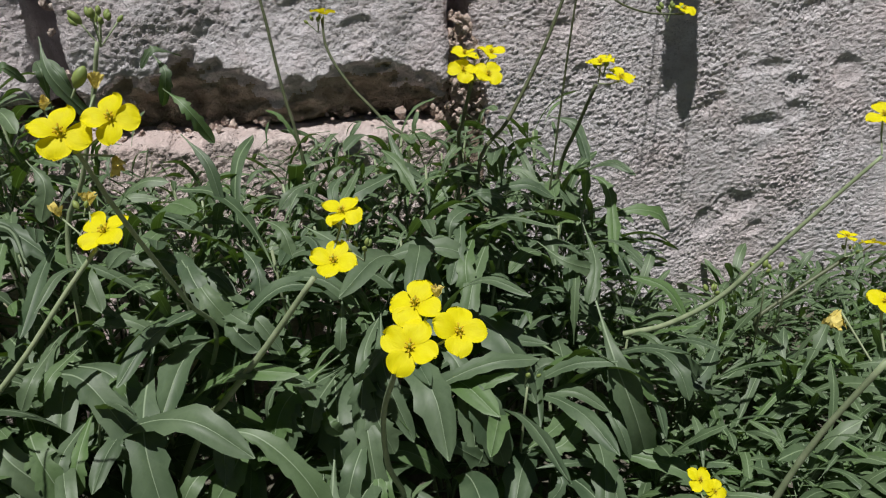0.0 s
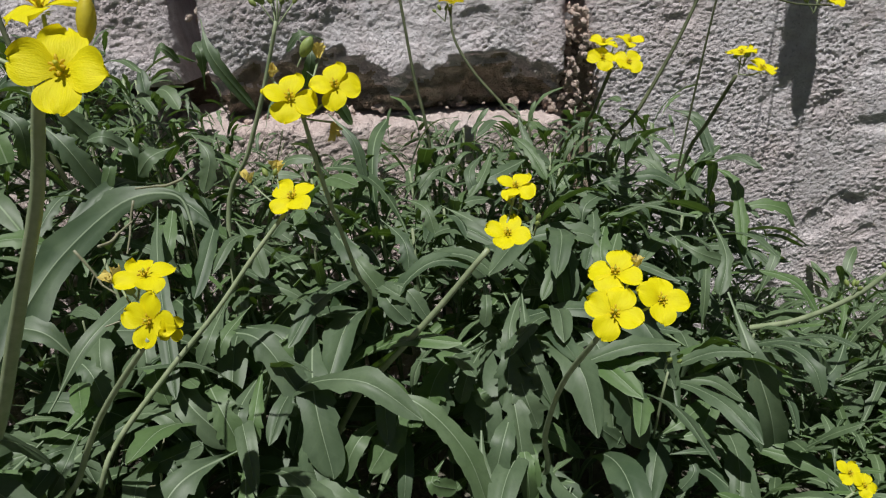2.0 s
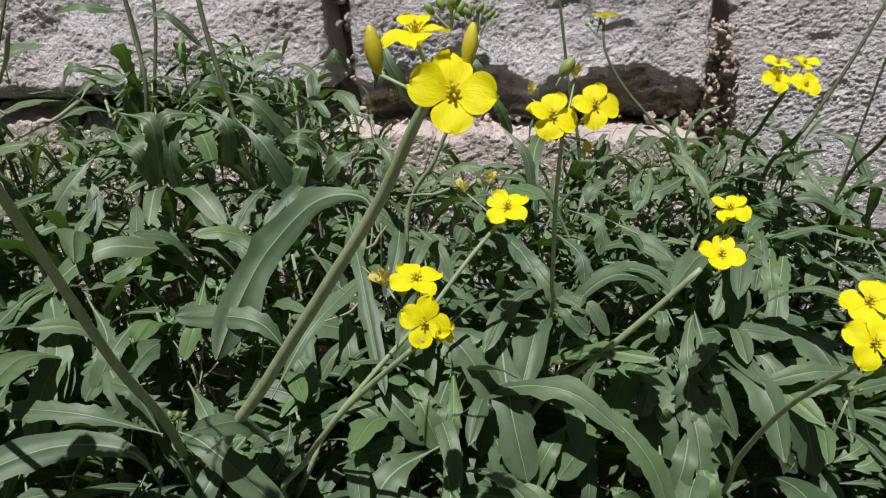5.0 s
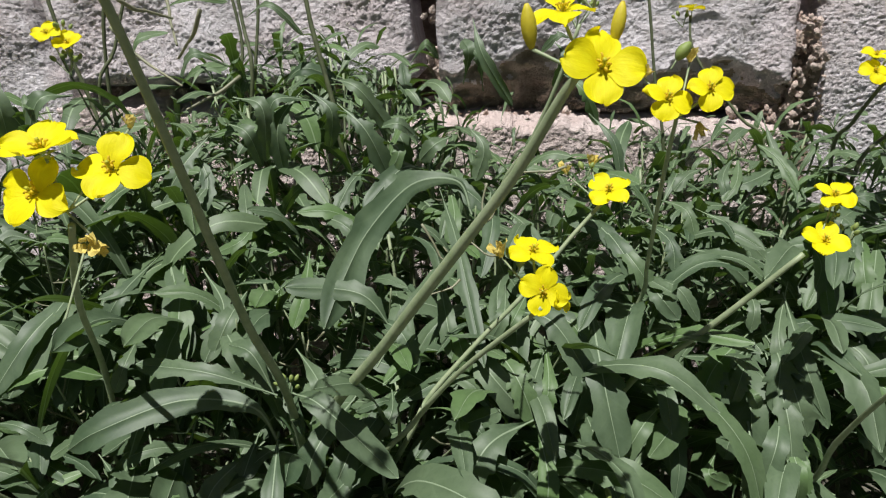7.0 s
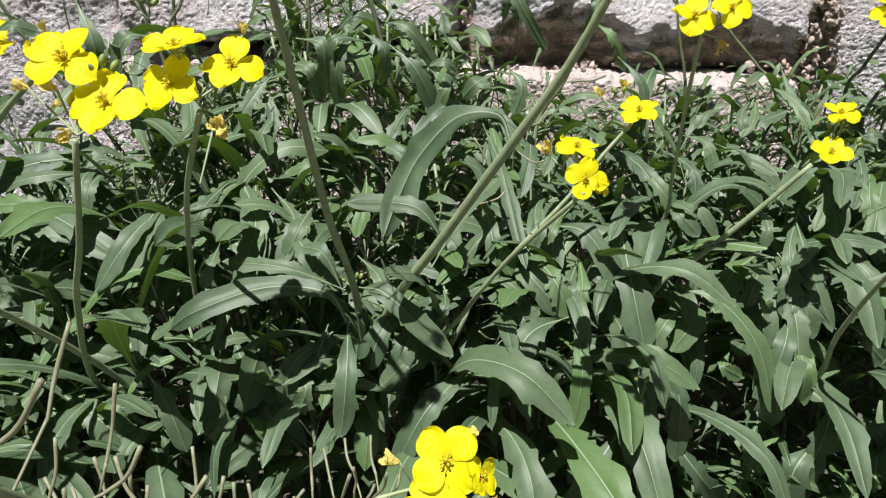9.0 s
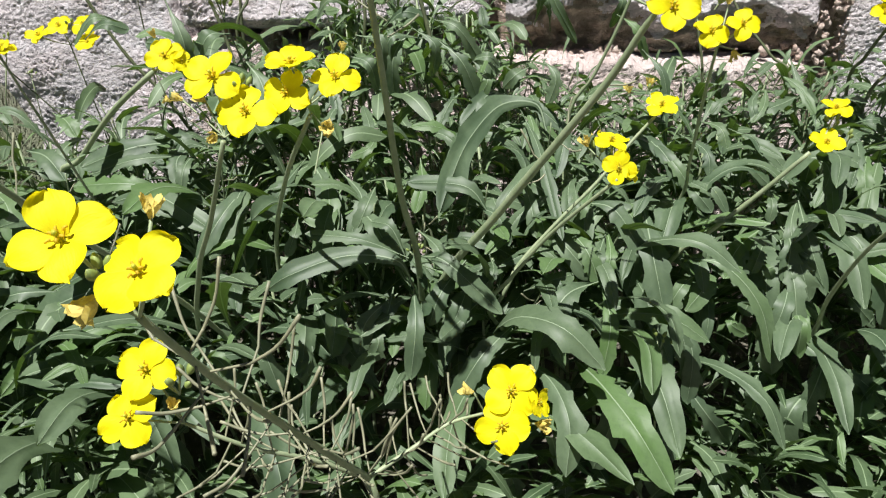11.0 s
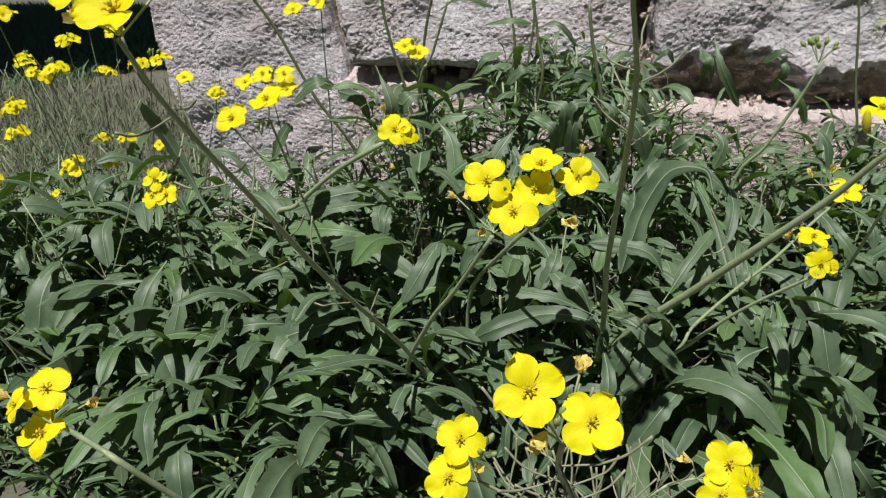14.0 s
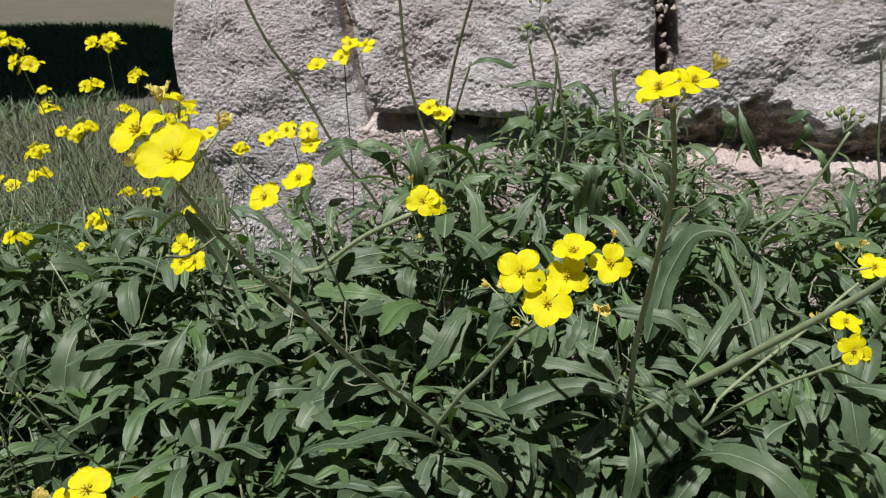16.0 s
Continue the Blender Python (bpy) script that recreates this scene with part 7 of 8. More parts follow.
stem(PLANTS[13], [(-0.500, 0.640, 0.000), (-0.648, 0.598, 0.187), (-0.797, 0.537, 0.400)], 0.0015, 0.0009)
flower(PLANTS[13], (-0.817, 0.537, 0.424), size=0.0213, face=(0.00, -0.60, 0.75), hub=(-0.797, 0.537, 0.400))
flower(PLANTS[13], (-0.777, 0.537, 0.405), size=0.0213, face=(0.00, -0.60, 0.75), hub=(-0.797, 0.537, 0.400))

# plant at x = -0.22
leaf(PLANTS[14], [(-0.192, 0.629, 0.409), (-0.186, 0.609, 0.439), (-0.192, 0.620, 0.450)], 0.0127, up=(0.14, -0.76, 0.59))
leaf(PLANTS[14], [(-0.173, 0.650, 0.400), (-0.177, 0.629, 0.433), (-0.191, 0.640, 0.451)], 0.0123, up=(0.12, -0.77, 0.59))
leaf(PLANTS[14], [(-0.100, 0.630, 0.419), (-0.080, 0.608, 0.403), (-0.064, 0.620, 0.369)], 0.0133, up=(0.02, -0.79, 0.63))
leaf(PLANTS[14], [(-0.107, 0.650, 0.448), (-0.095, 0.628, 0.432), (-0.105, 0.640, 0.403)], 0.0117, up=(0.03, -0.79, 0.60))
leaf(PLANTS[14], [(-0.182, 0.610, 0.469), (-0.173, 0.589, 0.438), (-0.146, 0.600, 0.391)], 0.0130, up=(-0.25, -0.77, 0.71), lobes=2, depth=0.22)
leaf(PLANTS[14], [(-0.250, 0.670, 0.421), (-0.230, 0.648, 0.446), (-0.217, 0.660, 0.432)], 0.0110, up=(-0.03, -0.80, 0.60))
leaf(PLANTS[14], [(-0.247, 0.670, 0.371), (-0.249, 0.648, 0.402), (-0.254, 0.660, 0.429)], 0.0132, up=(-0.01, -0.79, 0.64))
leaf(PLANTS[14], [(-0.351, 0.610, 0.405), (-0.323, 0.588, 0.388), (-0.313, 0.600, 0.349)], 0.0210, up=(-0.00, -0.79, 0.64))
leaf(PLANTS[14], [(-0.272, 0.590, 0.387), (-0.246, 0.568, 0.365), (-0.253, 0.580, 0.326)], 0.0205, up=(-0.07, -0.79, 0.66))
leaf(PLANTS[14], [(-0.322, 0.629, 0.380), (-0.325, 0.609, 0.414), (-0.352, 0.620, 0.424)], 0.0140, up=(0.14, -0.76, 0.62))
stem(PLANTS[14], [(-0.220, 0.660, 0.000), (-0.302, 0.647, 0.176), (-0.402, 0.630, 0.346), (-0.399, 0.642, 0.419), (-0.393, 0.657, 0.502), (-0.417, 0.660, 0.556)], 0.0022, 0.0018)
stem(PLANTS[14], [(-0.220, 0.660, 0.000), (-0.308, 0.656, 0.183), (-0.416, 0.650, 0.363), (-0.417, 0.668, 0.450), (-0.432, 0.680, 0.527)], 0.0023, 0.0018)
stem(PLANTS[14], [(-0.220, 0.660, 0.000), (-0.254, 0.611, 0.179), (-0.295, 0.550, 0.353), (-0.305, 0.557, 0.405), (-0.319, 0.564, 0.464), (-0.326, 0.570, 0.507)], 0.0029, 0.0023)
buds(PLANTS[14], (-0.419, 0.686, 0.565), 6, 0.0120, 0.0080, seed=51)
buds(PLANTS[14], (-0.434, 0.691, 0.532), 6, 0.0100, 0.0080, seed=52)

# plant at x = 0.02
leaf(PLANTS[15], [(0.089, 0.618, 0.375), (0.095, 0.597, 0.347), (0.104, 0.565, 0.321)], 0.0112, up=(-0.23, -0.77, 0.70))
leaf(PLANTS[15], [(0.067, 0.611, 0.344), (0.046, 0.547, 0.331), (0.030, 0.530, 0.316)], 0.0117, up=(-0.23, -0.77, 0.72), lobes=2, depth=0.22)
leaf(PLANTS[15], [(0.077, 0.613, 0.354), (0.093, 0.585, 0.342), (0.104, 0.558, 0.318)], 0.0121, up=(-0.28, -0.76, 0.69), lobes=2, depth=0.22)
leaf(PLANTS[15], [(0.061, 0.600, 0.342), (0.034, 0.548, 0.334), (0.036, 0.532, 0.316)], 0.0113, up=(-0.33, -0.75, 0.68), lobes=2, depth=0.22)
leaf(PLANTS[15], [(0.028, 0.578, 0.335), (0.003, 0.543, 0.337), (-0.011, 0.533, 0.325)], 0.0121, up=(-0.30, -0.76, 0.68))
leaf(PLANTS[15], [(0.085, 0.616, 0.349), (0.089, 0.589, 0.343), (0.113, 0.579, 0.326)], 0.0137, up=(-0.37, -0.74, 0.66))
leaf(PLANTS[15], [(-0.083, 0.650, 0.444), (-0.101, 0.628, 0.452), (-0.117, 0.640, 0.437)], 0.0107, up=(0.04, -0.79, 0.57))
stem(PLANTS[15], [(0.020, 0.680, 0.000), (0.016, 0.671, 0.169), (0.011, 0.660, 0.331), (-0.000, 0.672, 0.405), (-0.008, 0.683, 0.477), (-0.015, 0.690, 0.517)], 0.0022, 0.0016)
stem(PLANTS[15], [(0.020, 0.680, 0.000), (0.064, 0.680, 0.166), (0.118, 0.680, 0.324), (0.097, 0.695, 0.362), (0.067, 0.711, 0.400), (0.049, 0.725, 0.435), (0.047, 0.734, 0.465)], 0.0024, 0.0015)
flower(PLANTS[15], (0.049, 0.737, 0.472), size=0.0255, face=(0.00, 0.00, 1.00), hub=(0.048, 0.732, 0.460))
buds(PLANTS[15], (0.042, 0.741, 0.458), 5, 0.0100, 0.0070, seed=12)

# plant at x = -0.78
stem(PLANTS[16], [(-0.780, 0.620, 0.000), (-0.709, 0.601, 0.189), (-0.712, 0.556, 0.406)], 0.0015, 0.0009)
flower(PLANTS[16], (-0.721, 0.557, 0.427), size=0.0271, face=(0.00, -0.60, 0.75), hub=(-0.712, 0.556, 0.406))
flower(PLANTS[16], (-0.695, 0.562, 0.427), size=0.0271, face=(0.00, -0.60, 0.75), hub=(-0.712, 0.556, 0.406))
flower(PLANTS[16], (-0.690, 0.555, 0.409), size=0.0271, face=(0.00, -0.60, 0.75), hub=(-0.712, 0.556, 0.406))
flower(PLANTS[16], (-0.741, 0.548, 0.418), size=0.0271, face=(0.00, -0.60, 0.75), hub=(-0.712, 0.556, 0.406))
buds(PLANTS[16], (-0.712, 0.564, 0.424), 4, 0.0070, 0.0060, seed=43)
stem(PLANTS[16], [(-0.780, 0.620, 0.000), (-0.684, 0.655, 0.230), (-0.671, 0.646, 0.497)], 0.0015, 0.0009)
flower(PLANTS[16], (-0.663, 0.652, 0.522), size=0.0254, face=(0.00, -0.60, 0.75), hub=(-0.671, 0.646, 0.497))
flower(PLANTS[16], (-0.643, 0.656, 0.521), size=0.0254, face=(0.00, -0.60, 0.75), hub=(-0.671, 0.646, 0.497))
flower(PLANTS[16], (-0.673, 0.643, 0.506), size=0.0254, face=(0.00, -0.60, 0.75), hub=(-0.671, 0.646, 0.497))
flower(PLANTS[16], (-0.704, 0.632, 0.496), size=0.0254, face=(0.00, -0.60, 0.75), hub=(-0.671, 0.646, 0.497))
buds(PLANTS[16], (-0.671, 0.654, 0.515), 2, 0.0070, 0.0060, seed=45)

# plant at x = -0.26
stem(PLANTS[17], [(-0.255, 0.165, 0.000), (-0.287, 0.124, 0.126), (-0.298, 0.103, 0.211)], 0.0040, 0.0032)
stem(PLANTS[17], [(-0.298, 0.103, 0.211), (-0.315, 0.064, 0.267), (-0.328, 0.014, 0.334), (-0.328, -0.029, 0.387)], 0.0026, 0.0016)
stem(PLANTS[17], [(-0.298, 0.103, 0.211), (-0.322, 0.084, 0.239), (-0.347, 0.067, 0.260), (-0.372, 0.056, 0.282)], 0.0018, 0.0011)
stem(PLANTS[17], [(-0.298, 0.103, 0.211), (-0.273, 0.122, 0.219), (-0.254, 0.134, 0.227), (-0.233, 0.144, 0.228)], 0.0018, 0.0011)
flower(PLANTS[17], (-0.342, -0.034, 0.414), size=0.0272, face=(0.00, -0.72, 0.70), hub=(-0.328, -0.029, 0.387))
flower(PLANTS[17], (-0.318, -0.040, 0.407), size=0.0240, face=(0.00, -0.72, 0.70), hub=(-0.328, -0.029, 0.387))
withered(PLANTS[17], (-0.334, -0.037, 0.398), size=0.0130, aim=(-0.40, -0.40, -0.30), hub=(-0.328, -0.029, 0.387))
withered(PLANTS[17], (-0.323, -0.020, 0.415), size=0.0100, aim=(0.10, 0.00, 1.00), hub=(-0.328, -0.029, 0.387))
buds(PLANTS[17], (-0.331, -0.036, 0.402), 4, 0.0050, 0.0060, seed=31)
flower(PLANTS[17], (-0.384, 0.054, 0.313), size=0.0273, face=(0.00, -0.72, 0.70), hub=(-0.372, 0.056, 0.282))
flower(PLANTS[17], (-0.389, 0.041, 0.296), size=0.0264, face=(0.00, -0.72, 0.70), hub=(-0.372, 0.056, 0.282))
withered(PLANTS[17], (-0.375, 0.052, 0.293), size=0.0090, aim=(0.20, -0.20, 0.60), hub=(-0.372, 0.056, 0.282))
buds(PLANTS[17], (-0.373, 0.058, 0.301), 6, 0.0080, 0.0070, seed=32)
flower(PLANTS[17], (-0.217, 0.135, 0.251), size=0.0317, face=(0.00, -0.72, 0.70), hub=(-0.233, 0.144, 0.228))
flower(PLANTS[17], (-0.222, 0.120, 0.237), size=0.0297, face=(0.00, -0.72, 0.70), hub=(-0.233, 0.144, 0.228))
flower(PLANTS[17], (-0.202, 0.134, 0.244), size=0.0188, face=(0.70, -0.50, 0.40), hub=(-0.233, 0.144, 0.228))
withered(PLANTS[17], (-0.239, 0.139, 0.246), size=0.0120, aim=(-0.90, 0.00, 0.20), hub=(-0.233, 0.144, 0.228))
withered(PLANTS[17], (-0.203, 0.131, 0.231), size=0.0130, aim=(0.70, -0.30, 0.20), hub=(-0.233, 0.144, 0.228))
withered(PLANTS[17], (-0.208, 0.148, 0.254), size=0.0080, aim=(0.50, 0.00, 0.60), hub=(-0.233, 0.144, 0.228))
pods_along(PLANTS[17], [(-0.298, 0.103, 0.211), (-0.315, 0.064, 0.267), (-0.328, 0.014, 0.334), (-0.328, -0.029, 0.387)], 30, 0.02, 0.85, 0.046, 41)
pods_along(PLANTS[17], [(-0.298, 0.103, 0.211), (-0.322, 0.084, 0.239), (-0.347, 0.067, 0.260), (-0.372, 0.056, 0.282)], 26, 0.03, 0.85, 0.040, 42)
pods_along(PLANTS[17], [(-0.298, 0.103, 0.211), (-0.273, 0.122, 0.219), (-0.254, 0.134, 0.227), (-0.233, 0.144, 0.228)], 24, 0.03, 0.85, 0.040, 43)

# plant at x = -0.47
stem(PLANTS[18], [(-0.470, 0.130, 0.000), (-0.515, 0.080, 0.151), (-0.570, 0.019, 0.290), (-0.588, 0.017, 0.306), (-0.611, 0.015, 0.324)], 0.0023, 0.0019)
flower(PLANTS[18], (-0.618, 0.021, 0.342), size=0.0271, face=(0.00, -0.45, 0.90), hub=(-0.614, 0.014, 0.324))
flower(PLANTS[18], (-0.619, 0.011, 0.319), size=0.0278, face=(0.00, -0.72, 0.70), hub=(-0.614, 0.014, 0.324))
flower(PLANTS[18], (-0.630, 0.010, 0.338), size=0.0191, face=(-0.60, -0.50, 0.60), hub=(-0.614, 0.014, 0.324))
withered(PLANTS[18], (-0.601, 0.028, 0.329), size=0.0110, aim=(0.80, 0.00, 0.20), hub=(-0.614, 0.014, 0.324))
withered(PLANTS[18], (-0.641, 0.017, 0.337), size=0.0120, aim=(-0.90, 0.00, 0.20), hub=(-0.614, 0.014, 0.324))

# plant at x = -1.28
stem(PLANTS[19], [(-1.280, 0.800, 0.000), (-1.190, 0.849, 0.225), (-1.179, 0.849, 0.487)], 0.0015, 0.0009)
flower(PLANTS[19], (-1.194, 0.857, 0.500), size=0.0301, face=(-0.30, 0.19, 0.75), hub=(-1.179, 0.849, 0.487))
flower(PLANTS[19], (-1.196, 0.836, 0.499), size=0.0296, face=(-0.39, -0.85, 0.75), hub=(-1.179, 0.849, 0.487))
flower(PLANTS[19], (-1.172, 0.845, 0.496), size=0.0298, face=(0.70, -0.39, 0.75), hub=(-1.179, 0.849, 0.487))
flower(PLANTS[19], (-1.186, 0.849, 0.499), size=0.0299, face=(-0.69, -0.46, 0.75), hub=(-1.179, 0.849, 0.487))
flower(PLANTS[19], (-1.162, 0.842, 0.507), size=0.0295, face=(0.45, -0.81, 0.75), hub=(-1.179, 0.849, 0.487))
flower(PLANTS[19], (-1.166, 0.863, 0.502), size=0.0301, face=(0.23, 0.22, 0.75), hub=(-1.179, 0.849, 0.487))
buds(PLANTS[19], (-1.179, 0.857, 0.505), 4, 0.0070, 0.0060, seed=53)
stem(PLANTS[19], [(-1.280, 0.800, 0.000), (-1.156, 0.843, 0.201), (-1.124, 0.838, 0.434)], 0.0015, 0.0009)
flower(PLANTS[19], (-1.133, 0.842, 0.451), size=0.0221, face=(-0.59, -0.03, 0.75), hub=(-1.124, 0.838, 0.434))
flower(PLANTS[19], (-1.124, 0.829, 0.444), size=0.0219, face=(-0.02, -0.95, 0.75), hub=(-1.124, 0.838, 0.434))
flower(PLANTS[19], (-1.114, 0.842, 0.450), size=0.0221, face=(0.61, -0.06, 0.75), hub=(-1.124, 0.838, 0.434))
buds(PLANTS[19], (-1.124, 0.846, 0.452), 2, 0.0070, 0.0060, seed=46)
stem(PLANTS[19], [(-1.280, 0.800, 0.000), (-1.202, 0.829, 0.194), (-1.200, 0.814, 0.417)], 0.0015, 0.0009)
flower(PLANTS[19], (-1.188, 0.817, 0.434), size=0.0246, face=(0.67, -0.17, 0.75), hub=(-1.200, 0.814, 0.417))
flower(PLANTS[19], (-1.209, 0.821, 0.428), size=0.0248, face=(-0.52, 0.05, 0.75), hub=(-1.200, 0.814, 0.417))
flower(PLANTS[19], (-1.202, 0.805, 0.432), size=0.0245, face=(-0.15, -0.94, 0.75), hub=(-1.200, 0.814, 0.417))
buds(PLANTS[19], (-1.200, 0.822, 0.435), 3, 0.0070, 0.0060, seed=55)
stem(PLANTS[19], [(-1.280, 0.800, 0.000), (-1.189, 0.732, 0.225), (-1.179, 0.653, 0.487)], 0.0015, 0.0009)
flower(PLANTS[19], (-1.162, 0.651, 0.491), size=0.0242, face=(0.70, -0.34, 0.75), hub=(-1.179, 0.653, 0.487))
flower(PLANTS[19], (-1.180, 0.659, 0.494), size=0.0245, face=(-0.36, 0.16, 0.75), hub=(-1.179, 0.653, 0.487))
flower(PLANTS[19], (-1.180, 0.642, 0.494), size=0.0241, face=(-0.33, -0.88, 0.75), hub=(-1.179, 0.653, 0.487))
flower(PLANTS[19], (-1.160, 0.659, 0.491), size=0.0244, face=(0.18, 0.23, 0.75), hub=(-1.179, 0.653, 0.487))
flower(PLANTS[19], (-1.175, 0.647, 0.484), size=0.0243, face=(-0.67, -0.51, 0.75), hub=(-1.179, 0.653, 0.487))
flower(PLANTS[19], (-1.155, 0.643, 0.489), size=0.0241, face=(0.50, -0.77, 0.75), hub=(-1.179, 0.653, 0.487))
flower(PLANTS[19], (-1.209, 0.663, 0.521), size=0.0245, face=(-0.61, -0.05, 0.75), hub=(-1.179, 0.653, 0.487))
flower(PLANTS[19], (-1.199, 0.648, 0.526), size=0.0240, face=(0.00, -0.95, 0.75), hub=(-1.179, 0.653, 0.487))
flower(PLANTS[19], (-1.188, 0.663, 0.519), size=0.0244, face=(0.60, -0.04, 0.75), hub=(-1.179, 0.653, 0.487))
buds(PLANTS[19], (-1.179, 0.661, 0.505), 4, 0.0070, 0.0060, seed=72)
stem(PLANTS[19], [(-1.280, 0.800, 0.000), (-1.209, 0.773, 0.186), (-1.211, 0.721, 0.400)], 0.0015, 0.0009)
flower(PLANTS[19], (-1.203, 0.725, 0.411), size=0.0195, face=(0.58, -0.02, 0.75), hub=(-1.211, 0.721, 0.400))
flower(PLANTS[19], (-1.220, 0.724, 0.417), size=0.0195, face=(-0.63, -0.08, 0.75), hub=(-1.211, 0.721, 0.400))
flower(PLANTS[19], (-1.211, 0.713, 0.411), size=0.0193, face=(0.05, -0.95, 0.75), hub=(-1.211, 0.721, 0.400))
buds(PLANTS[19], (-1.211, 0.729, 0.418), 2, 0.0070, 0.0060, seed=65)
stem(PLANTS[19], [(-1.280, 0.800, 0.000), (-1.235, 0.771, 0.152), (-1.256, 0.719, 0.323)], 0.0015, 0.0009)
flower(PLANTS[19], (-1.244, 0.726, 0.340), size=0.0201, face=(0.58, -0.02, 0.75), hub=(-1.256, 0.719, 0.323))
flower(PLANTS[19], (-1.261, 0.725, 0.346), size=0.0201, face=(-0.63, -0.08, 0.75), hub=(-1.256, 0.719, 0.323))
flower(PLANTS[19], (-1.252, 0.714, 0.340), size=0.0200, face=(0.05, -0.95, 0.75), hub=(-1.256, 0.719, 0.323))
flower(PLANTS[19], (-1.262, 0.723, 0.332), size=0.0202, face=(-0.22, 0.22, 0.75), hub=(-1.256, 0.719, 0.323))
flower(PLANTS[19], (-1.266, 0.710, 0.330), size=0.0200, face=(-0.47, -0.80, 0.75), hub=(-1.256, 0.719, 0.323))
flower(PLANTS[19], (-1.249, 0.714, 0.334), size=0.0200, face=(0.69, -0.47, 0.75), hub=(-1.256, 0.719, 0.323))
buds(PLANTS[19], (-1.256, 0.727, 0.341), 4, 0.0070, 0.0060, seed=73)
stem(PLANTS[19], [(-1.280, 0.800, 0.000), (-1.285, 0.799, 0.122), (-1.338, 0.765, 0.257)], 0.0015, 0.0009)
flower(PLANTS[19], (-1.300, 0.775, 0.280), size=0.0255, face=(0.67, -0.17, 0.75), hub=(-1.338, 0.765, 0.257))
flower(PLANTS[19], (-1.321, 0.779, 0.273), size=0.0257, face=(-0.52, 0.05, 0.75), hub=(-1.338, 0.765, 0.257))
flower(PLANTS[19], (-1.314, 0.762, 0.278), size=0.0253, face=(-0.15, -0.94, 0.75), hub=(-1.338, 0.765, 0.257))
flower(PLANTS[19], (-1.364, 0.767, 0.264), size=0.0258, face=(-0.02, 0.25, 0.75), hub=(-1.338, 0.765, 0.257))
flower(PLANTS[19], (-1.375, 0.752, 0.271), size=0.0255, face=(-0.59, -0.67, 0.75), hub=(-1.338, 0.765, 0.257))
flower(PLANTS[19], (-1.353, 0.752, 0.263), size=0.0254, face=(0.62, -0.63, 0.75), hub=(-1.338, 0.765, 0.257))
buds(PLANTS[19], (-1.338, 0.773, 0.275), 2, 0.0070, 0.0060, seed=87)
stem(PLANTS[19], [(-1.280, 0.800, 0.000), (-1.001, 0.665, 0.200), (-0.865, 0.541, 0.430)], 0.0015, 0.0009)
flower(PLANTS[19], (-0.853, 0.538, 0.444), size=0.0165, face=(-0.09, -0.95, 0.75), hub=(-0.865, 0.541, 0.430))
flower(PLANTS[19], (-0.844, 0.547, 0.449), size=0.0166, face=(0.64, -0.12, 0.75), hub=(-0.865, 0.541, 0.430))
flower(PLANTS[19], (-0.858, 0.549, 0.445), size=0.0167, face=(-0.56, 0.01, 0.75), hub=(-0.865, 0.541, 0.430))
flower(PLANTS[19], (-0.871, 0.535, 0.442), size=0.0165, face=(0.64, -0.58, 0.75), hub=(-0.865, 0.541, 0.430))
flower(PLANTS[19], (-0.880, 0.544, 0.439), size=0.0167, face=(-0.09, 0.24, 0.75), hub=(-0.865, 0.541, 0.430))
flower(PLANTS[19], (-0.886, 0.533, 0.443), size=0.0165, face=(-0.55, -0.72, 0.75), hub=(-0.865, 0.541, 0.430))
buds(PLANTS[19], (-0.865, 0.549, 0.448), 4, 0.0070, 0.0060, seed=93)

# plant at x = -1.62
stem(PLANTS[20], [(-1.620, 1.050, 0.000), (-1.734, 1.303, 0.138), (-1.860, 1.439, 0.294)], 0.0015, 0.0009)
flower(PLANTS[20], (-1.855, 1.430, 0.308), size=0.0248, face=(0.30, -0.89, 0.75), hub=(-1.860, 1.439, 0.294))
flower(PLANTS[20], (-1.853, 1.447, 0.309), size=0.0250, face=(0.40, 0.14, 0.75), hub=(-1.860, 1.439, 0.294))
flower(PLANTS[20], (-1.872, 1.440, 0.305), size=0.0250, face=(-0.70, -0.31, 0.75), hub=(-1.860, 1.439, 0.294))
stem(PLANTS[20], [(-1.620, 1.050, 0.000), (-1.425, 1.094, 0.151), (-1.345, 1.090, 0.321)], 0.0015, 0.0009)
flower(PLANTS[20], (-1.364, 1.089, 0.337), size=0.0181, face=(-0.70, -0.36, 0.75), hub=(-1.345, 1.090, 0.321))
flower(PLANTS[20], (-1.350, 1.083, 0.337), size=0.0180, face=(0.36, -0.87, 0.75), hub=(-1.345, 1.090, 0.321))
flower(PLANTS[20], (-1.350, 1.096, 0.339), size=0.0181, face=(0.34, 0.18, 0.75), hub=(-1.345, 1.090, 0.321))
flower(PLANTS[20], (-1.338, 1.084, 0.334), size=0.0180, face=(-0.18, -0.93, 0.75), hub=(-1.345, 1.090, 0.321))
flower(PLANTS[20], (-1.327, 1.093, 0.330), size=0.0181, face=(0.68, -0.19, 0.75), hub=(-1.345, 1.090, 0.321))
flower(PLANTS[20], (-1.342, 1.096, 0.333), size=0.0181, face=(-0.50, 0.07, 0.75), hub=(-1.345, 1.090, 0.321))
stem(PLANTS[20], [(-1.620, 1.050, 0.000), (-1.230, 0.706, 0.126), (-1.021, 0.443, 0.267)], 0.0015, 0.0009)
flower(PLANTS[20], (-0.979, 0.458, 0.291), size=0.0105, face=(-0.70, -0.36, 0.75), hub=(-1.021, 0.443, 0.267))
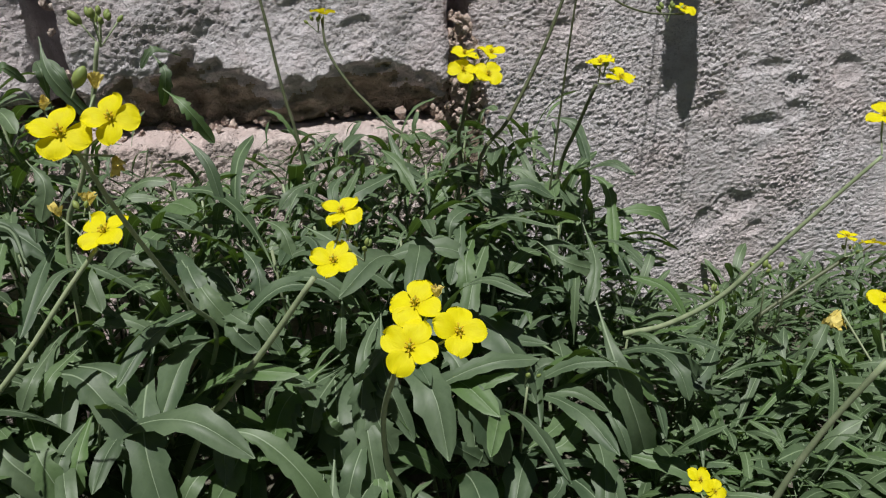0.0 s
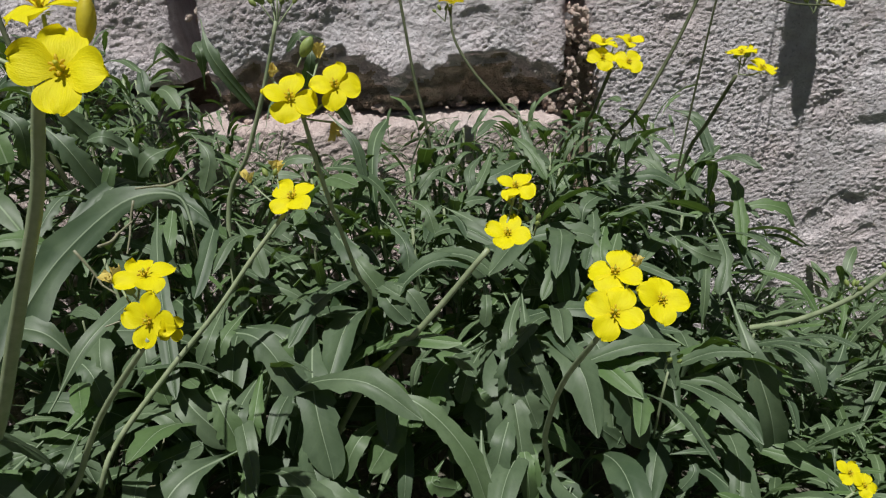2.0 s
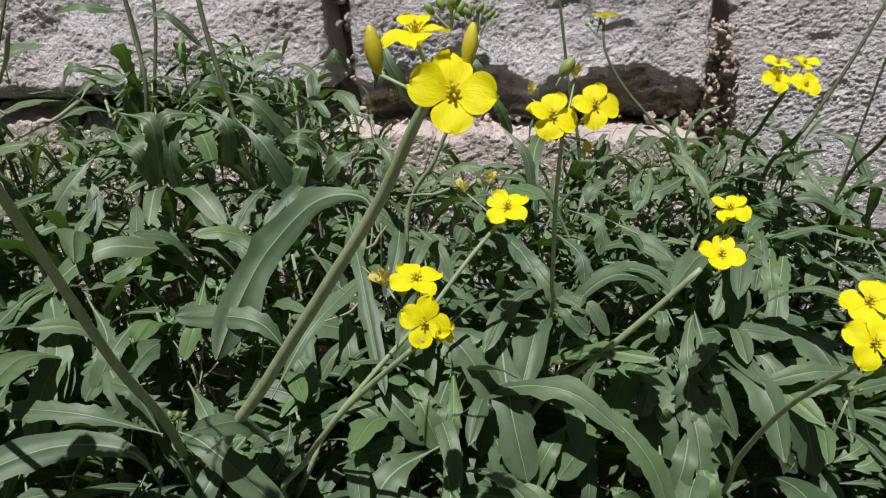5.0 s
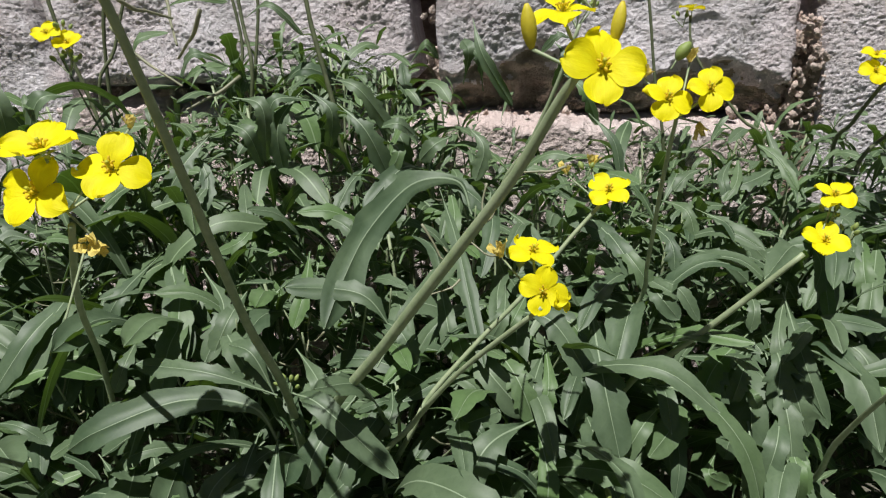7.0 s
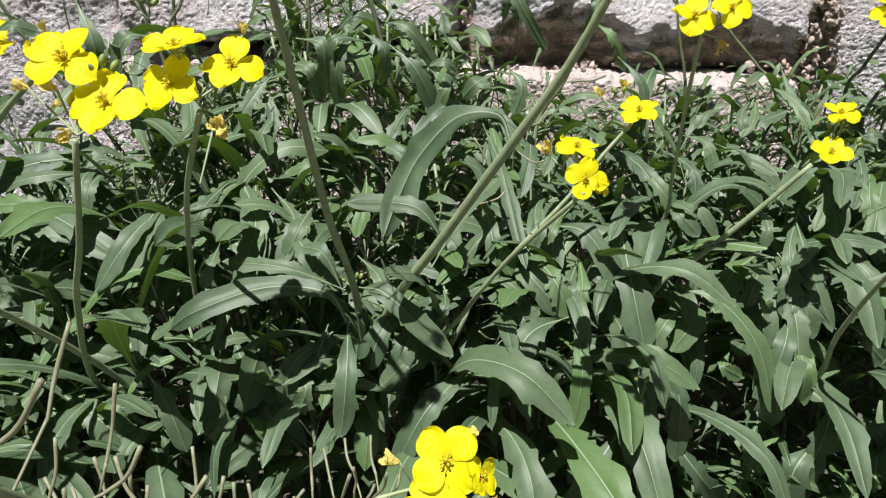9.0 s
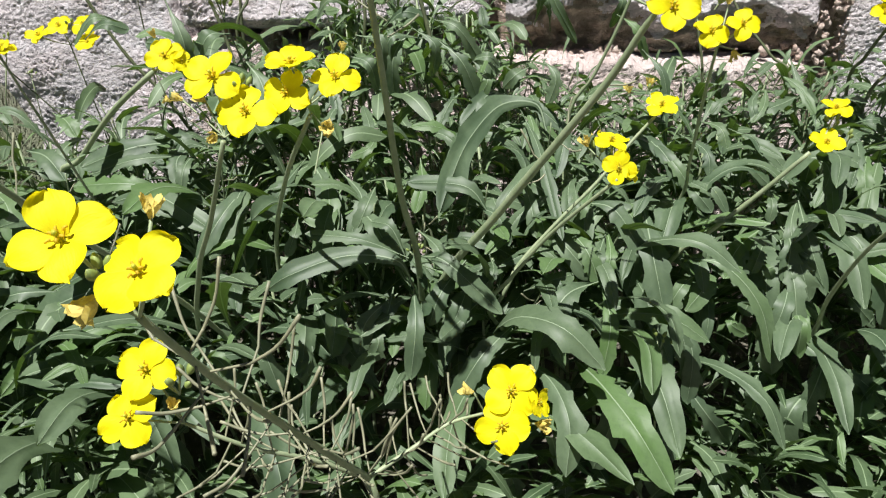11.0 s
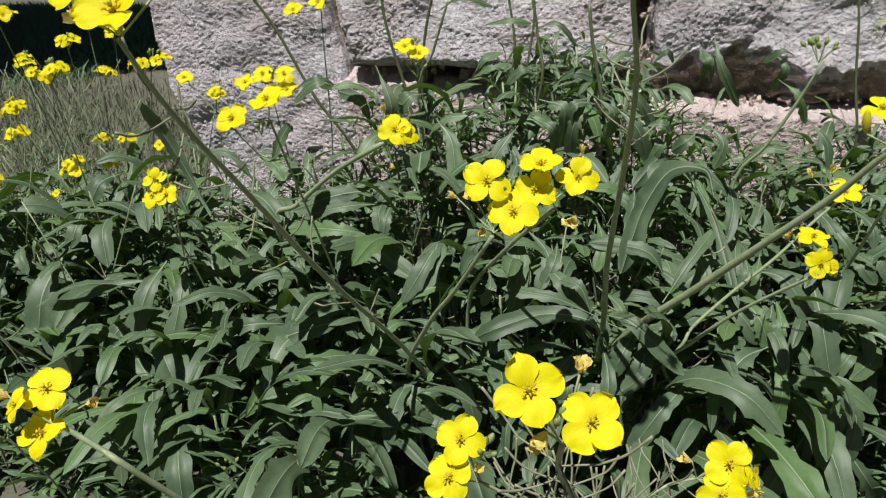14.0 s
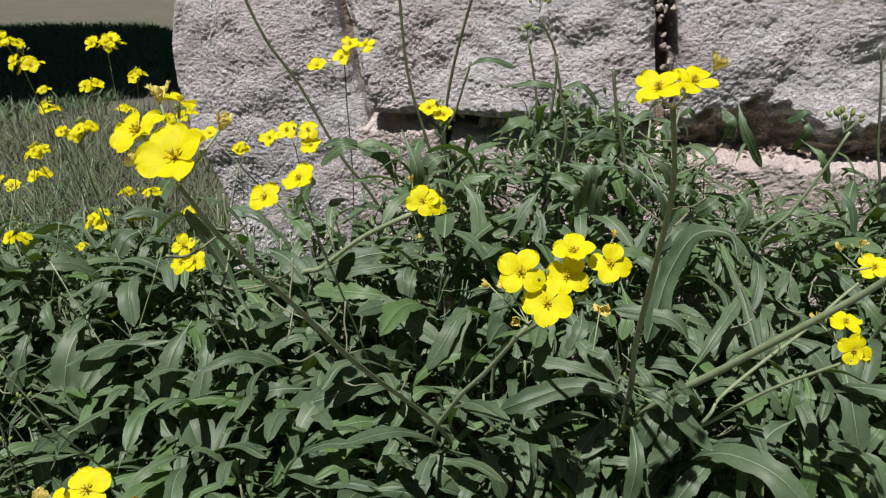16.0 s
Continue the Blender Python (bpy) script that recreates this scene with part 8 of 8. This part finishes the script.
flower(PLANTS[20], (-0.971, 0.454, 0.292), size=0.0105, face=(0.36, -0.87, 0.75), hub=(-1.021, 0.443, 0.267))
flower(PLANTS[20], (-0.971, 0.461, 0.293), size=0.0105, face=(0.34, 0.18, 0.75), hub=(-1.021, 0.443, 0.267))
flower(PLANTS[20], (-1.069, 0.424, 0.271), size=0.0105, face=(-0.18, -0.93, 0.75), hub=(-1.021, 0.443, 0.267))
flower(PLANTS[20], (-1.063, 0.429, 0.269), size=0.0105, face=(0.68, -0.19, 0.75), hub=(-1.021, 0.443, 0.267))
flower(PLANTS[20], (-1.071, 0.431, 0.270), size=0.0106, face=(-0.50, 0.07, 0.75), hub=(-1.021, 0.443, 0.267))


# ---- dry grass beyond the wall's end ----
def blades(places, material, low, high, thin, thick, rng):
    """Many single bent blades of grass in one mesh."""
    verts, faces = [], []
    for x, y, grow in places:
        h = rng.uniform(low, high) * grow
        a, lean = rng.uniform(0, 6.28), rng.uniform(0.3, 1.3)
        d, e = Vector((math.cos(a), math.sin(a), 0)), Vector((-math.sin(a), math.cos(a), 0))
        w = rng.uniform(thin, thick) * grow
        p0 = Vector((x, y, -0.01))
        p1 = p0 + Vector((0, 0, h * 0.6)) + d * h * 0.25 * lean
        p2 = p0 + Vector((0, 0, h)) + d * h * lean
        n0 = len(verts)
        verts += [p0 - e * w, p0 + e * w, p1 - e * w * 0.8, p1 + e * w * 0.8, p2]
        faces += [(n0, n0 + 1, n0 + 3, n0 + 2), (n0 + 2, n0 + 3, n0 + 4)]
    return mesh_from("grass", verts, faces, material)


def grass_field():
    rng = random.Random(9)
    dry, green = [], []
    while len(dry) < 85000:
        r = rng.random() ** 1.4
        x, y = -1.0 - 5.0 * r - rng.uniform(-0.05, 0.5), rng.uniform(0.3, 1.3) + 5.5 * r * rng.random()
        if not (x > -1.05 and y > 0.7):
            dry.append((x, y, 1.0 + 0.7 * r))
    while len(dry) < 103000:
        x, y = -1.07 - abs(rng.gauss(0, 0.6)), 0.9 + abs(rng.gauss(0, 1.3))
        dry.append((x, y, 1.1))
    while len(green) < 36000:
        x, y = rng.uniform(-9.0, -2.4), rng.uniform(1.2, 7.0)
        if ((x + 5.7) / 3.5) ** 2 + ((y - 4.0) / 2.9) ** 2 < 1 + 0.3 * noise.noise((x, y, 0)):
            green.append((x, y, 1.0))
    tagged(new("grass", blades(dry, DRY, 0.02, 0.075, 0.0008, 0.0018, rng)), "thin dry grey-green grass on bare earth", "grass", "", "stuff")
    tagged(new("grass", blades(green, GRASS, 0.04, 0.11, 0.004, 0.009, rng)), "short green grass in the shade of the tree", "grass", "", "stuff")


grass_field()


# ---- pale stone chips on the earth under the leaves ----
def stone_chip(x, y, size, seed):
    bm = bmesh.new()
    bmesh.ops.create_icosphere(bm, subdivisions=2, radius=1.0)
    for v in bm.verts:
        k = 1 + 0.45 * noise.noise(v.co * 1.3 + Vector((seed, 0, 0)))
        v.co = Vector((v.co.x * k * size, v.co.y * k * size * 0.8, v.co.z * k * size * 0.5))
    me = bpy.data.meshes.new("stone_chip")
    bm.to_mesh(me)
    bm.free()
    me.materials.append(STONE)
    ob = new("stone_chip", me)
    ob.matrix_basis = pose(x, y, size * 0.3, 10, -8, seed * 40)
    return tagged(ob, "pale broken limestone chip lying on the earth", "stone", "loose stones")


stone_chip(-0.148, 0.285, 0.026, 1.0)
stone_chip(-0.175, 0.250, 0.014, 2.3)
stone_chip(-0.120, 0.268, 0.011, 3.1)


# ---- thin wiry stalks among the plants beyond the wall's end ----
def field_stalks(count, seed):
    rng = random.Random(seed)
    for k in range(count):
        i = rng.choice((0, 1, 19, 19, 20, 20))
        o = PLANTS[i].matrix_basis.translation
        x, y = o.x + rng.gauss(0, 0.12), o.y + rng.gauss(0, 0.12)
        h = rng.uniform(0.14, 0.36)
        dx, dy = rng.gauss(0, 0.07), rng.gauss(0, 0.05)
        top = (x + dx, y + dy, h)
        pts = [(x, y, 0.0), (x + dx * 0.25, y + dy * 0.25, h * 0.5), top]
        stem(PLANTS[i], pts, 0.0014, 0.0008)
        if k % 3 == 0:
            buds(PLANTS[i], top, 4, 0.006, 0.005, (0, 0, 1), k)
        elif k % 3 == 1:
            pods_along(PLANTS[i], [Vector(q) - Vector((0, 0, 0)) for q in pts], 4, 0.55, 0.95, 0.03, k)
        for j in range(2):
            a, z = rng.uniform(0, 6.28), h * rng.uniform(0.2, 0.6)
            b = Vector((x + dx * 0.3, y + dy * 0.3, z))
            d = Vector((math.cos(a), math.sin(a), 0)) * rng.uniform(0.02, 0.045)
            leaf(PLANTS[i], [b, b + d * 0.6 + Vector((0, 0, 0.015)), b + d + Vector((0, 0, 0.004))], 0.008, up=(0, 0, 1))


field_stalks(135, 4)


# ---- spent flower stalks with pods, standing out of the leaves ----
def seed_stalks(count, seed):
    rng = random.Random(seed)
    for k in range(count):
        i = rng.choice((1, 2, 2, 3, 3, 4, 4, 5, 5, 6, 13, 13, 14, 16))
        o = PLANTS[i].matrix_basis.translation
        x, z = o.x + rng.gauss(0, 0.07), rng.uniform(0.24, 0.37)
        y = leaf_front(x, z) - rng.uniform(0.015, 0.055) if o.y < 0.6 else o.y + rng.gauss(0, 0.05)
        top = Vector((x, y, z + (0.06 if o.y > 0.6 else 0.0)))
        low = Vector((o.x * 0.4 + x * 0.6, y + 0.06, z * 0.55))
        pts = [Vector((o.x, o.y, 0.0)), low, low.lerp(top, 0.55) + Vector((rng.uniform(-0.012, 0.012), -0.006, 0.0)), top]
        stem(PLANTS[i], pts, 0.0015, 0.0007)
        pods_along(PLANTS[i], pts, rng.choice((2, 3, 4)), 0.62, 0.96, rng.uniform(0.022, 0.034), k + 50)


seed_stalks(44, 12)
